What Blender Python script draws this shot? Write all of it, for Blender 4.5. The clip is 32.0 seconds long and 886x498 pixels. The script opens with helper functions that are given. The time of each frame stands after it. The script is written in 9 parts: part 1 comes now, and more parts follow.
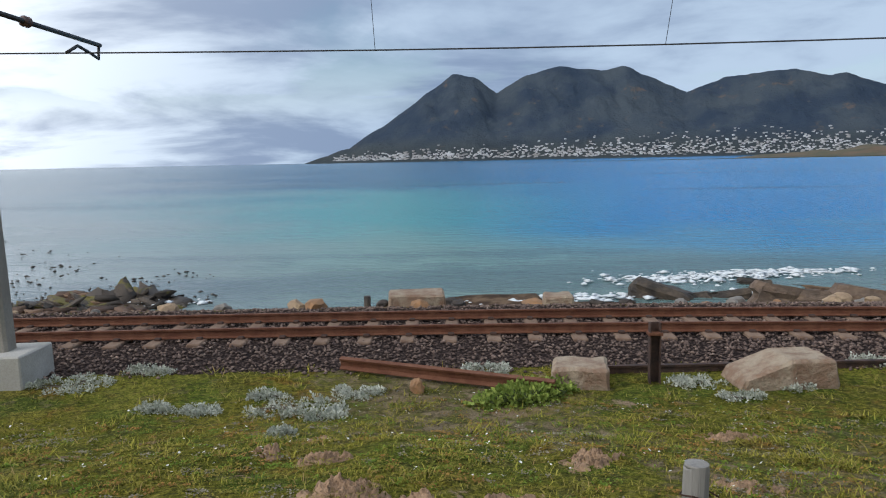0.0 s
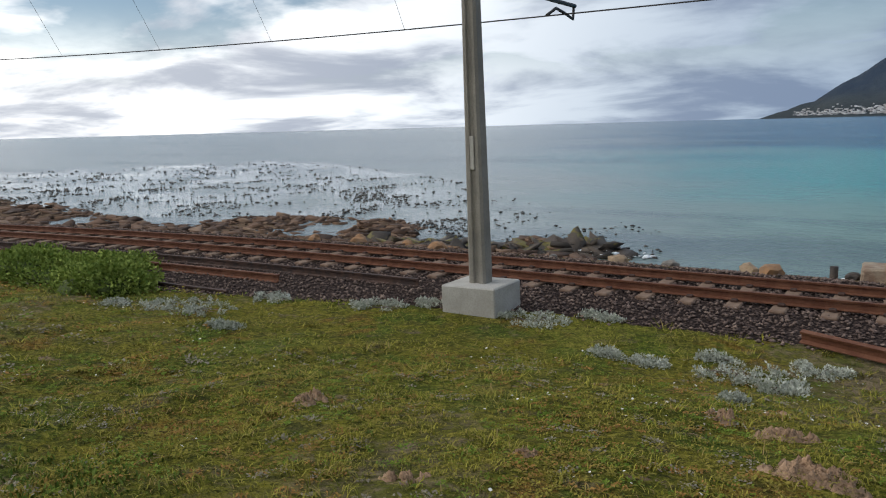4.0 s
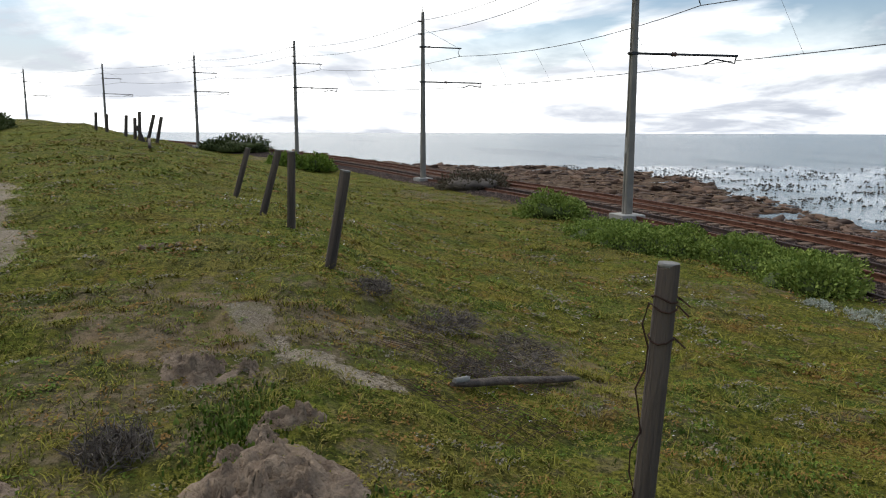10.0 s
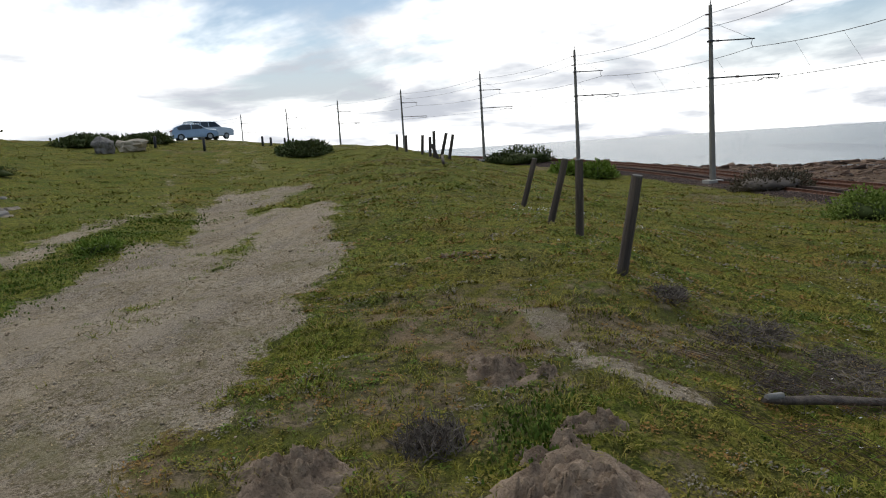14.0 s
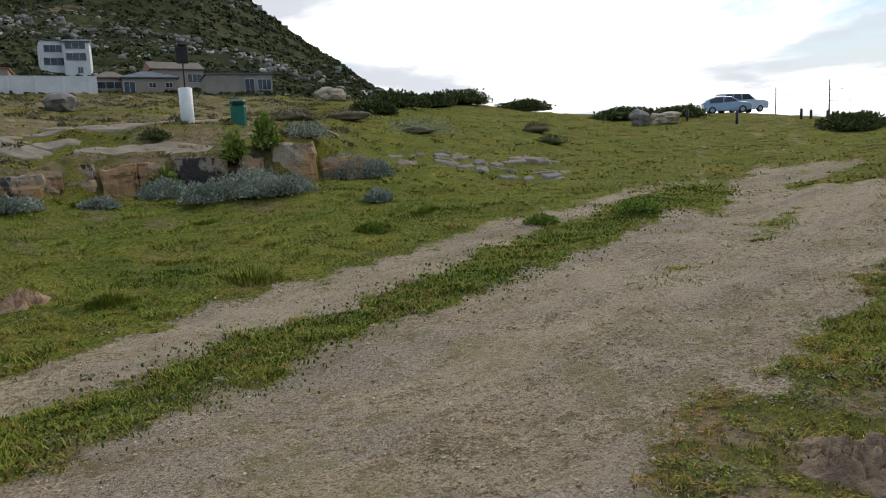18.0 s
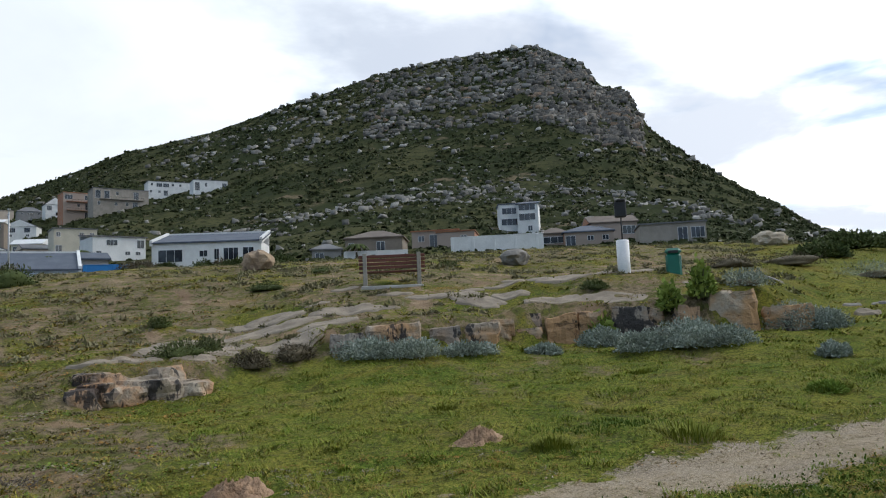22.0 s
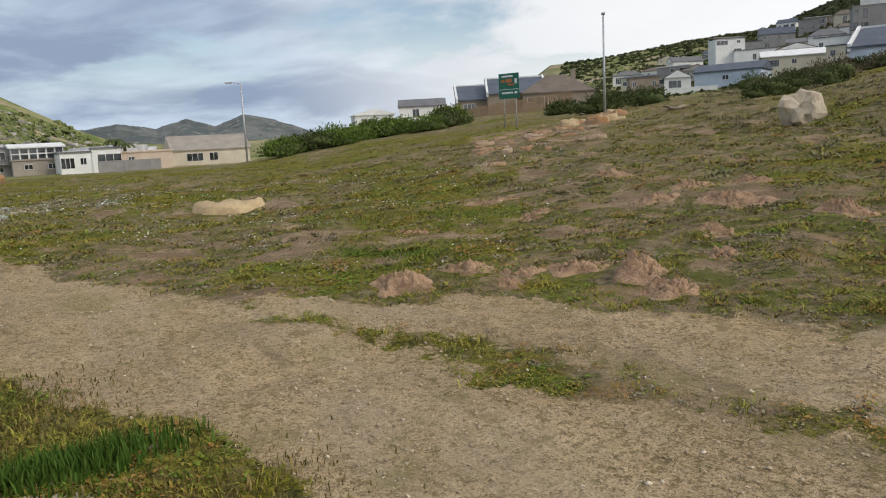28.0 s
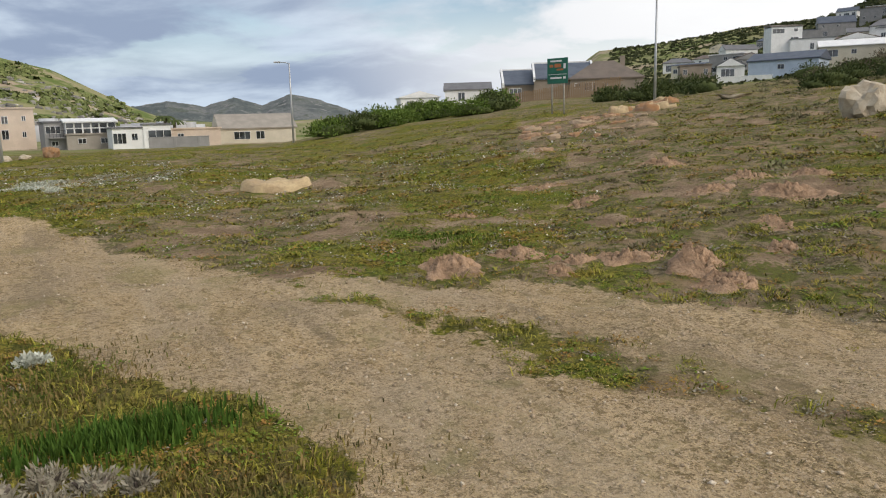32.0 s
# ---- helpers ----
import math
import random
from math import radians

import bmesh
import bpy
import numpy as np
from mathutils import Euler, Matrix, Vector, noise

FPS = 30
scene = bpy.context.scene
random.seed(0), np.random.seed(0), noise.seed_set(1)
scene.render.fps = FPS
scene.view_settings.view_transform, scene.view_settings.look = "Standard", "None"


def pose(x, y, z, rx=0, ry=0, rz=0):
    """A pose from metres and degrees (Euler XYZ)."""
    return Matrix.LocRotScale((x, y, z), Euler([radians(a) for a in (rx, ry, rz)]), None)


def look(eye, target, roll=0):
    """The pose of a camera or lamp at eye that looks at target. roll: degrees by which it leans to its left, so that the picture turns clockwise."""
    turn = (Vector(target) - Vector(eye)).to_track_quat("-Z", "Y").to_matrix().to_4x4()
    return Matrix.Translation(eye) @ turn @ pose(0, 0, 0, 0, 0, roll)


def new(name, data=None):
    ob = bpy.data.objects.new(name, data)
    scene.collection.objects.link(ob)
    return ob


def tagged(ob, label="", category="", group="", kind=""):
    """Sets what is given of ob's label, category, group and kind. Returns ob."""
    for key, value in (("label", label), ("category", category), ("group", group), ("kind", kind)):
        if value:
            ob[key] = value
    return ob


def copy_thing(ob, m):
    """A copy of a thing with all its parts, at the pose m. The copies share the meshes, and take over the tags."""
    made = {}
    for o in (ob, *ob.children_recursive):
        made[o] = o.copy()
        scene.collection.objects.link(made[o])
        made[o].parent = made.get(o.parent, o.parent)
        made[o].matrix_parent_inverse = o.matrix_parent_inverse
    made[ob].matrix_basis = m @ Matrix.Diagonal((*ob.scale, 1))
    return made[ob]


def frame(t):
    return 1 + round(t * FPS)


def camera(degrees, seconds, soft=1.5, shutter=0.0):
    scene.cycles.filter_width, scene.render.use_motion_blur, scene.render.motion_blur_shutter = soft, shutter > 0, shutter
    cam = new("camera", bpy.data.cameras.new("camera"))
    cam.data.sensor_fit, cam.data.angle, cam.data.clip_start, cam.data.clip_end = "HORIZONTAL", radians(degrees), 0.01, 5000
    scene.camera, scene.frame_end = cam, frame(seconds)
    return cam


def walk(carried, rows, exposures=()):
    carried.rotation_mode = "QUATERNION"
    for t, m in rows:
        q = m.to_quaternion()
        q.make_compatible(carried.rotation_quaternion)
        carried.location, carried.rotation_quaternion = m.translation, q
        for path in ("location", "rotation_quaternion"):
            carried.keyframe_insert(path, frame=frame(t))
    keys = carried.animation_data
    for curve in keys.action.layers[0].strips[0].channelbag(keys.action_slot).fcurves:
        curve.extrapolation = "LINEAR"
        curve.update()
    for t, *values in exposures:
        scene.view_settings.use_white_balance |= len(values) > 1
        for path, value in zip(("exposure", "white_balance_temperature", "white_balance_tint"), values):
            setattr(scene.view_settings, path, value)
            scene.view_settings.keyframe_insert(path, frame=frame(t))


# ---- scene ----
cam = camera(61.4, 32.0, soft=1.1)

# seconds, place, turn to the left from +y, tilt, lean
PATH = [
    (0.0, 0.007, 0.277, 1.725, 0.00, -6.78, -1.12),
    (0.5, -0.015, 0.303, 1.709, 3.42, -6.88, -1.16),
    (1.0, -0.024, 0.328, 1.689, 7.07, -8.33, -1.16),
    (1.5, -0.015, 0.337, 1.689, 12.20, -9.97, -1.41),
    (2.0, -0.062, 0.327, 1.694, 16.12, -11.07, -1.97),
    (2.5, -0.096, 0.319, 1.694, 20.14, -11.08, -3.13),
    (3.0, -0.135, 0.310, 1.698, 24.37, -10.65, -3.23),
    (3.5, -0.169, 0.290, 1.704, 28.42, -9.93, -2.01),
    (4.0, -0.207, 0.271, 1.702, 33.24, -9.32, -1.54),
    (4.5, -0.227, 0.268, 1.692, 38.26, -8.93, -1.73),
    (6.5, -0.308, 0.220, 1.686, 53.09, -9.35, -1.08),
    (7.0, -0.319, 0.210, 1.696, 58.14, -9.33, -1.53),
    (7.5, -0.311, 0.185, 1.702, 63.17, -9.18, -1.73),
    (8.0, -0.318, 0.159, 1.701, 69.34, -8.94, -1.63),
    (8.5, -0.332, 0.159, 1.697, 72.96, -9.07, -1.54),
    (9.0, -0.323, 0.125, 1.689, 76.65, -9.04, 0.15),
    (9.5, -0.323, 0.111, 1.695, 79.97, -9.13, 0.40),
    (10.0, -0.316, 0.087, 1.700, 83.86, -8.90, 0.18),
    (10.5, -0.324, 0.060, 1.693, 86.20, -8.85, 0.84),
    (11.0, -0.327, 0.057, 1.694, 87.33, -9.05, 1.12),
    (11.5, -0.328, 0.063, 1.689, 87.85, -9.62, 0.82),
    (12.0, -0.337, 0.073, 1.695, 88.44, -10.18, -0.59),
    (12.5, -0.324, 0.078, 1.697, 89.43, -10.00, -1.23),
    (13.0, -0.320, 0.060, 1.698, 93.66, -8.92, -2.26),
    (13.5, -0.314, 0.027, 1.701, 100.28, -8.07, -3.46),
    (14.0, -0.300, -0.012, 1.696, 105.41, -7.66, -3.62),
    (14.5, -0.277, -0.028, 1.685, 109.06, -8.94, -3.39),
    (16.5, -0.257, -0.172, 1.669, 123.49, -9.96, -2.88),
    (17.0, -0.222, -0.240, 1.671, 127.98, -9.23, -2.99),
    (17.5, -0.168, -0.256, 1.608, 135.57, -8.40, -2.37),
    (18.0, -0.133, -0.278, 1.595, 143.75, -7.43, -2.59),
    (18.5, -0.116, -0.287, 1.603, 149.40, -5.89, -2.58),
    (19.0, -0.097, -0.289, 1.615, 154.86, -3.47, -2.17),
    (19.5, -0.079, -0.275, 1.625, 159.09, -0.69, -1.70),
    (20.0, -0.077, -0.270, 1.636, 163.01, 1.81, -1.42),
    (20.5, -0.073, -0.278, 1.640, 166.02, 3.48, -1.11),
    (21.0, -0.070, -0.281, 1.642, 167.47, 5.52, -1.09),
    (21.5, -0.070, -0.297, 1.649, 170.33, 5.83, -1.92),
    (22.0, -0.063, -0.318, 1.644, 175.33, 5.28, -2.57),
    (22.5, -0.057, -0.362, 1.643, 178.94, 2.81, -2.42),
    (23.0, -0.034, -0.375, 1.628, 183.23, 2.07, -1.98),
    (23.5, 0.003, -0.368, 1.614, 188.14, 1.08, -0.97),
    (24.0, 0.044, -0.335, 1.607, 192.46, -0.05, -0.21),
    (24.5, 0.076, -0.311, 1.600, 196.83, -1.36, 0.04),
    (25.0, 0.110, -0.348, 1.604, 202.79, -3.26, 0.07),
    (25.5, 0.134, -0.333, 1.591, 210.24, -5.01, -0.47),
    (26.0, 0.154, -0.351, 1.581, 216.42, -6.21, -0.81),
    (26.5, 0.171, -0.355, 1.575, 222.07, -6.86, -1.36),
    (28.5, 0.160, -0.247, 1.574, 243.04, -8.78, -3.12),
    (29.0, 0.195, -0.243, 1.567, 244.85, -8.73, -3.08),
    (29.5, 0.234, -0.236, 1.568, 246.19, -8.56, -2.70),
    (30.0, 0.281, -0.229, 1.558, 246.55, -8.83, -2.15),
    (30.5, 0.292, -0.226, 1.557, 246.86, -10.21, -2.72),
    (31.0, 0.290, -0.225, 1.556, 245.90, -10.96, -2.79),
    (31.5, 0.271, -0.217, 1.560, 243.96, -9.71, -1.85),
    (32.0, 0.279, -0.223, 1.562, 242.60, -9.62, -1.54),
]


def camera_pose(x, y, z, yaw, tilt, lean):
    a, b = radians(yaw), radians(tilt)
    ahead = Vector((-math.sin(a) * math.cos(b), math.cos(a) * math.cos(b), math.sin(b)))
    eye = Vector((x, y, z))
    return look(eye, eye + ahead, lean)


walk(cam, [(row[0], camera_pose(*row[1:])) for row in PATH],
     exposures=[(0.0, 0.0, 6300, 10), (2.0, 0.1, 6450, 10), (3.0, 0.05, 6450, 10), (4.0, -0.25, 6500, 10), (7.0, -0.15, 6400, 10), (8.0, -0.25, 6400, 10), (9.0, -0.1, 6450, 10), (11.0, -0.25, 6450, 10), (12.0, 0.35, 6500, 10), (13.0, -0.4, 6450, 10), (17.0, -0.15, 6600, 10), (19.0, 0.05, 6600, 10), (20.0, 0.2, 6600, 10), (21.0, -0.35, 6300, 9), (22.0, 0.12, 6300, 9), (23.0, 0.85, 6700, 10), (24.0, 0.45, 6800, 11), (25.0, 0.36, 6850, 11), (26.0, 0.02, 6900, 12), (29.0, 0.15, 6900, 11), (30.0, 0.0, 6900, 11), (31.0, 0.3, 7000, 12), (32.0, 0.2, 7000, 12)])

# ---- sky and sun ----
SUN_YAW, SUN_UP = 112.0, 38.0
world = bpy.data.worlds.new("overcast_sky")
scene.world = world
world.use_nodes = True


def build_sky():
    nt = world.node_tree
    nt.nodes.clear()
    out = nt.nodes.new("ShaderNodeOutputWorld")
    bg = nt.nodes.new("ShaderNodeBackground")
    sky = nt.nodes.new("ShaderNodeTexSky")
    sky.sky_type, sky.sun_disc = "NISHITA", False
    sky.sun_elevation, sky.sun_rotation = radians(SUN_UP), radians(-SUN_YAW)
    sky.altitude, sky.air_density, sky.dust_density = 10, 1.0, 0.2
    co = nt.nodes.new("ShaderNodeTexCoord")
    # cloud deck: the view ray meets a flat layer, so clouds flatten to bands near the horizon
    sep = nt.nodes.new("ShaderNodeSeparateXYZ")
    nt.links.new(co.outputs["Generated"], sep.inputs[0])
    up = nt.nodes.new("ShaderNodeMath"); up.operation = "ADD"; up.inputs[1].default_value = 0.16
    nt.links.new(sep.outputs["Z"], up.inputs[0])
    upc = nt.nodes.new("ShaderNodeMath"); upc.operation = "MAXIMUM"; upc.inputs[1].default_value = 0.05
    nt.links.new(up.outputs[0], upc.inputs[0])
    px = nt.nodes.new("ShaderNodeMath"); px.operation = "DIVIDE"
    py = nt.nodes.new("ShaderNodeMath"); py.operation = "DIVIDE"
    nt.links.new(sep.outputs["X"], px.inputs[0]); nt.links.new(upc.outputs[0], px.inputs[1])
    nt.links.new(sep.outputs["Y"], py.inputs[0]); nt.links.new(upc.outputs[0], py.inputs[1])
    com = nt.nodes.new("ShaderNodeCombineXYZ")
    nt.links.new(px.outputs[0], com.inputs[0]); nt.links.new(py.outputs[0], com.inputs[1])
    com.inputs[2].default_value = 3.7

    def noise_ramp(scale, detail, lo, hi, seed):
        mp = nt.nodes.new("ShaderNodeMapping"); mp.inputs["Location"].default_value = (seed, seed * 0.7, 0)
        nt.links.new(com.outputs[0], mp.inputs[0])
        nz = nt.nodes.new("ShaderNodeTexNoise")
        nz.inputs["Scale"].default_value, nz.inputs["Detail"].default_value = scale, detail
        nz.inputs["Roughness"].default_value, nz.inputs["Distortion"].default_value = 0.55, 0.3
        nt.links.new(mp.outputs[0], nz.inputs["Vector"])
        mr = nt.nodes.new("ShaderNodeMapRange"); mr.interpolation_type = "SMOOTHSTEP"
        mr.inputs["From Min"].default_value, mr.inputs["From Max"].default_value = lo, hi
        nt.links.new(nz.outputs["Fac"], mr.inputs["Value"])
        return mr.outputs[0]

    cover = noise_ramp(0.75, 6, 0.36, 0.52, 4.0)      # cloud against clear sky
    thick = noise_ramp(0.9, 7, 0.38, 0.62, 11.0)      # grey bellies against bright cloud
    low = nt.nodes.new("ShaderNodeMapRange"); low.interpolation_type = "SMOOTHSTEP"   # the deck closes towards the horizon
    low.inputs["From Min"].default_value, low.inputs["From Max"].default_value = 0.16, 0.04
    nt.links.new(sep.outputs["Z"], low.inputs["Value"])
    closed = nt.nodes.new("ShaderNodeMath"); closed.operation = "MAXIMUM"
    nt.links.new(cover, closed.inputs[0]); nt.links.new(low.outputs[0], closed.inputs[1])
    cover = closed.outputs[0]
    # clouds glow towards the hidden sun
    dot = nt.nodes.new("ShaderNodeVectorMath"); dot.operation = "DOT_PRODUCT"
    a, e = radians(SUN_YAW), radians(SUN_UP * 0.55)
    dot.inputs[1].default_value = (-math.sin(a) * math.cos(e), math.cos(a) * math.cos(e), math.sin(e))
    nt.links.new(co.outputs["Generated"], dot.inputs[0])
    glow = nt.nodes.new("ShaderNodeMapRange"); glow.interpolation_type = "SMOOTHSTEP"
    glow.inputs["From Min"].default_value, glow.inputs["From Max"].default_value = -0.30, 0.90
    nt.links.new(dot.outputs["Value"], glow.inputs["Value"])

    def mix(fac, c1, c2):
        m = nt.nodes.new("ShaderNodeMix"); m.data_type = "RGBA"
        for sock, v in ((m.inputs["Factor"], fac), (m.inputs["A"], c1), (m.inputs["B"], c2)):
            if isinstance(v, (tuple, float)):
                sock.default_value = v
            else:
                nt.links.new(v, sock)
        return m.outputs["Result"]

    # thinner, brighter cloud over the hill
    thin = nt.nodes.new("ShaderNodeVectorMath"); thin.operation = "DOT_PRODUCT"
    a2, e2 = radians(216.0), radians(14.0)
    thin.inputs[1].default_value = (-math.sin(a2) * math.cos(e2), math.cos(a2) * math.cos(e2), math.sin(e2))
    nt.links.new(co.outputs["Generated"], thin.inputs[0])
    lobe = nt.nodes.new("ShaderNodeMapRange"); lobe.interpolation_type = "SMOOTHSTEP"
    lobe.inputs["From Min"].default_value, lobe.inputs["From Max"].default_value = 0.78, 0.99
    lobe.inputs["To Max"].default_value = 0.85
    nt.links.new(thin.outputs["Value"], lobe.inputs["Value"])
    bright = mix(glow.outputs[0], (0.51, 0.635, 0.79, 1), (2.2, 2.2, 2.15, 1))
    belly = mix(glow.outputs[0], (0.26, 0.345, 0.50, 1), (0.78, 0.82, 0.90, 1))
    cloud = mix(lobe.outputs[0], mix(thick, bright, belly), (0.90, 0.945, 0.99, 1))
    scaled = nt.nodes.new("ShaderNodeVectorMath"); scaled.operation = "SCALE"
    scaled.inputs["Scale"].default_value = 0.10
    nt.links.new(sky.outputs[0], scaled.inputs[0])
    total = mix(cover, scaled.outputs[0], cloud)
    nt.links.new(total, bg.inputs["Color"])
    bg.inputs["Strength"].default_value = 1.0
    nt.links.new(bg.outputs[0], out.inputs[0])


build_sky()
sun = bpy.data.lights.new("sun", "SUN")
sun.energy, sun.angle, sun.color = 1.1, radians(12), (1.0, 0.95, 0.88)
sun_ob = new("sun", sun)
sun_dir = Vector((-math.sin(radians(SUN_YAW)) * math.cos(radians(SUN_UP)), math.cos(radians(SUN_YAW)) * math.cos(radians(SUN_UP)), math.sin(radians(SUN_UP))))
sun_ob.matrix_world = look(sun_dir * 50, (0, 0, 0))

# ---- materials ----
MATS = {}


class Net:
    """A small helper to write node materials."""

    def __init__(self, name):
        self.mat = bpy.data.materials.new(name)
        self.mat.use_nodes = True
        self.nt = self.mat.node_tree
        self.bsdf = self.nt.nodes["Principled BSDF"]
        self.co = self.nt.nodes.new("ShaderNodeTexCoord")
        MATS[name] = self.mat

    def node(self, kind, **inputs):
        n = self.nt.nodes.new(kind)
        for k, v in inputs.items():
            self.put(n.inputs[k.replace("_", " ")], v)
        return n

    def put(self, sock, v):
        if isinstance(v, bpy.types.NodeSocket):
            self.nt.links.new(v, sock)
        else:
            sock.default_value = v

    def pos(self, world=True, scale=(1, 1, 1)):
        if world:
            out = self.node("ShaderNodeNewGeometry").outputs["Position"]
        else:
            out = self.co.outputs["Object"]
        m = self.node("ShaderNodeMapping", Vector=out)
        m.inputs["Scale"].default_value = scale
        return m.outputs[0]

    def noise(self, scale, detail=4, rough=0.6, vec=None, distort=0.0):
        n = self.node("ShaderNodeTexNoise", Scale=scale, Detail=detail, Roughness=rough, Distortion=distort)
        if vec is not None:
            self.nt.links.new(vec, n.inputs["Vector"])
        return n.outputs["Fac"]

    def voronoi(self, scale, vec=None, out="Distance", feature="F1"):
        n = self.node("ShaderNodeTexVoronoi", Scale=scale)
        n.feature = feature
        if vec is not None:
            self.nt.links.new(vec, n.inputs["Vector"])
        return n.outputs[out]

    def ramp(self, fac, lo, hi, a=0.0, b=1.0):
        n = self.node("ShaderNodeMapRange", Value=fac)
        n.inputs["From Min"].default_value, n.inputs["From Max"].default_value = lo, hi
        n.inputs["To Min"].default_value, n.inputs["To Max"].default_value = a, b
        n.interpolation_type = "SMOOTHSTEP"
        return n.outputs[0]

    def mix(self, fac, a, b, how="MIX"):
        n = self.nt.nodes.new("ShaderNodeMix")
        n.data_type, n.blend_type = "RGBA", how
        self.put(n.inputs["Factor"], fac)
        for sock, v in ((n.inputs["A"], a), (n.inputs["B"], b)):
            self.put(sock, (*v, 1) if isinstance(v, tuple) and len(v) == 3 else v)
        return n.outputs["Result"]

    def math(self, op, a, b=0.0):
        n = self.nt.nodes.new("ShaderNodeMath")
        n.operation = op
        self.put(n.inputs[0], a), self.put(n.inputs[1], b)
        return n.outputs[0]

    def attr(self, name):
        n = self.nt.nodes.new("ShaderNodeAttribute")
        n.attribute_name = name
        return n.outputs["Fac"]

    def rand(self):
        return self.node("ShaderNodeObjectInfo").outputs["Random"]

    def island(self):
        return self.node("ShaderNodeNewGeometry").outputs["Random Per Island"]

    def bump(self, height, strength=0.5, dist=0.02, normal=None):
        n = self.node("ShaderNodeBump", Height=height, Strength=strength, Distance=dist)
        if normal is not None:
            self.nt.links.new(normal, n.inputs["Normal"])
        return n.outputs[0]

    def done(self, colour, rough=0.8, metal=0.0, normal=None, spec=None, **more):
        b = self.bsdf
        self.put(b.inputs["Base Color"], (*colour, 1) if isinstance(colour, tuple) and len(colour) == 3 else colour)
        self.put(b.inputs["Roughness"], rough)
        self.put(b.inputs["Metallic"], metal)
        if spec is not None:
            self.put(b.inputs["Specular IOR Level"], spec)
        if normal is not None:
            self.nt.links.new(normal, b.inputs["Normal"])
        for k, v in more.items():
            self.put(b.inputs[k.replace("_", " ")], v)
        return self.mat


def simple(name, c1, c2, scale=6.0, rough=0.7, metal=0.0, bump=0.2, fine=60.0, dist=0.01, spec=None, world=False, stretch=(1, 1, 1)):
    """Two tones at a broad scale, grain at a fine one."""
    n = Net(name)
    p = n.pos(world, stretch)
    broad, grain = n.noise(scale, 5, 0.6, p), n.noise(fine, 3, 0.6, p)
    c = n.mix(n.ramp(broad, 0.35, 0.65), c1, c2)
    c = n.mix(n.ramp(grain, 0.35, 0.75, 0.0, 0.35), c, tuple(v * 0.55 for v in c1))
    return n.done(c, rough, metal, n.bump(n.math("ADD", n.math("MULTIPLY", broad, 0.5), grain), bump, dist) if bump else None, spec)


def grass_tone(n, p):
    """Colours of the low turf: olive, fresh green, yellowish, rusty and dead patches, painted shade in hollows and
    gaps, the same for ground and blades.
    """
    big, mid, small = n.noise(0.30, 4, 0.6, p), n.noise(1.3, 5, 0.65, p), n.noise(5.5, 5, 0.7, p)
    c = n.mix(n.ramp(mid, 0.36, 0.62), (0.108, 0.118, 0.014), (0.212, 0.190, 0.026))
    c = n.mix(n.ramp(small, 0.52, 0.66), c, (0.245, 0.195, 0.042))
    c = n.mix(n.ramp(big, 0.54, 0.68, 0, 0.5), c, (0.185, 0.150, 0.055))
    lush = n.noise(0.95, 4, 0.55, n.pos(True, (1.0, 1.0, 1.0)), 0.6)
    c = n.mix(n.ramp(lush, 0.53, 0.62, 0, 0.75), c, (0.080, 0.135, 0.020))
    meadow = n.mix(n.ramp(n.noise(0.85, 5, 0.65, p, 0.4), 0.38, 0.60), (0.100, 0.162, 0.020), (0.235, 0.240, 0.042))
    meadow = n.mix(n.ramp(small, 0.54, 0.68, 0, 0.65), meadow, (0.30, 0.225, 0.085))
    meadow = n.mix(n.ramp(n.noise(0.55, 4, 0.6, p, 0.5), 0.55, 0.66, 0, 0.6), meadow, (0.215, 0.160, 0.070))
    c = n.mix(n.attr("lush"), c, meadow)
    rust = n.noise(0.9, 5, 0.7, n.pos(True, (1.0, 1.0, 0.3)), 0.5)
    calm = n.math("SUBTRACT", 1.0, n.math("MULTIPLY", n.attr("lush"), 0.8))
    c = n.mix(n.math("MULTIPLY", calm, n.ramp(rust, 0.54, 0.66, 0, 0.8)), c, (0.27, 0.140, 0.036))
    dead = n.noise(2.1, 4, 0.7, p, 0.4)
    c = n.mix(n.math("MULTIPLY", calm, n.ramp(dead, 0.58, 0.70, 0, 0.8)), c, (0.200, 0.145, 0.105))
    # shade in the hollows and between clumps, painted as near-black olive
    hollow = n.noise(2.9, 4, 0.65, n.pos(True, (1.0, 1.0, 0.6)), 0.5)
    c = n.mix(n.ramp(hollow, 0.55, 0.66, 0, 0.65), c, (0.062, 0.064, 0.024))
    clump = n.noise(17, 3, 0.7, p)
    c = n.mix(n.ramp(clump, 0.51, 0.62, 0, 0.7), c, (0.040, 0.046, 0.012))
    c = n.mix(n.ramp(clump, 0.47, 0.37, 0, 0.55), c, (0.335, 0.290, 0.062))
    return c, mid, small


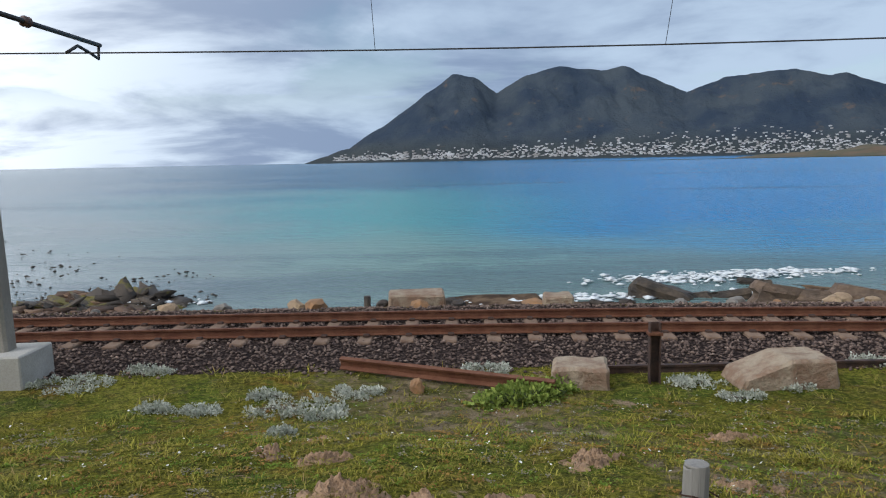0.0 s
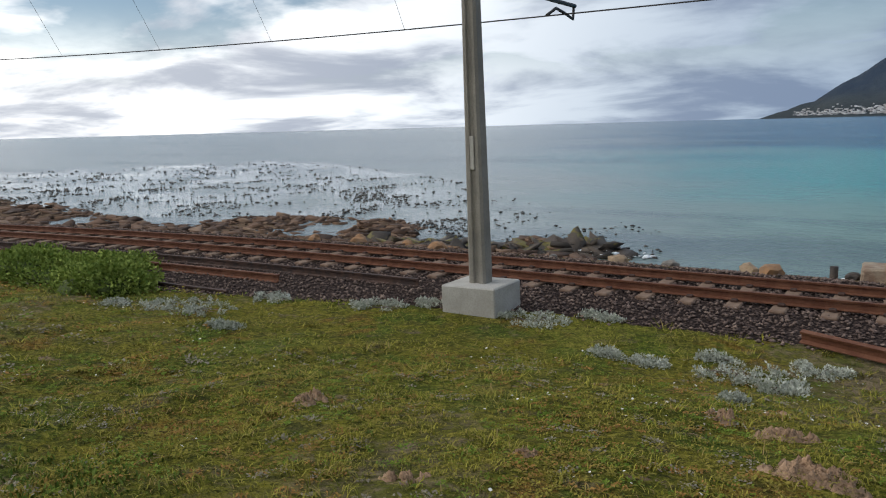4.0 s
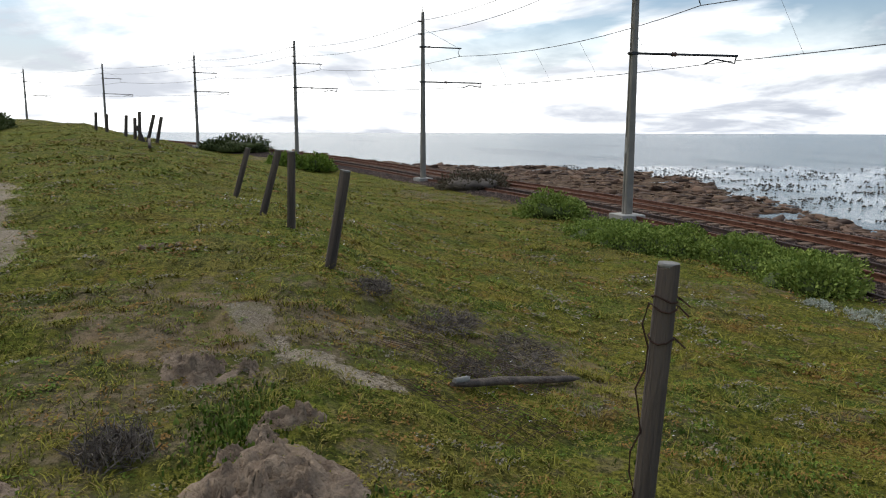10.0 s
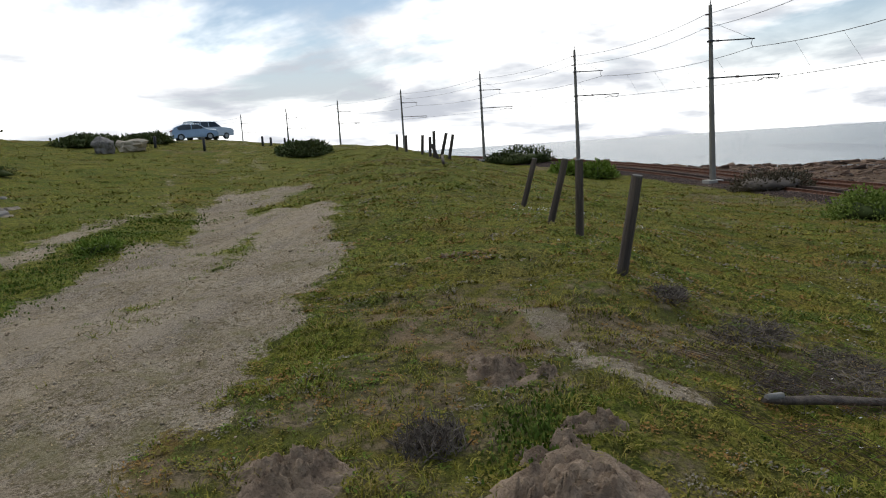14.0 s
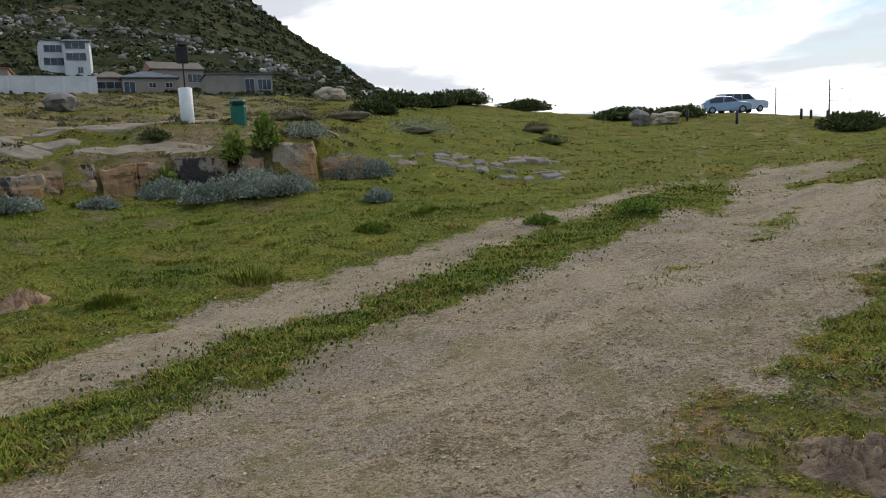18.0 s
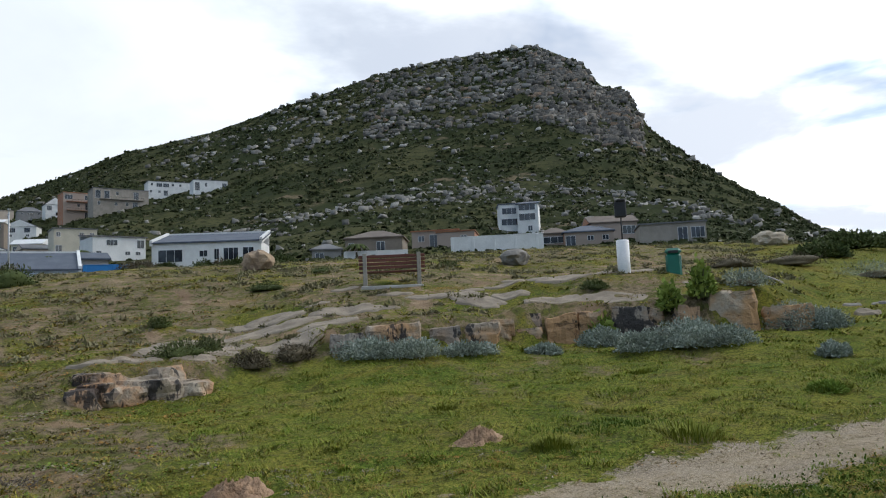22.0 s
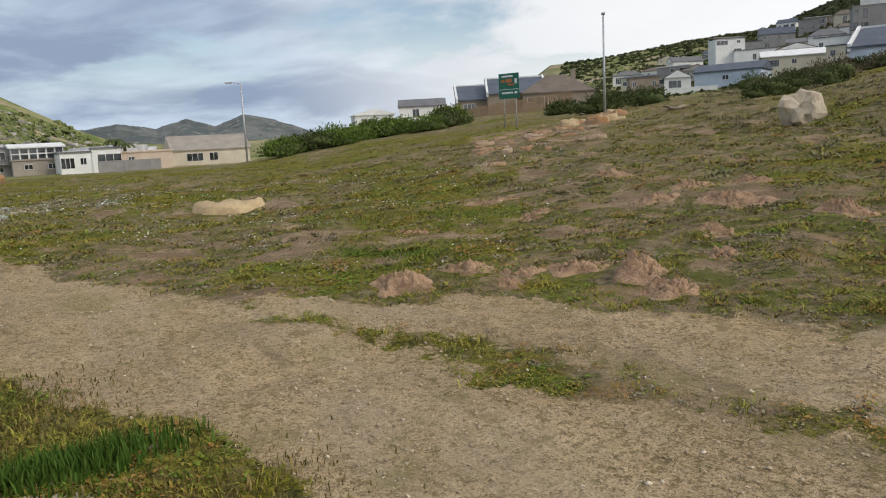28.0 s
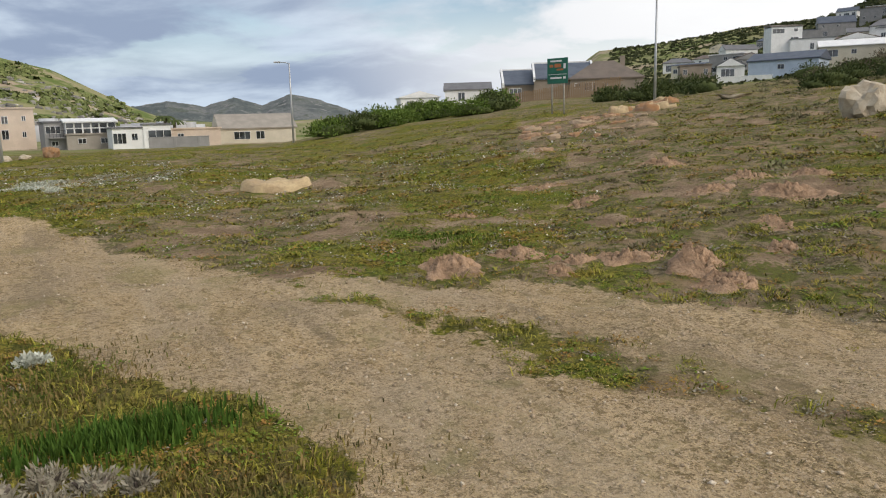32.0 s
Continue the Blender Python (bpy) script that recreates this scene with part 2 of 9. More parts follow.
def ground_material():
    n = Net("coastal_ground")
    p = n.pos()
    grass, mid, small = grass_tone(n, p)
    tiny = n.noise(48, 4, 0.75, p)
    grain = n.noise(160, 3, 0.7, p)
    # two near-black layers paint the shadow seen between the blades
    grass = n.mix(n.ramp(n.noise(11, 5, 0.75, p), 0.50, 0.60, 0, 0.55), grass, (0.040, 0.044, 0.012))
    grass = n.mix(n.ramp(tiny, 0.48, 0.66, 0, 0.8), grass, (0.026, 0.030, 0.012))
    grass = n.mix(n.ramp(tiny, 0.46, 0.28, 0, 0.45), grass, (0.20, 0.17, 0.08))
    dry = n.mix(n.ramp(small, 0.35, 0.62), (0.150, 0.116, 0.064), (0.270, 0.208, 0.132))
    dry = n.mix(n.ramp(n.noise(2.6, 4, 0.65, p), 0.46, 0.58), dry, (0.125, 0.130, 0.036))
    dry = n.mix(n.ramp(n.noise(9, 5, 0.75, p), 0.50, 0.60, 0, 0.7), dry, (0.062, 0.056, 0.030))
    dry = n.mix(n.ramp(n.noise(0.75, 4, 0.6, p, 0.5), 0.56, 0.64, 0, 0.65), dry, (0.33, 0.225, 0.140))
    dry = n.mix(n.ramp(tiny, 0.48, 0.72, 0, 0.7), dry, (0.060, 0.050, 0.030))
    soil = n.mix(n.ramp(mid, 0.35, 0.68), (0.32, 0.265, 0.195), (0.45, 0.385, 0.295))
    east = n.node("ShaderNodeSeparateXYZ", Vector=p).outputs["X"]
    soil = n.mix(n.ramp(east, -3.0, 3.0, 0.0, 0.75), soil, n.mix(n.ramp(mid, 0.38, 0.62), (0.47, 0.335, 0.165), (0.64, 0.47, 0.255)))
    soil = n.mix(n.ramp(n.noise(0.16, 3, 0.5, p), 0.44, 0.60, 0, 0.4), soil, (0.38, 0.29, 0.18))
    soil = n.mix(n.ramp(n.voronoi(62, p), 0.10, 0.30, 0.6, 0.0), soil, (0.56, 0.48, 0.36))
    soil = n.mix(n.ramp(n.voronoi(34, p), 0.08, 0.24, 0.45, 0.0), soil, (0.52, 0.44, 0.33))
    soil = n.mix(n.ramp(n.voronoi(47, n.pos(True, (1.1, 0.9, 1))), 0.08, 0.26, 0.6, 0.0), soil, (0.12, 0.095, 0.06))
    soil = n.mix(n.ramp(n.voronoi(21, p), 0.06, 0.20, 0.6, 0.0), soil, (0.15, 0.12, 0.085))
    soil = n.mix(n.ramp(n.noise(15, 4, 0.75, p), 0.52, 0.58, 0, 0.8), soil, (0.125, 0.098, 0.040))
    soil = n.mix(n.ramp(n.noise(6.5, 5, 0.75, p), 0.50, 0.62, 0, 0.40), soil, (0.22, 0.17, 0.10))
    along = n.node("ShaderNodeMapping", Vector=p)
    along.inputs["Rotation"].default_value, along.inputs["Scale"].default_value = (0, 0, radians(-28)), (0.22, 1.0, 1.0)
    gravel = n.noise(1.6, 5, 0.65, along.outputs[0])
    soil = n.mix(n.math("MULTIPLY", n.ramp(gravel, 0.49, 0.58, 0, 0.8), n.ramp(east, -2.0, 2.0, 1.0, 0.35)), soil, n.mix(n.ramp(grain, 0.40, 0.60), (0.20, 0.165, 0.130), (0.46, 0.395, 0.32)))
    soil = n.mix(n.ramp(n.noise(85, 3, 0.75, p), 0.52, 0.62, 0, 0.6), soil, (0.15, 0.115, 0.080))
    soil = n.mix(n.ramp(n.noise(70, 3, 0.75, n.pos(True, (1.0, 1.3, 1.0))), 0.44, 0.34, 0, 0.6), soil, (0.70, 0.575, 0.40))
    soil = n.mix(n.ramp(tiny, 0.51, 0.62, 0, 0.8), soil, (0.085, 0.064, 0.038))
    soil = n.mix(n.ramp(n.noise(33, 4, 0.75, p), 0.45, 0.36, 0, 0.6), soil, (0.62, 0.51, 0.37))
    soil = n.mix(n.ramp(n.noise(3.3, 5, 0.75, p), 0.56, 0.64, 0, 0.6), soil, (0.155, 0.135, 0.060))
    soil = n.mix(n.ramp(east, -2.0, 4.0, 0.0, 0.14), soil, (0.60, 0.385, 0.200))
    sand = n.noise(0.8, 5, 0.7, n.node("ShaderNodeMapping", Vector=along.outputs[0], Location=(7.0, 3.0, 0.0)).outputs[0])
    soil = n.mix(n.ramp(sand, 0.50, 0.60, 0, 0.25), soil, (0.52, 0.42, 0.29))
    soil = n.mix(n.ramp(sand, 0.47, 0.37, 0, 0.42), soil, (0.190, 0.150, 0.100))
    soil = n.mix(n.ramp(n.noise(0.7, 5, 0.75, p, 0.4), 0.54, 0.66, 0, 0.45), soil, (0.200, 0.185, 0.070))
    scrub = n.mix(n.ramp(n.noise(0.02, 6, 0.65, p), 0.40, 0.60), (0.030, 0.038, 0.015), (0.070, 0.070, 0.030))
    scrub = n.mix(n.ramp(n.noise(0.35, 5, 0.75, p), 0.48, 0.60, 0, 0.8), scrub, (0.020, 0.026, 0.012))
    scrub = n.mix(n.ramp(n.noise(0.05, 5, 0.7, p), 0.60, 0.68, 0, 0.7), scrub, (0.19, 0.145, 0.095))
    pale = n.mix(n.ramp(n.noise(0.018, 6, 0.7, p), 0.42, 0.58), (0.115, 0.150, 0.045), (0.25, 0.235, 0.120))
    pale = n.mix(n.ramp(n.noise(0.011, 6, 0.7, p), 0.53, 0.62, 0, 0.8), pale, (0.38, 0.29, 0.22))
    scrub = n.mix(n.attr("pale"), scrub, pale)
    shore = n.mix(n.ramp(mid, 0.4, 0.62), (0.075, 0.05, 0.035), (0.19, 0.13, 0.085))
    ballast = n.mix(n.ramp(n.voronoi(20, p), 0.1, 0.6), (0.14, 0.10, 0.085), (0.03, 0.022, 0.02))
    edge = n.math("MULTIPLY", n.math("SUBTRACT", small, 0.5), 0.9)
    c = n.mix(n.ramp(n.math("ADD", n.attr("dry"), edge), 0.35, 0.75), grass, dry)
    fray = n.math("MULTIPLY", n.math("SUBTRACT", n.noise(14, 4, 0.75, p), 0.5), 0.9)
    worn = n.mix(n.ramp(mid, 0.38, 0.62), (0.215, 0.145, 0.092), (0.355, 0.262, 0.173))
    worn = n.mix(n.ramp(n.noise(24, 4, 0.75, p), 0.48, 0.62, 0, 0.75), worn, (0.115, 0.080, 0.050))
    worn = n.mix(n.ramp(n.voronoi(40, p), 0.08, 0.26, 0.55, 0.0), worn, (0.50, 0.41, 0.30))
    crumb = n.math("MULTIPLY", n.math("SUBTRACT", n.noise(9, 5, 0.8, p), 0.5), 1.5)
    c = n.mix(n.ramp(n.math("ADD", n.attr("worn"), n.math("ADD", edge, crumb)), 0.46, 0.60), c, worn)
    c = n.mix(n.ramp(n.math("ADD", n.attr("bare"), n.math("ADD", edge, fray)), 0.40, 0.60), c, soil)
    c = n.mix(n.attr("scrub"), c, scrub)
    c = n.mix(n.attr("shore"), c, shore)
    c = n.mix(n.ramp(n.math("ADD", n.attr("ballast"), n.math("MULTIPLY", edge, 0.5)), 0.42, 0.58), c, ballast)
    h = n.math("ADD", n.math("MULTIPLY", small, 0.6), n.math("ADD", n.math("MULTIPLY", tiny, 0.35), n.math("MULTIPLY", grain, 0.12)))
    return n.done(c, 0.95, 0, n.bump(h, 0.9, 0.08), 0.03)


def sea_material():
    n = Net("sea_water")
    p = n.pos()
    sep = n.node("ShaderNodeSeparateXYZ", Vector=n.node("ShaderNodeNewGeometry").outputs["Position"])
    x, y = sep.outputs["X"], sep.outputs["Y"]
    dist = n.node("ShaderNodeVectorMath", Vector=p)
    dist.operation = "LENGTH"
    d = dist.outputs["Value"]
    wob = n.noise(0.03, 3, 0.5, p)
    dd = n.math("MULTIPLY", d, n.ramp(wob, 0.2, 0.8, 0.75, 1.3))
    # sand bottom of the bay shows turquoise through shallow water, weed and depth turn it dark
    ratio = n.math("DIVIDE", x, n.math("ADD", n.math("ABSOLUTE", y), 1.0))
    bay = n.ramp(n.math("ADD", ratio, n.ramp(wob, 0.3, 0.7, -0.1, 0.1)), -0.58, -0.08)
    shallow = n.mix(n.ramp(dd, 22, 60), (0.20, 0.29, 0.25), (0.055, 0.275, 0.285))
    deep = n.mix(n.ramp(dd, 60, 170), shallow, (0.012, 0.105, 0.20))
    right = n.ramp(ratio, -0.08, 0.3)
    deep = n.mix(n.math("MULTIPLY", right, n.ramp(dd, 26, 55)), deep, (0.001, 0.175, 0.43))
    # pale grey of the mirrored sky, put into the water colour to the left
    grey = n.mix(n.ramp(dd, 30, 90), (0.205, 0.25, 0.25), (0.19, 0.235, 0.255))
    c = n.mix(bay, grey, deep)
    streak = n.noise(1.0, 3, 0.6, n.pos(True, (0.01, 0.06, 1)))
    c = n.mix(n.ramp(streak, 0.52, 0.66, 0, 0.45), c, (0.01, 0.045, 0.085))
    w1 = n.noise(0.8, 3, 0.55, n.pos(True, (0.5, 1.6, 1)))
    w2 = n.noise(3.2, 3, 0.6, n.pos(True, (0.6, 1.5, 1)))
    h = n.math("ADD", n.math("MULTIPLY", w1, 1.0), n.math("MULTIPLY", w2, 0.36))
    fade = n.ramp(d, 20, 900, 1.0, 0.35)
    b = n.node("ShaderNodeBump", Height=h, Strength=fade, Distance=0.30)
    still = n.attr("calm")
    n.put(b.inputs["Strength"], n.math("MULTIPLY", fade, n.ramp(still, 0.0, 1.0, 1.0, 0.30)))
    return n.done(c, n.ramp(still, 0, 1, 0.25, 0.14), 0, b.outputs[0], n.ramp(still, 0, 1, 0.40, 0.5), IOR=1.33)


ground_material(), sea_material()

# ---- land ----
SEA_Z, RAIL_Z, MAST_Z = -2.55, -0.90, -1.05
RADII = np.array([0.0, 4.0, 8.0, 14.0, 20.0, 28.0, 40.0, 60.0, 90.0])
SPOKES = {}


def spoke(turn, *heights):
    """Height of the open ground along one direction, at the distances RADII."""
    SPOKES[turn] = (0.0, *heights)


spoke(0, -0.32, -0.95, -1.4, -1.5, -2.5, -4.0, -5.0, -6.0)
spoke(33, -0.25, -0.88, -1.4, -1.5, -2.5, -4.0, -5.0, -6.0)
spoke(55, -0.25, -0.72, -1.15, -1.4, -2.2, -2.4, -4.0, -6.0)
spoke(72, -0.25, -0.55, -0.8, -1.05, -1.3, -2.0, -3.0, -4.0)
spoke(85, 0.0, -0.05, -0.35, -0.6, -0.85, -1.05, -1.6, -3.0)
spoke(93, 0.1, 0.42, 0.3, 0.0, -0.4, -0.8, -1.2, -2.0)
spoke(98, 0.1, 0.4, 0.47, 0.45, 0.3, 0.0, -0.5, -1.5)
spoke(104, 0.1, 0.4, 0.65, 0.85, 1.05, 1.25, 0.6, -0.5)
spoke(109, 0.1, 0.35, 0.65, 0.9, 1.25, 1.85, 2.2, 1.5)
spoke(116, 0.1, 0.3, 0.5, 0.65, 0.85, 1.40, 2.75, 3.1)
spoke(122, 0.08, 0.25, 0.4, 0.5, 0.7, 1.45, 3.30, 4.4)
spoke(134, 0.05, 0.2, 0.4, 0.75, 1.2, 2.5, 4.05, 4.5)
spoke(142, 0.03, 0.15, 0.4, 0.9, 1.8, 3.2, 5.3, 6.0)
spoke(155, 0.0, 0.05, 0.5, 1.1, 2.9, 4.2, 6.3, 8.5)
spoke(167, 0.0, 0.05, 0.45, 1.05, 2.95, 4.6, 6.8, 9.0)
spoke(180, 0.0, 0.05, 0.4, 1.4, 3.5, 4.8, 6.6, 9.0)
spoke(199, 0.0, 0.1, 0.35, 1.1, 2.8, 4.4, 6.2, 8.0)
spoke(206, 0.0, 0.1, 0.5, 1.2, 2.4, 3.8, 5.6, 7.6)
spoke(214, 0.0, 0.1, 0.5, 0.9, 1.5, 2.6, 4.2, 5.4)
spoke(227, 0.0, 0.05, 0.3, 0.7, 1.2, 1.9, 2.75, 4.2)
spoke(234, 0.0, 0.0, 0.15, 0.45, 0.85, 1.5, 2.4, 4.0)
spoke(246, 0.0, 0.0, 0.0, 0.05, 0.25, 0.6, 1.0, 1.9)
spoke(254, 0.0, 0.0, -0.05, -0.1, 0.0, 0.1, 0.1, -0.3)
spoke(264, 0.0, 0.0, 0.0, 0.0, 0.0, 0.0, 0.0, -0.5)
spoke(273, 0.0, 0.0, 0.0, -0.05, -0.1, -0.1, -0.2, -0.6)
spoke(300, -0.1, -0.3, -0.5, -0.6, -0.8, -1.0, -1.2, -1.5)
spoke(330, -0.32, -0.95, -1.4, -1.5, -2.5, -4.0, -5.0, -6.0)

SKYLINE = []


def crest(turn, up, far, bend=1.0):
    """Where the hills end against the sky: direction, degrees up from the eye, distance."""
    SKYLINE.append((turn, up, far, bend))


for row in ((0, -0.3, 800, 1), (98, -0.3, 800, 1), (104, -0.8, 300, 1), (122, 0.5, 300, 1), (134, 1.0, 300, 1), (146, 3.6, 330, 1),
            (148.5, 5.1, 350, 1), (151.8, 7.4, 390, 1), (155.8, 10.3, 430, 1), (159.2, 13.2, 460, 1.1), (160.8, 16.2, 480, 1.25),
            (162.8, 16.8, 490, 1.25), (163.8, 18.4, 500, 1.3), (167.4, 20.0, 520, 1.3), (174.5, 19.5, 540, 1.2), (179.7, 18.6, 550, 1.15)):
    crest(*row)
for row in ((186.7, 16.4, 560, 1.1), (192.4, 14.3, 580, 1.1), (198.6, 12.6, 600, 1), (202, 11.0, 620, 1), (207, 8.7, 650, 1),
            (210.2, 8.1, 680, 1), (215.8, 6.2, 700, 1), (221.3, 5.8, 720, 1), (227.5, 5.0, 740, 1), (230.8, 4.8, 760, 1.2),
            (232.2, 3.8, 800, 1.5), (238, 2.2, 1000, 1.5)):
    crest(*row)
for row in ((246, 0.6, 950, 1.6), (258, 0.35, 950, 1.6), (262.3, 0.7, 950, 1.6), (264.8, 1.7, 950, 1.6), (266.7, 2.7, 950, 1.6),
            (269.3, 4.1, 950, 1.6), (272.5, 4.9, 950, 1.6), (280, 6.0, 950, 1.6), (300, 3.0, 1200, 1.5), (320, -0.2, 900, 1), (360, -0.3, 800, 1)):
    crest(*row)


def step01(v):
    v = np.clip(v, 0.0, 1.0)
    return v * v * (3 - 2 * v)


def track_line(x):
    """y of the line of masts beside the railway, and its slope."""
    a, b = np.minimum(x + 7.0, 0.0), np.clip(x + 2.0, 0.0, 10.0)
    return 10.1 - 0.00475 * a * a - 0.005 * b * b, -0.0095 * a - 0.010 * b * (x < 8.0)


def beside_track(x, y):
    """Distance seaward from the middle of the track."""
    ym, slope = track_line(x)
    return (y - ym) / np.sqrt(1 + slope * slope) - 2.55


def ballast_edge(x):
    """How far the crushed stone reaches landward of the middle of the track."""
    return np.interp(x, [-12, -8, -5], [-3.9, -3.1, -2.4])


def track_point(x, off):
    """The place off metres seaward of the middle of the track, square to the mast line at x."""
    ym, slope = track_line(x)
    n = 1 / math.sqrt(1 + slope * slope)
    return Vector((x - slope * n * (off + 2.55), ym + n * (off + 2.55), 0.0))


TURNS = sorted(SPOKES)
TABLE = np.array([SPOKES[k] for k in TURNS] + [SPOKES[0]])
TURNS_A = np.array(TURNS + [360], float)
SKY_A = np.array(SKYLINE)


def fractal(x, y, size, octaves=4, seed=0.0):
    """Cheap smooth noise from turned sines, about -1 to 1."""
    v, amp, tot = np.zeros_like(x), 1.0, 0.0
    for i in range(octaves):
        k = 2 * math.pi / (size / 1.9 ** i)
        for j in range(3):
            a = seed * 1.7 + i * 2.4 + j * 2.09 + 0.6 * j * i
            ph = seed * 3.1 + i * 5.3 + j * 1.3
            v += amp * np.sin(k * (x * math.cos(a) + y * math.sin(a)) * (0.8 + 0.23 * j) + ph + 1.3 * np.sin(k * 0.43 * (y * math.cos(a) - x * math.sin(a)) + ph * 2)) / 3
        tot += amp
        amp *= 0.55
    return v / tot * 1.6


def ledge_at(turn):
    """Distance and height of the low sandstone ledge."""
    r = np.interp(turn, [148, 153, 157, 167, 171, 176, 182, 188, 193, 201, 208], [20.0, 19.6, 19.0, 19.0, 18.2, 17.5, 17.3, 16.9, 15.6, 14.4, 13.5])
    h = np.interp(turn, [149, 152.5, 156.5, 157.5, 169.5, 171, 179, 184, 188, 191, 193.5, 200, 202, 205], [0, 0.9, 1.0, 0.88, 0.84, 0.6, 0.52, 0.42, 0.2, 0.15, 0.4, 0.45, 0.25, 0])
    return r, h


def to_line(x, y, pts):
    best = np.full(np.shape(x), 1e9)
    for (ax, ay), (bx, by) in zip(pts[:-1], pts[1:]):
        dx, dy = bx - ax, by - ay
        k = np.clip(((x - ax) * dx + (y - ay) * dy) / (dx * dx + dy * dy), 0, 1)
        best = np.minimum(best, np.hypot(x - ax - k * dx, y - ay - k * dy))
    return best


# edges of the dirt track, each as y along x: near side, far side; the grassy strip ends at STRIP, the outer rut at OUTER
NEAR = [(-62, -33.5), (-40, -21), (-21.3, -9.7), (-9.9, -3.9), (-7, -3.3), (-5, -2.9), (-3.9, -2.7), (-2.7, -2.3), (0, -1.9), (3.2, -1.3), (3.8, -1.2), (4.7, -0.9), (6.1, -0.3), (7.1, 0.5), (10, 2.2), (24, 9.5), (62, 26)]
FAR = [(-62, -40), (-25, -15.4), (-13.6, -9.1), (-7, -6.8), (-4.3, -6), (-2.6, -5.7), (-2, -5.3), (-0.7, -4.6), (2.6, -3.5), (4.1, -2.9), (5.3, -2.7), (7.1, -2.3), (9.5, -1.6), (12.8, -0.5), (21.4, 1.8), (28, 4.2), (62, 17)]
STRIP = [(-62, -42), (-16.6, -11.4), (-8, -8.6), (-4.8, -7.1), (-3.1, -6.8), (-2.4, -6.3), (-0.5, -5.8), (0.3, -5.3), (2.6, -3.85), (3.8, -3.5), (5, -3.3), (6.3, -2.55), (8, -2.1), (24, 2.0)]
OUTER = [(-62, -42), (-16.6, -11.8), (-8, -9.8), (-4.9, -8.5), (-3.3, -8.4), (-2.3, -7.7), (-0.6, -7), (0.6, -6.6), (1.7, -5.9), (2.9, -5.7), (4.1, -5), (5.6, -4.7), (7, -3.2), (8, -2.1), (24, 2.0)]


def edge_at(x, line):
    return np.interp(x, [p[0] for p in line], [p[1] for p in line])


def height(x, y):
    x, y = np.asarray(x, float), np.asarray(y, float)
    r = np.hypot(x, y)
    turn = np.degrees(np.arctan2(-x, y)) % 360
    i = np.clip(np.searchsorted(TURNS_A, turn, "right") - 1, 0, len(TURNS_A) - 2)
    k = (turn - TURNS_A[i]) / (TURNS_A[i + 1] - TURNS_A[i])
    rr = np.clip(r, 0, 90)
    j = np.clip(np.searchsorted(RADII, rr, "right") - 1, 0, len(RADII) - 2)
    m = (rr - RADII[j]) / (RADII[j + 1] - RADII[j])
    near = (1 - k) * ((1 - m) * TABLE[i, j] + m * TABLE[i, j + 1]) + k * ((1 - m) * TABLE[i + 1, j] + m * TABLE[i + 1, j + 1])
    lr, lh = ledge_at(turn)
    near = near + lh * step01((r - lr) / 0.45) * (1 - step01((r - lr - 0.5) / 8.5))
    near = near + 0.32 * step01((r - lr - 0.6) / 3) * (1 - step01((r - lr - 5) / 7)) * step01((turn - 154) / 6) * step01((192 - turn) / 8)
    # hills behind
    up, far, bend = (np.interp(turn, SKY_A[:, 0], SKY_A[:, c]) for c in (1, 2, 3))
    e0 = np.arctan2(near - 1.65, 90.0)
    f = np.clip((r - 90) / (far - 90), 0, 1) ** bend
    el = e0 + (np.radians(up) - e0) * f
    z_far = 1.65 + r * np.tan(el) - np.maximum(r - 1.07 * far, 0) * 0.35
    inland = (turn > 128) & (turn < 300)
    z = np.where(r > 90, np.maximum(z_far, np.where(inland, -0.9, -9.0)), near)
    land = step01((r - 100) / 120)
    z = z + np.where(r > 100, land * (1 - 0.8 * np.clip(f, 0, 1) ** 6) * step01((np.degrees(el) - 0.5) / 3) * np.where(r < 850, 0.006 * r * fractal(x, y, 140, 4, 2.0) + 1.2 * fractal(x, y, 30, 2, 5.0), 5 * fractal(x, y, 620, 3, 2.0)), 0)
    z = z + step01((r - 1.5) / 6) * (0.05 * fractal(x, y, 2.3, 3, 1.0) + 0.022 * fractal(x, y, 0.75, 2, 77.0) * (r < 22) + 0.10 * fractal(x, y, 7.5, 2, 4.0) * step01((r - 6) / 12)) * (r < 400)
    # railway formation and shore
    u = beside_track(x, y)
    ok = (x > -170) & (r < 300)
    rise = 0.03 * np.maximum(-44 - x, 0)
    form = rise + np.where(u < 0, -1.10 - 0.04 * step01((-u - 1.6) / 1.8), -1.10 - 0.1 * step01((u - 1.6) / 1.0))
    w = np.where(u < 0, 1 - step01((-u - 3.3) / 3.2), 1.0) * ok
    shelf_r = np.interp(turn, [0, 17, 20, 27, 31, 36, 46, 54, 60, 63.5, 66, 76, 84, 90, 104, 112, 300, 345, 360], [20, 21, 26, 27, 26, 32, 37, 42, 50, 62, 80, 94, 95, 108, 150, 150, 30, 24, 21])
    rough = fractal(x, y, 9, 4, 7.0)
    shelf = np.where(r < shelf_r + 5 * fractal(x, y, 14, 3, 9.0), SEA_Z + 0.42 * (1 - r / shelf_r) + 0.02 + 0.17 * rough + 0.03 * fractal(x, y, 1.8, 3, 3.0), -4.2)
    sea = form + (np.minimum(shelf, form) - form) * step01((u - 2.3) / 4.2)
    form = np.where(u > 2.3, sea, form)
    z = np.where(ok, z + (form - z) * w, z)
    return z


def ground_z(x, y):
    return float(height(np.array([x]), np.array([y]))[0])


def polar(turn, far):
    a = radians(turn)
    return -math.sin(a) * far, math.cos(a) * far


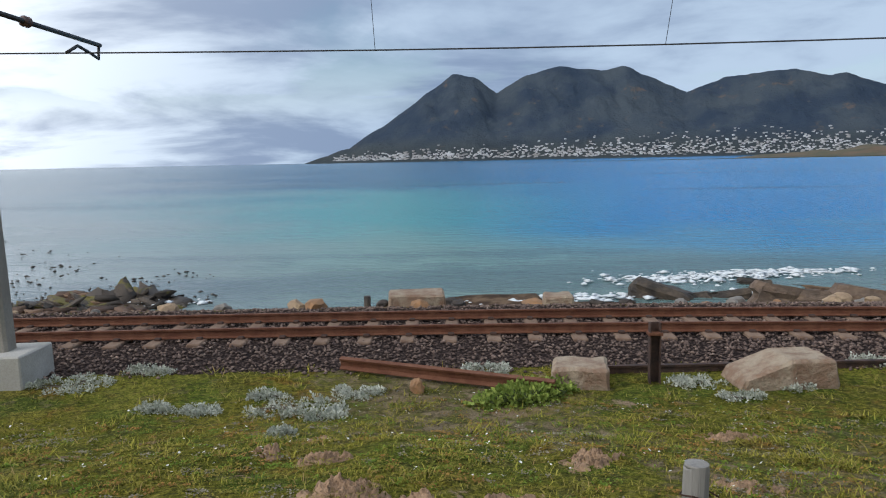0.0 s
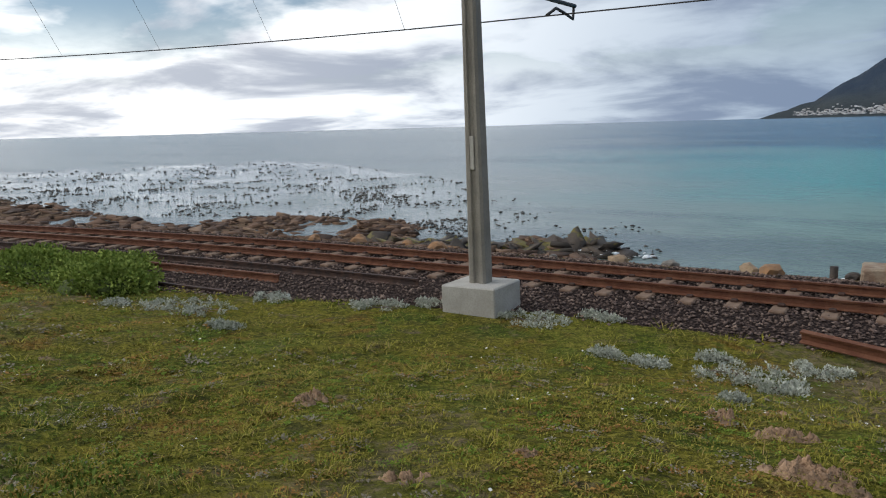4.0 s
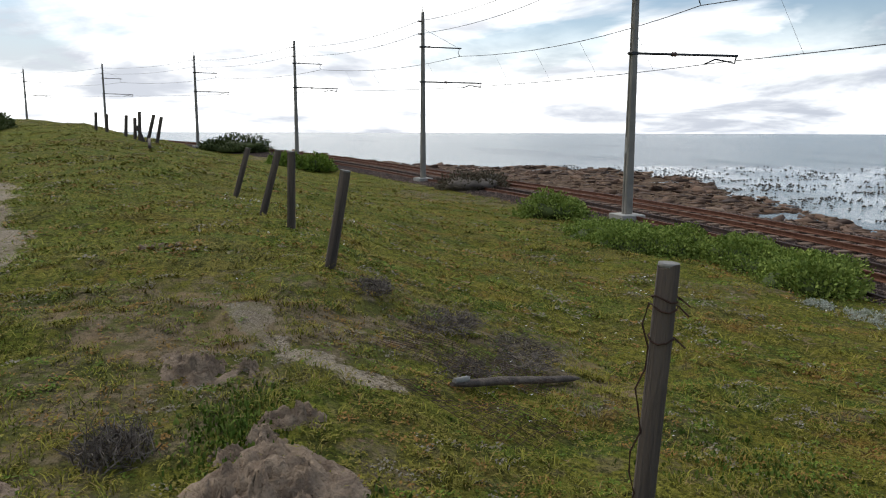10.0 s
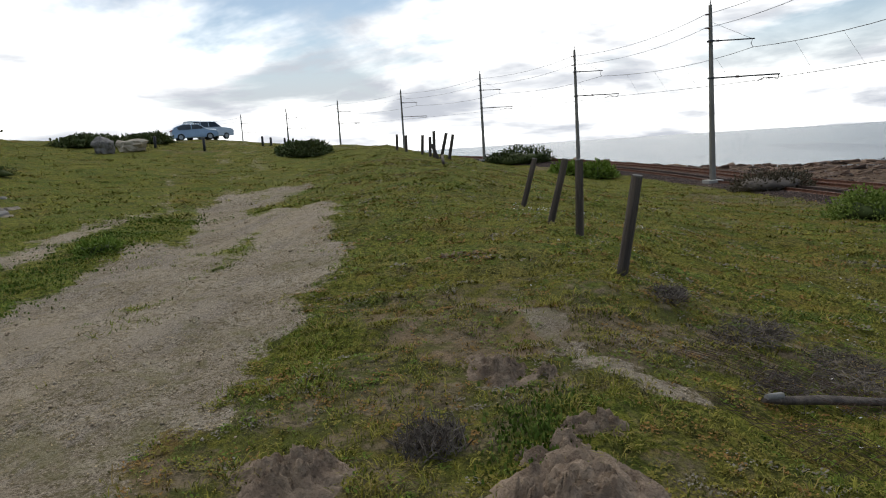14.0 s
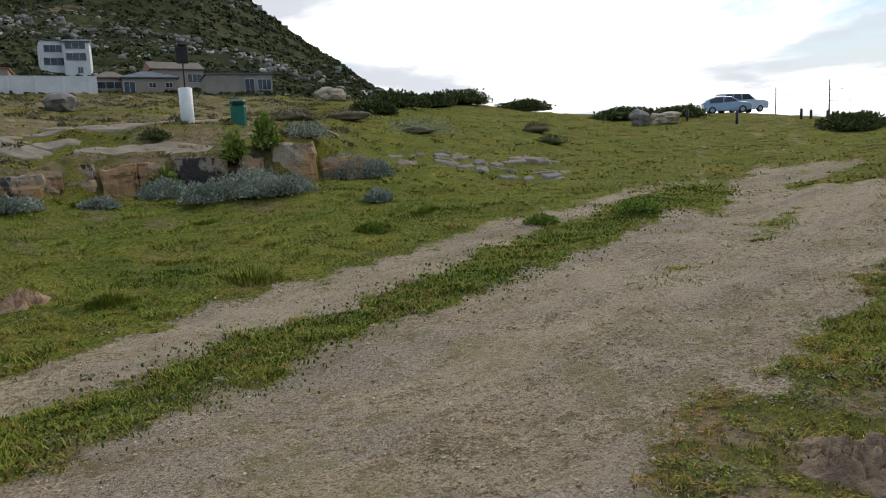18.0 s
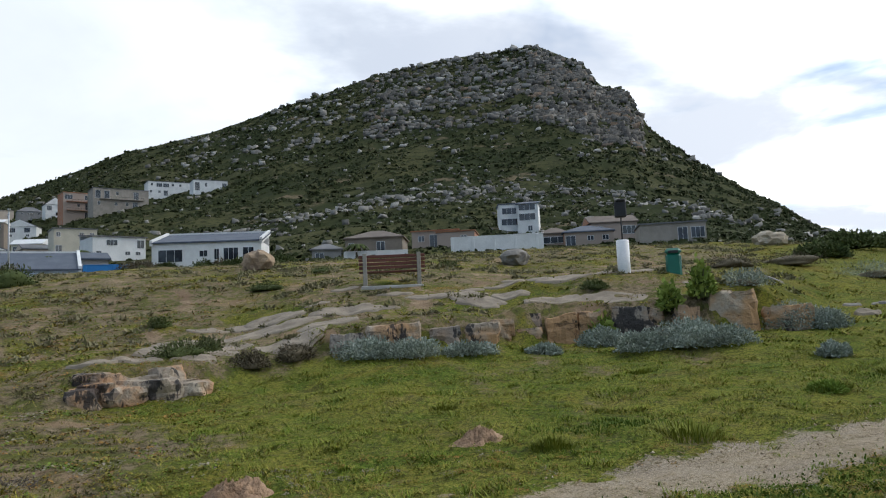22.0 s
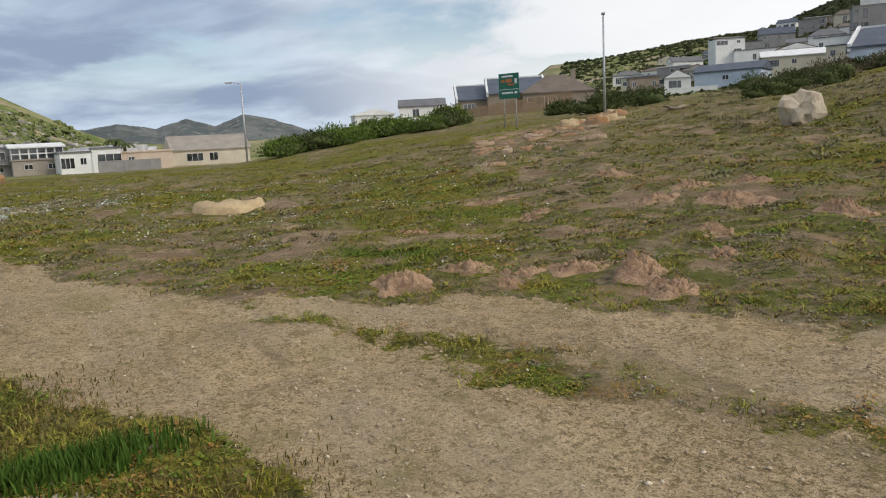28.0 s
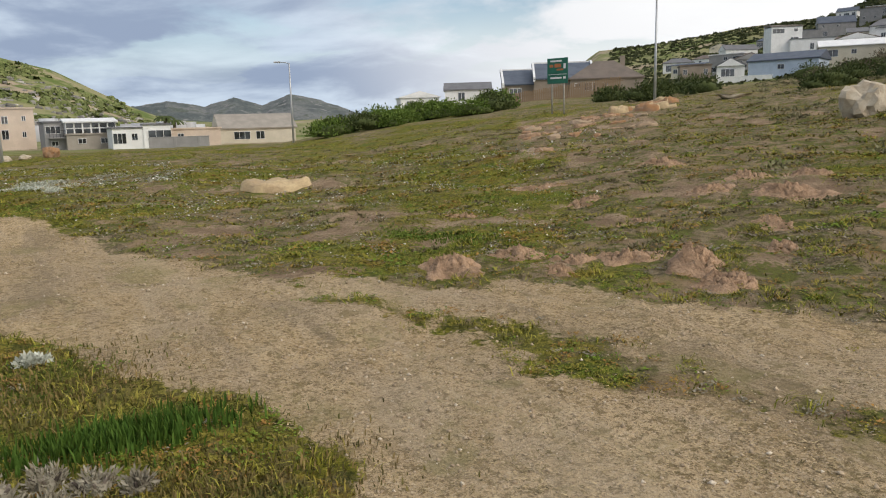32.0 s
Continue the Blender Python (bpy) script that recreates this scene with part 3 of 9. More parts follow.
def grid_mesh(name, X, Y, Z, wrap, attrs=None):
    n, m = X.shape
    me = bpy.data.meshes.new(name)
    co = np.stack([X, Y, Z], -1).reshape(-1, 3)
    i, j = np.meshgrid(np.arange(n - 1), np.arange(m if wrap else m - 1), indexing="ij")
    a, b = i * m + j, i * m + (j + 1) % m
    quads = np.stack([a, b, b + m, a + m], -1).reshape(-1, 4)
    me.vertices.add(len(co)), me.loops.add(quads.size), me.polygons.add(len(quads))
    me.vertices.foreach_set("co", co.ravel())
    me.loops.foreach_set("vertex_index", quads.ravel().astype(np.int32))
    me.polygons.foreach_set("loop_start", np.arange(0, quads.size, 4, dtype=np.int32))
    me.update(calc_edges=True)
    me.polygons.foreach_set("use_smooth", np.ones(len(quads), bool))
    for key, v in (attrs or {}).items():
        me.attributes.new(key, "FLOAT", "POINT").data.foreach_set("value", v.ravel().astype(np.float32))
    return me


def bare_amount(x, y):
    w = 0.24 * fractal(x, y, 1.7, 4, 6.0) + 0.12 * fractal(x, y, 0.5, 2, 16.0)
    soft = 0.42 + 0.045 * np.hypot(x, y)
    n, f, s, o = (edge_at(x, line) for line in (NEAR, FAR, STRIP, OUTER))
    main = step01((n - y + w) / soft + 0.5) * step01((y - f + w) / soft + 0.5)
    r = np.hypot(x, y)
    main = main * (1 - 0.75 * (x < 0) * step01((r - 7) / 9) * step01((fractal(0.25 * (0.87 * x + 0.49 * y), 0.87 * y - 0.49 * x, 2.4, 4, 51.0) + 0.2 * np.clip((r - 10) / 20, 0, 1)) / 0.5))
    main = main * (1 - 0.55 * (x < 0) * step01((r - 20) / 10))
    mid_line = 0.5 * (n + f)
    crown = np.exp(-((y - mid_line) / 0.45) ** 2) * step01((fractal(0.3 * x, y, 2.2, 3, 57.0) + 0.1) / 0.5) * step01((r - 4.5) / 4) * (x < 2)
    main = main * (1 - 0.55 * crown)
    rut = 0.9 * step01((s - y + w) / soft + 0.5) * step01((y - o + w * 2) / (soft * 1.6) + 0.5) * (s - o > 0.12)
    strip = 0.16 * step01((x + 0.5) / 2) * step01((f - y) / 0.3 + 0.5) * step01((y - s) / 0.3 + 0.5)
    main = np.maximum(main, strip)
    scuff = 0.78 * step01((0.24 - to_line(x, y, [(-6.25, -0.9), (-5.85, -0.75), (-5.36, -0.35), (-5.1, 0.1)]) + w * 0.8) / 0.25)
    return np.clip(np.maximum(np.maximum(main, rut), scuff) * (np.abs(x) < 62), 0, 1)


def worn_amount(x, y):
    """Thin turf with bare spots: the slope to the east, the rocky slope, and the bank below the lamp."""
    r = np.hypot(x, y)
    turn = np.degrees(np.arctan2(-x, y)) % 360
    east = step01((turn - 196) / 22) * step01((270 - turn) / 8) * step01((r - 5.2) / 2) * step01((48 - r) / 12)
    lr, _ = ledge_at(turn)
    rocky = step01((turn - 150) / 8) * step01((238 - turn) / 12) * step01((r - lr) / 1.5) * (r < 60)
    thin = step01((r - 2.5) / 1.5) * step01((18 - r) / 6) * np.clip(-0.10 + 0.60 * fractal(x, y, 1.1, 4, 61.0) + 0.2 * fractal(x, y, 5.0, 2, 62.0), 0, 0.6) * (1 - lush_amount(x, y))
    spots = 0.24 + 0.60 * fractal(x, y, 2.1, 4, 12.0) + 0.30 * fractal(x, y, 9.0, 2, 15.0)
    bank = step01((turn - 225.5) / 2) * step01((238 - turn) / 2) * step01((r - 25) / 4) * step01((47 - r) / 3)
    return np.clip(np.maximum(np.maximum(np.maximum(east, 0.95 * rocky) * spots, thin), bank * (0.6 + 0.5 * fractal(x, y, 3.0, 3, 18.0))), 0, 0.8)


def lush_amount(x, y):
    """Greener grass: the meadow under the ledge, the knoll by the fence, the strips beside the track."""
    r = np.hypot(x, y)
    turn = np.degrees(np.arctan2(-x, y)) % 360
    lr, _ = ledge_at(turn)
    meadow = step01((turn - 112) / 8) * step01((203 - turn) / 14) * step01((lr + 0.5 - r) / 1.0) * step01((r - 4.5) / 2)
    far_side = step01((turn - 118) / 10) * step01((153 - turn) / 4) * step01((r - 17) / 3) * step01((60 - r) / 15)
    knoll = 0.75 * step01((turn - 84) / 8) * step01((125 - turn) / 8) * step01((r - 6.5) / 3) * step01((60 - r) / 20)
    patches = 0.55 * step01((fractal(x, y, 4.5, 3, 44.0) - 0.15) / 0.4)
    k = np.maximum(np.maximum(meadow, 0.8 * far_side), np.maximum(knoll, patches * (r < 60)))
    return np.clip(k * (0.72 + 0.45 * fractal(x, y, 2.2, 3, 47.0)), 0, 1)


def build_ground():
    rings, turns = 285, 660
    r = 0.5 * 1.03297 ** np.arange(rings)
    r[0] = 0.02
    a = np.arange(turns) / turns * 2 * math.pi
    R, T = np.meshgrid(r, a, indexing="ij")
    X, Y = -np.sin(T) * R, np.cos(T) * R
    Z = height(X, Y)
    u = beside_track(X, Y)
    turn = np.degrees(T)
    near_track = (X > -170) & (R < 300)
    bare = bare_amount(X, Y) * (R < 90)
    rocky = step01((turn - 150) / 8) * step01((238 - turn) / 12)
    worn = worn_amount(X, Y) * (R < 90)
    lush = lush_amount(X, Y)
    east = step01((turn - 205) / 20) * step01((275 - turn) / 6) * step01((R - 5) / 3)
    dry = np.clip(0.35 + 0.5 * fractal(X, Y, 11, 3, 3.0) + 0.25 * east + 0.45 * rocky - 0.9 * lush, 0, 1) * (R < 100)
    scrub = step01((R - 70) / 60)
    shore = near_track * step01((u - 1.9) / 0.8)
    ballast = near_track * step01((u - ballast_edge(X) + 0.2) / 0.4) * step01((2.4 - u) / 0.6)
    me = grid_mesh("ground", X, Y, Z, True, {"bare": bare, "worn": worn, "lush": lush, "dry": dry, "scrub": scrub, "shore": shore, "ballast": ballast, "pale": step01((turn - 214) / 8) * step01((310 - turn) / 8) * (R > 60)})
    me.materials.append(MATS["coastal_ground"])
    ob = new("ground", me)
    return tagged(ob, "coastal grassland with bare soil and hills", "ground", kind="structure")


ground = build_ground()


def kelp_belt(turn):
    """Near and far edge of the kelp bed."""
    return np.interp(turn, [17, 30, 34, 46, 54, 64, 79], [24, 26, 30, 38, 42, 52, 90]), np.interp(turn, [17, 28, 36, 46, 60, 66, 79], [30, 45, 72, 112, 108, 102, 98])


def build_sea():
    r = 6.0 * 1.085 ** np.arange(83)
    a = np.arange(360) / 360 * 2 * math.pi
    R, T = np.meshgrid(r, a, indexing="ij")
    X, Y = -np.sin(T) * R, np.cos(T) * R
    Z = np.full_like(X, SEA_Z) + 0.05 * fractal(X, Y, 6, 2, 1.0) * (R < 120)
    a, b = kelp_belt(np.degrees(T))
    turn = np.degrees(T)
    calm = step01((R - a + 4) / 6) * step01((b + 8 - R) / 14) * step01((turn - 22) / 10) * step01((84 - turn) / 10) * np.clip(0.62 + 0.6 * fractal(X, Y, 13, 3, 29.0), 0.1, 1)
    me = grid_mesh("sea", X, Y, Z, True, {"calm": calm})
    me.materials.append(MATS["sea_water"])
    return tagged(new("sea", me), "calm bay, turquoise inshore and blue beyond", "water", kind="structure")


build_sea()

# ---- mesh tools ----


def part(name, bm, material, parent=None, label=""):
    me = bpy.data.meshes.new(name)
    bm.to_mesh(me)
    bm.free()
    return part_of(name, me, material, parent, label)


def part_of(name, me, material, parent=None, label=""):
    if material and not me.materials:
        me.materials.append(MATS[material])
    ob = new(name, me)
    if parent is not None:
        ob.parent = parent
    if label:
        ob["label"] = label
    return ob


def thing(name, label, category, m=None, group="", kind=""):
    ob = new(name)
    ob.empty_display_size = 0.2
    if m is not None:
        ob.matrix_basis = m
    return tagged(ob, label, category, group, kind)


def box(bm, x0, y0, z0, x1, y1, z1, bevel=0.0, m=None):
    res = bmesh.ops.create_cube(bm, size=1.0)
    vs = res["verts"]
    for v in vs:
        v.co = Vector(((x0 + x1) / 2 + v.co.x * (x1 - x0), (y0 + y1) / 2 + v.co.y * (y1 - y0), (z0 + z1) / 2 + v.co.z * (z1 - z0)))
    if bevel:
        es = list({e for v in vs for e in v.link_edges})
        res = bmesh.ops.bevel(bm, geom=es, offset=bevel, segments=1, affect="EDGES")
        vs = list({v for f in res["faces"] for v in f.verts})
    if m is not None:
        bmesh.ops.transform(bm, matrix=m, verts=vs)
    return bm


def boxed(*a, **k):
    return box(bmesh.new(), *a, **k)


def tube(bm, points, radius, sides=8, caps=True, flat=1.0):
    """A round bar along points; radius is a number or one for each point."""
    pts = [Vector(p) for p in points]
    rs = radius if isinstance(radius, (list, tuple)) else [radius] * len(pts)
    rings = []
    for i, p in enumerate(pts):
        d = (pts[min(i + 1, len(pts) - 1)] - pts[max(i - 1, 0)]).normalized()
        side = d.cross(Vector((0, 0, 1)))
        if side.length < 0.05:
            side = Vector((1, 0, 0))
        side.normalize()
        up = side.cross(d).normalized()
        rings.append([bm.verts.new(p + side * math.cos(k * 2 * math.pi / sides) * rs[i] + up * math.sin(k * 2 * math.pi / sides) * rs[i] * flat) for k in range(sides)])
    for a, b in zip(rings[:-1], rings[1:]):
        for k in range(sides):
            f = bm.faces.new((a[k], a[(k + 1) % sides], b[(k + 1) % sides], b[k]))
            f.smooth = sides > 5
    if caps:
        bm.faces.new(rings[0][::-1]), bm.faces.new(rings[-1])
    return bm


def sweep(bm, section, places):
    """A section (across, up) drawn along places given as matrices."""
    rings = [[bm.verts.new(m @ Vector((0, a, b))) for a, b in section] for m in places]
    for r0, r1 in zip(rings[:-1], rings[1:]):
        for k in range(len(section)):
            bm.faces.new((r0[k], r0[(k + 1) % len(section)], r1[(k + 1) % len(section)], r1[k]))
    bm.faces.new(rings[0][::-1]), bm.faces.new(rings[-1])
    bmesh.ops.recalc_face_normals(bm, faces=bm.faces[:])
    return bm


def lump(size, seed, detail=2, rough=0.25, flat_top=0.0, sharp=True):
    """An irregular stone standing on z = 0."""
    bm = bmesh.new()
    bmesh.ops.create_icosphere(bm, subdivisions=detail, radius=0.5)
    off = Vector((seed * 3.17, seed * 1.31, seed * 7.7))
    for v in bm.verts:
        n = noise.fractal(v.co * 2.1 + off, 0.8, 2.1, 3) if sharp else noise.noise(v.co * 1.8 + off)
        c = noise.cell(v.co * 2.6 + off) - 0.5 if sharp else 0.0
        v.co *= 1 + rough * n + rough * 0.5 * c
        if flat_top:
            v.co.z = min(v.co.z, flat_top + 0.04 * n)
        v.co.z = max(v.co.z, -0.32)
        v.co = Vector((v.co.x * size[0], v.co.y * size[1], (v.co.z + 0.32) * size[2]))
    for f in bm.faces:
        f.smooth = not sharp
    return bm


def raw_mesh(name, co, faces, smooth=False):
    """A mesh straight from arrays; faces of equal corner count."""
    me = bpy.data.meshes.new(name)
    faces = np.asarray(faces, np.int32)
    me.vertices.add(len(co)), me.loops.add(faces.size), me.polygons.add(len(faces))
    me.vertices.foreach_set("co", np.asarray(co, np.float32).ravel())
    me.loops.foreach_set("vertex_index", faces.ravel())
    me.polygons.foreach_set("loop_start", np.arange(0, faces.size, faces.shape[1], dtype=np.int32))
    me.update(calc_edges=True)
    if smooth:
        me.polygons.foreach_set("use_smooth", np.ones(len(faces), bool))
    return me


def track_pose(x, off, z):
    """Axes along the track (x) and seaward (y)."""
    _, slope = track_line(x)
    p = track_point(x, off)
    return Matrix.Translation((p.x, p.y, z)) @ Matrix.Rotation(math.atan(slope), 4, "Z")

# ---- railway ----
simple("rusty_rail", (0.13, 0.045, 0.022), (0.20, 0.085, 0.045), 5, 0.75, 0.25, 0.4, 70)
simple("rail_head", (0.17, 0.08, 0.05), (0.24, 0.14, 0.10), 5, 0.42, 0.7, 0.2, 70)
simple("old_rail", (0.045, 0.03, 0.026), (0.10, 0.055, 0.04), 5, 0.8, 0.2, 0.4, 70)
simple("sleeper_concrete", (0.24, 0.165, 0.115), (0.15, 0.085, 0.055), 3, 0.9, 0, 0.4, 50)
simple("mast_concrete", (0.23, 0.21, 0.18), (0.30, 0.275, 0.235), 2, 0.85, 0, 0.3, 40)
simple("plinth_concrete", (0.38, 0.36, 0.32), (0.47, 0.45, 0.41), 2, 0.9, 0, 0.3, 40)
simple("galvanised_iron", (0.06, 0.06, 0.06), (0.11, 0.105, 0.10), 8, 0.55, 0.8, 0.1, 80)
simple("wire_metal", (0.05, 0.05, 0.055), (0.09, 0.085, 0.08), 8, 0.5, 0.8, 0)
simple("porcelain", (0.10, 0.05, 0.035), (0.14, 0.08, 0.06), 8, 0.3, 0, 0)


def rise(x):
    return 0.03 * max(-44.0 - x, 0.0)


def rail_section():
    return [(-0.07, 0.0), (0.07, 0.0), (0.07, 0.012), (0.012, 0.03), (0.009, 0.105), (0.033, 0.115), (0.036, 0.145), (-0.036, 0.145), (-0.033, 0.115), (-0.009, 0.105), (-0.012, 0.03), (-0.07, 0.012)]


def stations(x0, x1, n):
    return [x0 + (x1 - x0) * i / (n - 1) for i in range(n)]


def build_track():
    track = thing("railway_track", "rust-brown single railway track on concrete sleepers", "railway track", kind="structure")
    for off in (-0.57, 0.57):
        bm = sweep(bmesh.new(), rail_section(), [track_pose(x, off, RAIL_Z - 0.145 + rise(x)) for x in stations(30, -150, 150)])
        part("rail", bm, "rusty_rail", track)
    # sleepers: one mesh shared by all
    bm = boxed(-0.115, -1.0, -0.17, 0.115, 1.0, 0.0, 0.02)
    for v in bm.verts:
        if abs(v.co.y) < 0.3:
            v.co.z -= 0.03
    sleeper = bpy.data.meshes.new("sleeper")
    bm.to_mesh(sleeper), bm.free()
    sleeper.materials.append(MATS["sleeper_concrete"])
    x, k = 22.0, 0
    rng = random.Random(4)
    while x > -95 and k < 190:
        ob = new("sleeper", sleeper)
        ob.parent = track
        ob.matrix_basis = track_pose(x, rng.uniform(-0.03, 0.03), RAIL_Z - 0.15 + rise(x) + rng.uniform(-0.012, 0.006)) @ pose(0, 0, 0, 0, 0, rng.uniform(-1.2, 1.2))
        _, slope = track_line(x)
        x -= 0.665 / math.sqrt(1 + slope * slope)
        k += 1
    # cast clips that hold the rails, near the camera
    bm = boxed(-0.05, -0.045, 0.0, 0.05, 0.045, 0.045, 0.012)
    clip = bpy.data.meshes.new("rail_clip")
    bm.to_mesh(clip), bm.free()
    clip.materials.append(MATS["old_rail"])
    x = 22.0
    while x > -16:
        if x < 12:
            for off in (-0.57 - 0.105, -0.57 + 0.105, 0.57 - 0.105, 0.57 + 0.105):
                ob = new("rail_clip", clip)
                ob.parent = track
                ob.matrix_basis = track_pose(x, off, RAIL_Z - 0.155)
        _, slope = track_line(x)
        x -= 0.665 / math.sqrt(1 + slope * slope)
    return track


track = build_track()

# mast places along the line, with the heights of the lower and the upper arm over the rails
MASTS = ((-5.9, 4.9, 6.95), (-24.0, 5.25, 7.25), (-44.0, 5.6, 7.55), (-64.0, 5.75, 7.7), (-83.0, 5.75, 7.7), (-102.0, 5.75, 7.7), (-119.0, 5.75, 7.7), (-134.0, 5.75, 7.7), (-148.0, 5.75, 7.7), (-161.0, 5.75, 7.7))
FOOT = 0.35


def build_mast(low, high, sunk=0.0):
    """A tapered concrete mast on a block, with two arms towards the sea."""
    mast = thing("overhead_line_mast", "tall tapered concrete railway mast on a concrete block with iron arms", "mast", group="masts along the railway")
    bm = bmesh.new()
    rings = []
    for z, w, d in ((-0.35, 0.152, 0.137), (1.2, 0.142, 0.128), (2.6, 0.132, 0.12), (9.1, 0.085, 0.075)):
        c = 0.035
        sec = [(-w, -d + c), (-w, d - c), (-w + c, d), (-0.05, d), (-0.035, d - 0.035), (0.035, d - 0.035), (0.05, d), (w - c, d), (w, d - c), (w, -d + c), (w - c, -d), (0.05, -d), (0.035, -d + 0.035), (-0.035, -d + 0.035), (-0.05, -d), (-w + c, -d)]
        rings.append([bm.verts.new((a, b, z)) for a, b in sec])
    for r0, r1 in zip(rings[:-1], rings[1:]):
        for k in range(16):
            bm.faces.new((r0[k], r1[k], r1[(k + 1) % 16], r0[(k + 1) % 16]))
    bm.faces.new(rings[-1][::-1])
    bmesh.ops.recalc_face_normals(bm, faces=bm.faces[:])
    part("shaft", bm, "mast_concrete", mast)
    part("finial", tube(bmesh.new(), [(0, 0, 9.05), (0, 0, 9.45)], [0.03, 0.02], 6), "galvanised_iron", mast)
    part("plinth", boxed(-0.47, -0.42, -1.1, 0.47, 0.42, -sunk, 0.02), "plinth_concrete", mast, "pale concrete foundation block")
    part("plate", boxed(-0.035, -0.135, 1.75, 0.035, -0.122, 2.25, 0.004), "plinth_concrete", mast, "small pale plate")
    z = low - FOOT
    arm = part("arm", tube(bmesh.new(), [(0, -0.2, z), (0, 3.85, z + 0.03)], 0.04, 8), "galvanised_iron", mast)
    part("clamp", boxed(-0.14, -0.13, z - 0.05, 0.14, 0.13, z + 0.05, 0.01), "galvanised_iron", arm)
    part("insulator", tube(bmesh.new(), [(0, 1.35 + 0.05 * i, z + 0.012) for i in range(6)], [0.03, 0.085, 0.05, 0.085, 0.05, 0.03], 10), "porcelain", arm)
    part("registration_arm", tube(bmesh.new(), [(0, 3.8, z + 0.03), (0, 3.75, z - 0.22), (0, 3.45, z - 0.16), (0, 3.0, z - 0.10), (0, 2.6, z - 0.27)], 0.027, 6), "galvanised_iron", arm)
    z = high - FOOT
    arm = part("arm", tube(bmesh.new(), [(0, -0.2, z), (0, 2.45, z + 0.03)], 0.036, 8), "galvanised_iron", mast)
    part("clamp", boxed(-0.16, -0.15, z - 0.05, 0.16, 0.15, z + 0.05, 0.01), "galvanised_iron", arm)
    part("insulator", tube(bmesh.new(), [(0, 0.3 + 0.04 * i, z + 0.01) for i in range(6)], [0.03, 0.075, 0.045, 0.075, 0.045, 0.03], 10), "porcelain", arm)
    part("hanger", tube(bmesh.new(), [(0, 2.35, z + 0.03), (0.08, 2.2, z - 0.22), (0, 2.35, z - 0.42)], 0.018, 6), "galvanised_iron", arm)
    part("stay", tube(bmesh.new(), [(0, 0.05, z + 1.0), (0, 2.3, z + 0.03)], 0.009, 4), "wire_metal", arm)
    for z in (8.6, 7.9):
        part("pin_insulator", tube(bmesh.new(), [(0, -0.3, z), (0, -0.05, z), (0, 0.0, z)], [0.04, 0.05, 0.03], 8), "porcelain", mast)
    return mast


def mast_pose(x):
    lean = Matrix.Rotation(radians(-1.1), 4, "Y") if x > -10 else Matrix.Identity(4)
    return track_pose(x - (0.06 if x > -10 else 0.0), -2.55, MAST_Z + rise(x) + FOOT) @ lean


for x, low, high in MASTS[:4]:
    mast = build_mast(low, high, 0.0 if x > -10 else 0.24)
    mast.matrix_basis = mast_pose(x)
for x, low, high in MASTS[4:]:
    copy_thing(mast, mast_pose(x))


def build_wires():
    holds = ((18.0, 4.9, 6.95),) + MASTS
    # name, distance from the mast line, which arm holds it, drop under the arm, thickness, slack in a full span
    specs = (("contact_wire", 3.3, 1, -0.18, 0.014, 0.05), ("catenary_wire", 2.35, 2, -0.42, 0.015, 0.35), ("feeder_wire", -0.3, 0, 8.95, 0.013, 0.35), ("feeder_wire", -0.3, 0, 8.25, 0.013, 0.35))

    def place(a, b, k, out, which, drop, sag):
        x = a[0] + (b[0] - a[0]) * k
        p = track_point(x, out - 2.55)
        up = (a[which] + (b[which] - a[which]) * k) * (which > 0) + drop
        return Vector((p.x, p.y, MAST_Z + rise(x) + up - sag * 4 * k * (1 - k) * (b[0] - a[0]) ** 2 / 400))

    for name, *spec, rad, sag in specs:
        line = thing(name, "thin dark overhead wire strung from mast to mast", "wire", group="overhead wires")
        pts = [place(a, b, i / 10, *spec, sag) for a, b in zip(holds[:-1], holds[1:]) for i in range(10)]
        part("strand", tube(bmesh.new(), pts, rad, 5), "wire_metal", line)
        if name == "contact_wire":
            for a, b in zip(holds[:5], holds[1:6]):
                for k in (0.2, 0.4, 0.6, 0.8):
                    part("dropper", tube(bmesh.new(), [place(a, b, k, *spec, sag), place(a, b, k, 2.35, 2, -0.42, 0.35)], 0.005, 4), "wire_metal", line)


build_wires()

# ---- far shore across the bay ----
def hazy_rock_material():
    n = Net("hazy_mountain")
    p = n.pos()
    # the blue haze of the distance is mixed into these rock colours
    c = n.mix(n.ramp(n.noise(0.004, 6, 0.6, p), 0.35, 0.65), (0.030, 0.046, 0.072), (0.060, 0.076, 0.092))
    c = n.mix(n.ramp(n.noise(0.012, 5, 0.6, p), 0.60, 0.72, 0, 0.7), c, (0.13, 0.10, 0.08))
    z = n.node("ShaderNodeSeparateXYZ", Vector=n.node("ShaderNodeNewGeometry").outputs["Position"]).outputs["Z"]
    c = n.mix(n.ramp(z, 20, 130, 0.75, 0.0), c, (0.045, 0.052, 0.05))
    return n.done(c, 0.95, 0, n.bump(n.noise(0.01, 6, 0.65, p), 1.0, 30.0), 0.1)


hazy_rock_material()
simple("far_house_white", (0.55, 0.56, 0.58), (0.30, 0.29, 0.28), 0.02, 0.8, 0, 0, 0.2, world=True)


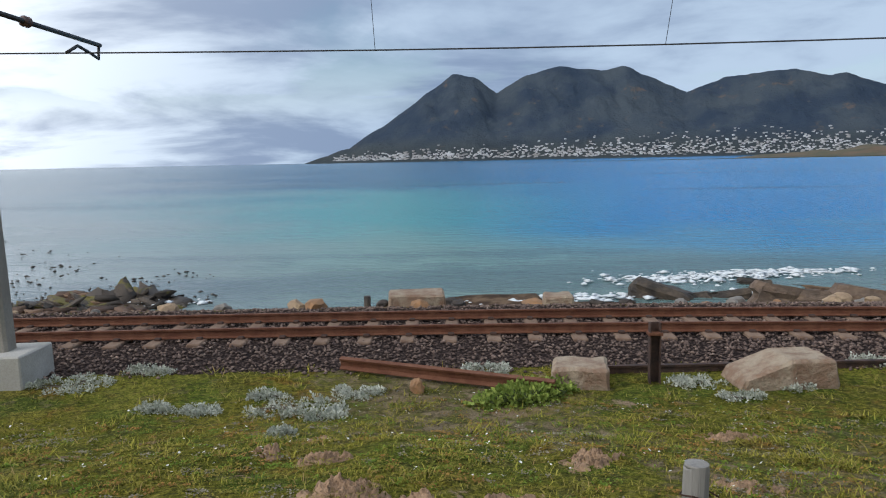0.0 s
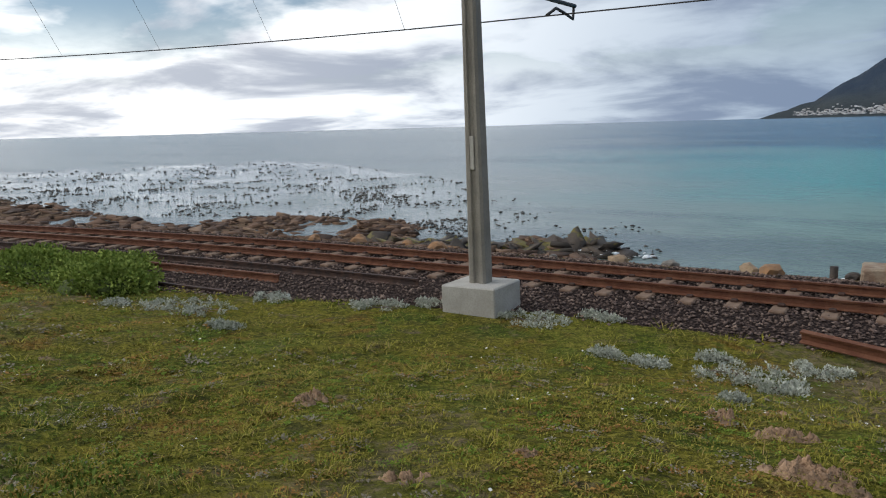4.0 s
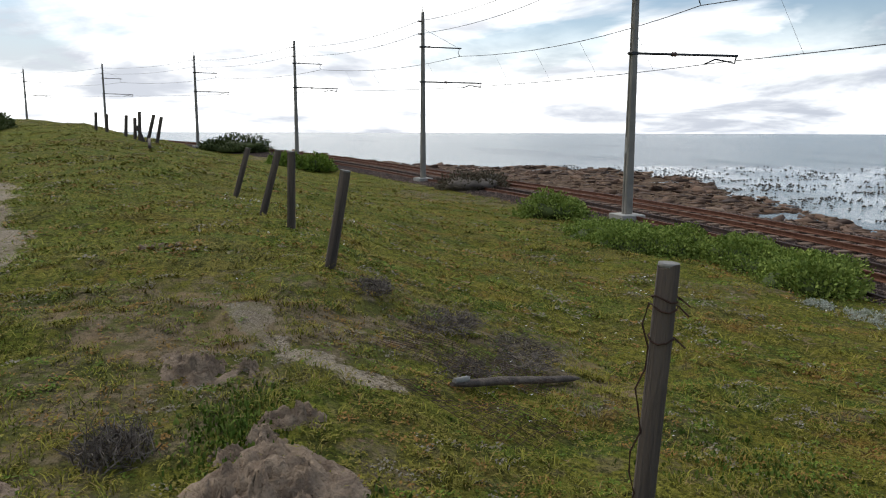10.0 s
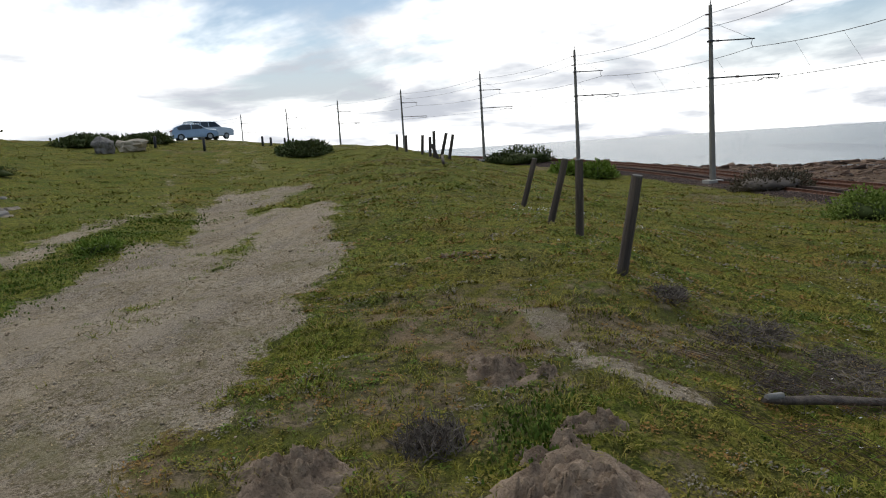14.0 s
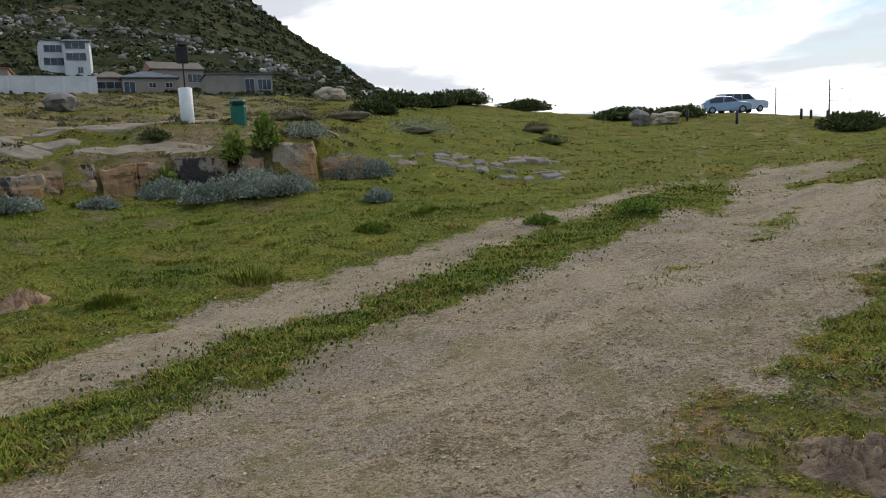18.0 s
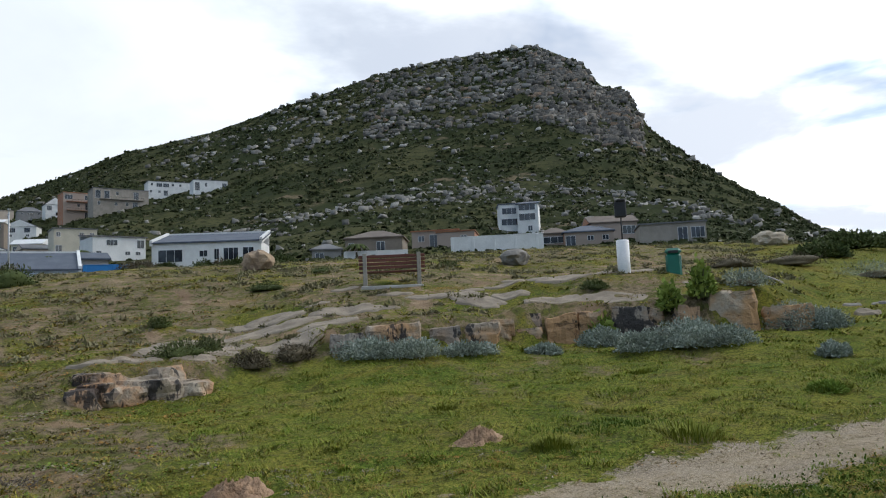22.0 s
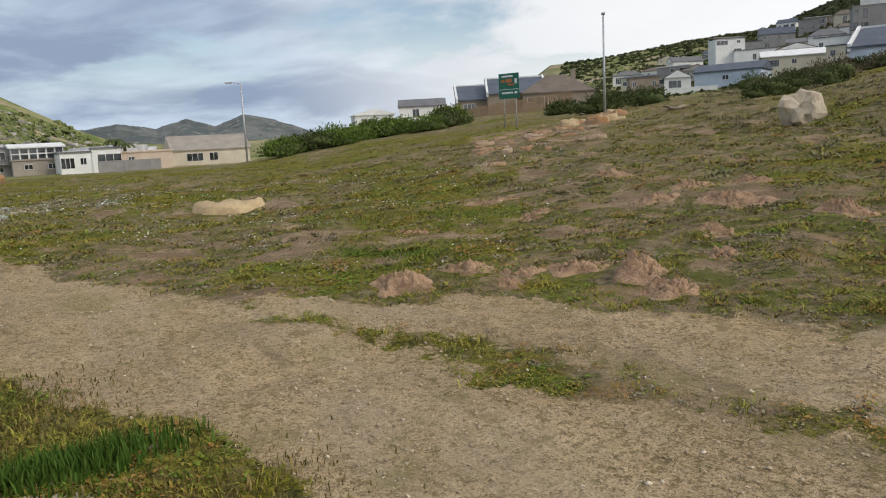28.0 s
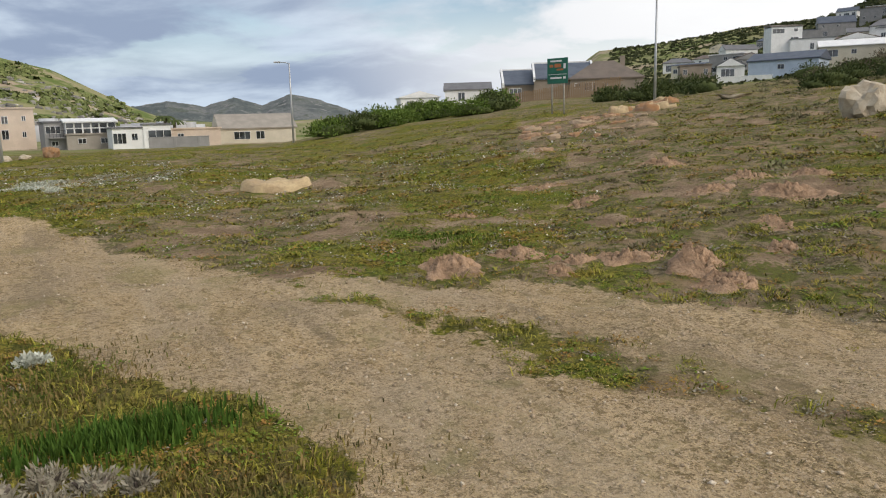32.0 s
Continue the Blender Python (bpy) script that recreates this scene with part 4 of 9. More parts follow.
def far_profile(turn):
    """Outline of the mountains over the bay, degrees above the sea."""
    t = np.array(turn)
    return np.interp(t, [-60, -45, -35, -30.4, -28.2, -27.2, -25.1, -22.5, -20.5, -18, -15.8, -13.6, -12.2, -8.9, -6.4, -4.3, -2.6, -0.9, 1.7, 3.8, 6.9, 10.6],
                     [1.0, 2.5, 4.2, 4.5, 5.4, 5.3, 5.85, 5.75, 5.55, 4.65, 5.7, 6.75, 6.5, 6.85, 6.3, 5.05, 6.3, 6.5, 4.6, 3.15, 1.2, -0.05])


def build_far_mountains():
    t = np.linspace(-60, 10.6, 420)
    k = np.linspace(0, 1, 40)
    K, T = np.meshgrid(k, t, indexing="ij")
    R = 3000 + 1200 * K
    top = far_profile(T) + 0.07 * fractal(T, T * 0 + 1, 1.6, 4, 2.0) * (far_profile(T) > 0.5)
    shape = np.where(K < 0.62, (K / 0.62) ** 1.35, 1 - (K - 0.62) * 0.7)
    Z = SEA_Z - 2 + 3744 * np.tan(np.radians(np.maximum(top, 0.0))) * shape * (1 + 0.30 * fractal(T * 40, R * 0.6, 150, 5, 4.0) * (1 - shape) * 2 * shape)
    X, Y = -np.sin(np.radians(T)) * R, np.cos(np.radians(T)) * R
    me = grid_mesh("far_mountains", X, Y, Z, False)
    me.materials.append(MATS["hazy_mountain"])
    return tagged(new("far_mountains", me), "dark hazy mountain range beyond the bay", "mountains", kind="structure"), (T, R, Z)


far_mountains, FAR_GRID = build_far_mountains()


def box_cloud(name, places, mat, label, category):
    """Many small blocks in one mesh: (x, y, z, turn, width, depth, height)."""
    unit = np.array([(x, y, z) for z in (0, 1) for y in (-0.5, 0.5) for x in (-0.5, 0.5)], float)
    quads = np.array([(0, 1, 3, 2), (4, 6, 7, 5), (0, 4, 5, 1), (2, 3, 7, 6), (0, 2, 6, 4), (1, 5, 7, 3)])
    co, fa = [], []
    for i, (x, y, z, a, w, d, h) in enumerate(places):
        v = unit * (w, d, h)
        c, s = math.cos(a), math.sin(a)
        co.append(np.stack([x + v[:, 0] * c - v[:, 1] * s, y + v[:, 0] * s + v[:, 1] * c, z + v[:, 2]], -1))
        fa.append(quads + 8 * i)
    ob = part_of(name, raw_mesh(name, np.concatenate(co), np.concatenate(fa)), mat)
    return tagged(ob, label, category, kind="stuff")


def build_far_town():
    rng = random.Random(8)
    T, R, Z = FAR_GRID
    places = []
    while len(places) < 1500:
        t = rng.uniform(-33, 8.2)
        up = abs(rng.gauss(0, 0.65)) * (0.35 + 0.9 * min(1, max(0, (5 - t) / 30)))
        i = int((t + 60) / 70.6 * 419)
        col = Z[:, i]
        zt = 3150 * math.tan(radians(up + 0.12))
        j = int(np.argmax(col > zt)) if (col > zt).any() else 0
        if j == 0 and up > 0.2:
            continue
        j = max(j, 1)
        u = min(1.0, max(0.0, (zt - col[j - 1]) / max(col[j] - col[j - 1], 1e-3)))
        r = R[j - 1, i] + (R[j, i] - R[j - 1, i]) * u
        x, y = polar(t, r)
        foot = col[j - 1] + (col[j] - col[j - 1]) * u
        w = rng.uniform(4, 12)
        places.append((x, y, foot - 3, radians(t) + rng.uniform(-0.5, 0.5), w, rng.uniform(7, 12), rng.uniform(4.5, 7)))
    box_cloud("far_town", places, "far_house_white", "scattered white houses along the far shore", "houses")


build_far_town()


def build_headland():
    """Low brown point that runs out at the edge of the bay."""
    t = np.linspace(-45, -20.5, 90)
    k = np.linspace(0, 1, 14)
    K, T = np.meshgrid(k, t, indexing="ij")
    R = 900 + 260 * K
    up = np.interp(T, [-45, -36, -30, -26, -22, -20.5], [26, 18, 12, 7, 3, -1])
    Z = SEA_Z - 1 + up * np.sin(np.pi * np.clip(K * 1.05, 0, 1)) * (1 + 0.35 * fractal(T * 15, R, 60, 3, 3.0))
    me = grid_mesh("headland", -np.sin(np.radians(T)) * R, np.cos(np.radians(T)) * R, Z, False)
    me.materials.append(MATS["headland_rock"])
    tagged(new("headland", me), "low brown rocky headland with dull grass", "headland", kind="structure")


simple("headland_rock", (0.13, 0.085, 0.05), (0.07, 0.07, 0.035), 0.03, 0.9, 0, 0.6, 0.3, 1.0, world=True)
build_headland()

def build_far_ridge():
    """Rocky grey hills that close the valley behind the houses on the flat."""
    t = np.linspace(242, 270, 260)
    k = np.linspace(0, 1, 30)
    K, T = np.meshgrid(k, t, indexing="ij")
    R = 2300 + 700 * K
    top = np.interp(T, [242, 246, 248.2, 251.5, 253.6, 255.7, 257.7, 259.7, 262.3, 265, 270], [0.5, 1.2, 0.8, 2.0, 2.5, 1.7, 2.3, 1.7, 2.1, 1.7, 1.0])
    top = top + 0.05 * fractal(T, T * 0 + 2, 1.3, 4, 6.0)
    shape = np.where(K < 0.7, (K / 0.7) ** 1.2, 1 - (K - 0.7) * 0.8)
    Z = 2790 * np.tan(np.radians(top)) * shape * (1 + 0.16 * fractal(T * 40, R, 150, 4, 5.0) * 2 * shape * (1 - shape)) - 2
    me = grid_mesh("far_ridge", -np.sin(np.radians(T)) * R, np.cos(np.radians(T)) * R, Z, False)
    me.materials.append(MATS["ridge_rock"])
    tagged(new("far_ridge", me), "grey rocky hills beyond the valley", "mountains", kind="structure")


def ridge_material():
    n = Net("ridge_rock")
    p = n.pos()
    c = n.mix(n.ramp(n.noise(0.006, 6, 0.7, p), 0.42, 0.6), (0.085, 0.100, 0.098), (0.165, 0.170, 0.165))
    c = n.mix(n.ramp(n.noise(0.03, 5, 0.7, p), 0.56, 0.66, 0, 0.8), c, (0.26, 0.25, 0.235))
    c = n.mix(n.ramp(n.noise(0.012, 5, 0.7, p), 0.54, 0.64, 0, 0.7), c, (0.055, 0.075, 0.050))
    return n.done(c, 0.95, 0, n.bump(n.noise(0.012, 6, 0.65, p), 1.0, 22.0), 0.1)


ridge_material()
build_far_ridge()

# ---- houses ----
for nm, c1, c2 in (("wall_white", (0.80, 0.80, 0.78), (0.70, 0.70, 0.68)), ("wall_cream", (0.58, 0.53, 0.42), (0.50, 0.46, 0.36)), ("wall_grey", (0.30, 0.29, 0.28), (0.24, 0.235, 0.23)),
                   ("wall_brown", (0.27, 0.22, 0.175), (0.22, 0.18, 0.14)), ("wall_pink", (0.62, 0.51, 0.41), (0.54, 0.44, 0.35)), ("roof_tan", (0.32, 0.285, 0.24), (0.25, 0.225, 0.19)), ("wall_blue", (0.50, 0.58, 0.68), (0.42, 0.50, 0.60)),
                   ("wall_stone", (0.36, 0.32, 0.27), (0.28, 0.25, 0.21)), ("roof_slate", (0.062, 0.078, 0.108), (0.092, 0.11, 0.142)), ("roof_rust", (0.34, 0.155, 0.075), (0.26, 0.115, 0.06)), ("roof_brown", (0.16, 0.125, 0.10), (0.12, 0.095, 0.075)),
                   ("roof_grey", (0.16, 0.16, 0.165), (0.12, 0.12, 0.125)), ("pool_blue", (0.03, 0.22, 0.55), (0.03, 0.18, 0.48)), ("frame_white", (0.75, 0.75, 0.74), (0.66, 0.66, 0.65)), ("frame_dark", (0.05, 0.05, 0.05), (0.08, 0.075, 0.07))):
    simple(nm, c1, c2, 0.6, 0.8, 0, 0.15, 12)


def brick_material():
    n = Net("wall_brick")
    t = n.node("ShaderNodeTexBrick", Scale=4.0)
    n.nt.links.new(n.co.outputs["Object"], t.inputs["Vector"])
    t.inputs["Color1"].default_value, t.inputs["Color2"].default_value, t.inputs["Mortar"].default_value = (0.44, 0.20, 0.105, 1), (0.36, 0.155, 0.085, 1), (0.36, 0.29, 0.24, 1)
    return n.done(t.outputs["Color"], 0.9)


def glass_material():
    n = Net("window_glass")
    return n.done(n.mix(n.ramp(n.noise(0.5, 2, 0.5, n.pos()), 0.4, 0.6), (0.015, 0.018, 0.022), (0.05, 0.06, 0.07)), 0.06, 0, None, 0.8)


brick_material(), glass_material()


def window(parent, x, y, z, w, h, frame_mat="frame_white", bars=1):
    """A glazed window on a wall that faces -y."""
    t = 0.055
    win = part("window", boxed(x - w / 2, y - 0.06, z, x + w / 2, y + 0.02, z + h), frame_mat, parent)
    n = bars + 1
    for k in range(n):
        a = x - w / 2 + t + (w - t) * k / n
        part("pane", boxed(a, y - 0.075, z + t, a + (w - t) / n - t, y - 0.02, z + h - t), "window_glass", win)
    return win


def gable_roof(w, d, z, rise, over, ridge_x=True, hip=0.0):
    bm = bmesh.new()
    a, b = w / 2 + over, d / 2 + over
    if ridge_x:
        low = [(-a, -b), (a, -b), (a, b), (-a, b)]
        ridge = [(-a + hip, 0), (a - hip, 0)]
    else:
        low = [(-a, -b), (a, -b), (a, b), (-a, b)]
        ridge = [(0, -b + hip), (0, b - hip)]
    t = 0.18
    lo = [bm.verts.new((x, y, z - t)) for x, y in low]
    mid = [bm.verts.new((x, y, z)) for x, y in low]
    top = [bm.verts.new((x, y, z + rise)) for x, y in ridge]
    bm.faces.new(lo[::-1])
    for k in range(4):
        bm.faces.new((lo[k], lo[(k + 1) % 4], mid[(k + 1) % 4], mid[k]))
    if ridge_x:
        bm.faces.new((mid[0], mid[1], top[1], top[0])), bm.faces.new((mid[2], mid[3], top[0], top[1]))
        bm.faces.new((mid[1], mid[2], top[1])), bm.faces.new((mid[3], mid[0], top[0]))
    else:
        bm.faces.new((mid[1], mid[2], top[1], top[0])), bm.faces.new((mid[3], mid[0], top[0], top[1]))
        bm.faces.new((mid[0], mid[1], top[0])), bm.faces.new((mid[2], mid[3], top[1]))
    return bm


def house(turn, far, z, w, h, wall, roof, roof_mat, label, storeys=1, bays=3, depth=7.0, twist=0.0, side=0.0, sink=4.0, frame_mat="frame_white", balcony=False, chimney=False, rise=None, name="house", parapet=False, openings=()):
    """A house whose long front looks back along its direction; z is the foot of the wall that shows."""
    if far > 140 and 186 < turn < 229:
        # seat the house where the hillside reaches the height of its foot along its direction
        slope = (z - 1.65) / far
        fits = [d for d in range(int(far * 0.75), int(far * 1.35)) if ground_z(*polar(turn, d)) >= 1.65 + slope * d - 0.3]
        k = (fits[0] if fits else far) / far
        far, z, w, h, depth = far * k, 1.65 + slope * far * k, w * k, h * k, depth * k
    x, y = polar(turn, far)
    place = Matrix.Translation((x, y, z)) @ Matrix.Rotation(radians(turn + twist), 4, "Z") @ Matrix.Translation((side, depth / 2, 0))
    ob = thing(name, label, "house", place)
    rise = rise if rise is not None else (h * 0.36 if roof in ("gable", "hip", "front") else h * 0.12)
    hw = h - rise if roof in ("gable", "hip", "front", "mono") else h
    wall_ob = part("wall", boxed(-w / 2, -depth / 2, -sink, w / 2, depth / 2, hw), wall, ob)
    if roof == "flat":
        bm = boxed(-w / 2 - 0.2, -depth / 2 - 0.2, hw, w / 2 + 0.2, depth / 2 + 0.2, hw + 0.22)
    elif roof == "mono":
        bm = boxed(-w / 2 - 0.25, -depth / 2 - 0.3, hw, w / 2 + 0.25, depth / 2 + 0.3, hw + 0.2)
        for v in bm.verts:
            if v.co.y > 0:
                v.co.z += rise * 1.6
    else:
        bm = gable_roof(w, depth, hw + 0.18, rise, 0.3, roof != "front", min(w, depth) * 0.45 if roof == "hip" else 0.0)
    part("roof", bm, roof_mat, ob)
    if roof in ("gable", "front"):
        g = bmesh.new()
        if roof == "front":
            tri = [(-w / 2, -depth / 2 - 0.02, hw), (w / 2, -depth / 2 - 0.02, hw), (0, -depth / 2 - 0.02, hw + rise * 0.98)]
            sh = Vector((0, -0.3, 0))
        else:
            tri = [(-w / 2 - 0.02, -depth / 2, hw), (-w / 2 - 0.02, depth / 2, hw), (-w / 2 - 0.02, 0, hw + rise * 0.98)]
            sh = Vector((-0.3, 0, 0))
        a = [g.verts.new(Vector(v)) for v in tri]
        b = [g.verts.new(Vector(v) + sh) for v in tri]
        g.faces.new(a), g.faces.new(b[::-1])
        for k in range(3):
            g.faces.new((a[k], b[k], b[(k + 1) % 3], a[(k + 1) % 3]))
        bmesh.ops.recalc_face_normals(g, faces=g.faces[:])
        part("gable_wall", g, wall, ob)
    if roof == "mono":
        part("back_wall", boxed(-w / 2, depth / 2 - 0.3, hw, w / 2, depth / 2, hw + rise * 1.3), wall, ob)
    if parapet:
        for sx in (-w / 2, w / 2):
            bm = boxed(sx - 0.18, -depth / 2 - 0.3, hw - 0.3, sx + 0.18, depth / 2 + 0.3, hw + 0.5)
            for v in bm.verts:
                if v.co.y > 0:
                    v.co.z += rise * 1.6
            part("parapet", bm, "frame_white", ob, "white plastered gable parapet")
        part("fascia", boxed(-w / 2, depth / 2 + 0.1, hw + rise * 1.6, w / 2, depth / 2 + 0.35, hw + rise * 1.6 + 0.35), "frame_white", ob, "white ridge fascia")
    sh = hw / storeys
    rng = random.Random(int(turn * 100 + far))
    for s in range(storeys):
        for b in range(0 if openings else bays):
            cx = -w / 2 + w * (b + 0.5) / bays + rng.uniform(-0.12, 0.12) * w / bays
            kind = rng.choice(("wide", "small", "small", "tall", "none", "none" if bays > 2 else "small"))
            ww, wh, z0 = {"wide": (min(w / bays * 0.84, 3.4), 0.52, 0.26), "small": (min(w / bays * 0.4, 1.1), 0.34, 0.42), "tall": (min(w / bays * 0.6, 2.2), 0.74, 0.06), "none": (0, 0, 0)}[kind]
            if ww:
                window(wall_ob, cx, -depth / 2, s * sh + z0 * sh, ww, wh * sh, frame_mat, 1 + (ww > 1.6))
        if balcony and s:
            bal = part("balcony", boxed(-w * 0.4, -depth / 2 - 1.3, s * sh - 0.15, w * 0.4, -depth / 2, s * sh, 0.02), wall, ob)
            bm = bmesh.new()
            for i in range(9):
                px = -w * 0.39 + w * 0.78 * i / 8
                box(bm, px - 0.03, -depth / 2 - 1.27, s * sh, px + 0.03, -depth / 2 - 1.21, s * sh + 0.95)
            box(bm, -w * 0.4, -depth / 2 - 1.29, s * sh + 0.93, w * 0.4, -depth / 2 - 1.19, s * sh + 1.0)
            part("railing", bm, "frame_dark", bal)
    for at, ww, z0, wh in openings:
        window(wall_ob, at * w, -depth / 2, z0, ww, wh, frame_mat, 1 + (ww > 1.6))
    if chimney:
        part("chimney", boxed(w * 0.22, -0.4, hw, w * 0.22 + 0.8, 0.4, hw + rise + 0.9), wall, ob)
    return ob


house(192.9, 105, 10.3, 14.4, 4.1, "wall_white", "mono", "roof_slate", "long white bungalow with a dark slate roof and wide glass doors", 1, 6, 8, -12, sink=5, rise=1.25, parapet=True, openings=((-0.33, 3.2, 0.35, 1.7), (-0.03, 1.1, 0.95, 0.9), (0.09, 0.7, 0.5, 1.5), (0.22, 2.0, 0.4, 1.7), (0.38, 1.5, 0.4, 1.7)))
house(198.8, 152, 15.2, 9.6, 4.8, "wall_white", "mono", "roof_grey", "white split-level house with a sloping roof", 2, 4, 8, 18)
house(201.6, 200, 20.4, 9.6, 6.6, "wall_cream", "flat", "roof_grey", "cream two-storey house with bay windows", 2, 4, 8, 10)
house(208.8, 300, 29.5, 20, 8.8, "wall_grey", "flat", "wall_stone", "unfinished grey concrete house with open bays", 2, 8, 10, 8, frame_mat="wall_grey")
house(206.4, 300, 30.5, 6.5, 9.4, "wall_brick", "flat", "wall_stone", "unfinished brick wing with open bays", 2, 2, 9, 8, frame_mat="wall_brick")
house(198.7, 330, 51.5, 21.5, 8.6, "wall_stone", "flat", "roof_grey", "grey modern three-level house with long balconies", 2, 6, 10, 14, balcony=True, sink=8)
house(201.5, 330, 47.5, 10.8, 10.6, "wall_brick", "flat", "wall_brick", "orange brick house with corner balcony", 3, 3, 9, 14, balcony=True, sink=8)
house(195.5, 350, 61.0, 17.8, 6.4, "wall_white", "flat", "roof_grey", "white modern hillside house with glass front", 2, 6, 9, 12, sink=8)
house(192.6, 350, 63.4, 15.2, 5.0, "wall_white", "flat", "roof_grey", "low white hillside house with flat roof", 1, 4, 9, 12, sink=8)
house(202.9, 350, 51.0, 7.4, 8.4, "wall_white", "front", "roof_grey", "white gabled house on the hillside", 2, 2, 8, 10, sink=8)
house(204.4, 360, 50.5, 9.6, 6.4, "wall_grey", "hip", "roof_grey", "grey hillside house with hipped roof", 2, 3, 8, 6, sink=8)
house(206.2, 380, 51.8, 11, 6.0, "wall_pink", "flat", "roof_brown", "pale terracotta hillside house", 1, 3, 8, 6, sink=8)
house(168.7, 164, 19.2, 4.6, 7.4, "wall_white", "mono", "roof_slate", "narrow white three-level house with blue-grey windows", 3, 2, 7, -4, sink=6, openings=((-0.02, 3.6, 5.2, 1.3), (-0.02, 3.6, 3.0, 1.5), (0.1, 1.0, 0.6, 1.2)))
house(170.1, 166, 21.0, 4.6, 5.2, "wall_white", "flat", "roof_slate", "white upper wing with wide windows", 2, 2, 7, 4, sink=6, openings=((0.0, 3.2, 3.0, 1.4), (0.0, 3.6, 0.5, 1.5)))
house(175.9, 128, 13.6, 8.0, 3.0, "wall_brick", "flat", "roof_rust", "low brick house with rust-brown fascia", 1, 3, 8, -6, sink=6)
house(174.3, 126, 13.4, 6.4, 2.7, "wall_brick", "flat", "roof_rust", "low brick garage wing with wide doors", 1, 2, 8, -6, sink=6)
house(180.6, 112, 11.5, 8.6, 3.9, "wall_brown", "hip", "roof_brown", "brown bungalow with white bay and hipped roof", 1, 4, 8, -8, sink=6)
house(184.2, 104, 10.0, 4.0, 2.6, "wall_grey", "hip", "roof_grey", "small grey garden house with hipped roof", 1, 2, 5, 0, sink=6)
house(164.2, 116, 11.5, 7.4, 3.5, "wall_brick", "hip", "roof_slate", "bungalow with a dark hipped roof", 1, 3, 8, 6, sink=6)
house(162.3, 132, 14.0, 8.0, 4.3, "wall_brick", "gable", "roof_brown", "brick gabled house with white veranda", 1, 3, 8, 12, sink=6)
house(158.1, 110, 10.6, 9.0, 2.9, "wall_stone", "flat", "roof_grey", "low flat-roofed house with a wide window", 1, 4, 8, 8, sink=6)
house(166.8, 118, 12.0, 4.2, 3.1, "wall_brick", "hip", "roof_brown", "small brick outbuilding with hipped roof", 1, 1, 6, 0, sink=6)
house(206.1, 94, 7.4, 15.8, 3.0, "wall_blue", "mono", "roof_slate", "long low pale-blue building with slate roof", 1, 3, 7, -3, rise=1.6, sink=5, parapet=True)
house(202.0, 108, 9.2, 9.5, 3.3, "wall_grey", "gable", "roof_slate", "low grey house with a dark roof", 1, 4, 8, 4, sink=5)
house(208.6, 108, 8.6, 5.0, 3.4, "wall_white", "front", "roof_grey", "small white gabled house behind the wall", 1, 1, 7, 6, sink=5)
house(213.6, 150, 10.4, 13.5, 3.6, "wall_cream", "gable", "frame_white", "cream bungalow with a pale roof", 1, 4, 8, 5, sink=6)
house(218.4, 140, 7.8, 11.0, 3.9, "wall_blue", "gable", "roof_slate", "pale grey-blue gabled house", 1, 3, 8, -14, sink=6)
house(221.7, 150, 7.9, 4.8, 3.8, "wall_white", "front", "roof_grey", "white gabled cottage with a grey roof", 1, 1, 7, 0, sink=6)
house(216.6, 190, 13.8, 9.0, 4.0, "wall_white", "flat", "roof_grey", "white flat-roofed house among gardens", 1, 3, 8, 5, sink=8)
house(211.6, 190, 15.0, 9.0, 4.0, "wall_white", "flat", "roof_grey", "white house with a long flat roof", 1, 3, 8, -5, sink=8)
house(217.1, 330, 27.0, 11.0, 6.0, "wall_grey", "flat", "roof_slate", "dark modern house among trees", 2, 4, 9, 5, sink=8)
house(213.0, 300, 25.0, 16.5, 5.0, "wall_cream", "gable", "roof_grey", "cream house with three gables", 1, 5, 9, 5, sink=8)
house(224.0, 190, 9.6, 7.0, 3.6, "wall_brown", "flat", "roof_brown", "low brown bungalow with flat roof", 1, 3, 8, 5, sink=6)
for k, (tu, fa, up, w, h) in enumerate(((214.7, 560, 6.0, 12, 7.5), (213.1, 480, 5.8, 14, 6.5), (211.2, 450, 6.1, 10, 7), (206.5, 250, 5.3, 6.5, 4), (203.9, 226, 5.3, 7, 4.2), (209.6, 430, 6.6, 11, 7),
                                          (219.4, 420, 4.5, 10, 5.5), (222.4, 520, 4.3, 12, 6), (216.0, 250, 3.9, 10, 5), (209.9, 250, 4.6, 8, 4.5), (225.2, 330, 3.2, 12, 5.5), (220.4, 240, 3.2, 9, 4.5))):
    house(tu, fa, 1.65 + fa * math.tan(radians(up)) - 0.6, w, h, ("wall_white", "wall_grey", "wall_cream", "wall_white", "wall_pink")[k % 5], ("gable", "flat", "hip", "front")[k % 4], ("roof_slate", "roof_grey", "roof_brown")[k % 3], "hillside house with small dark windows", 1 + k % 2, 3, 8, (k * 37 % 30) - 15, sink=10)

# roofs of the village crowded on the lower hillside
TOWN = ((203.4, 4.9, 9), (204.6, 5.6, 8), (205.6, 4.4, 10), (207.2, 4.9, 9), (208.0, 6.6, 8), (209.2, 4.0, 11), (210.4, 5.4, 9), (211.0, 3.7, 10), (212.2, 4.6, 9), (212.6, 6.0, 8), (214.0, 4.1, 10), (215.2, 5.0, 9),
        (215.6, 3.3, 11), (217.6, 3.9, 10), (218.2, 4.7, 8), (219.0, 3.2, 9), (221.0, 3.8, 9), (222.0, 2.9, 10), (223.2, 3.5, 9), (224.6, 2.7, 9), (205.0, 6.6, 8), (206.9, 7.2, 8), (209.0, 7.4, 9))
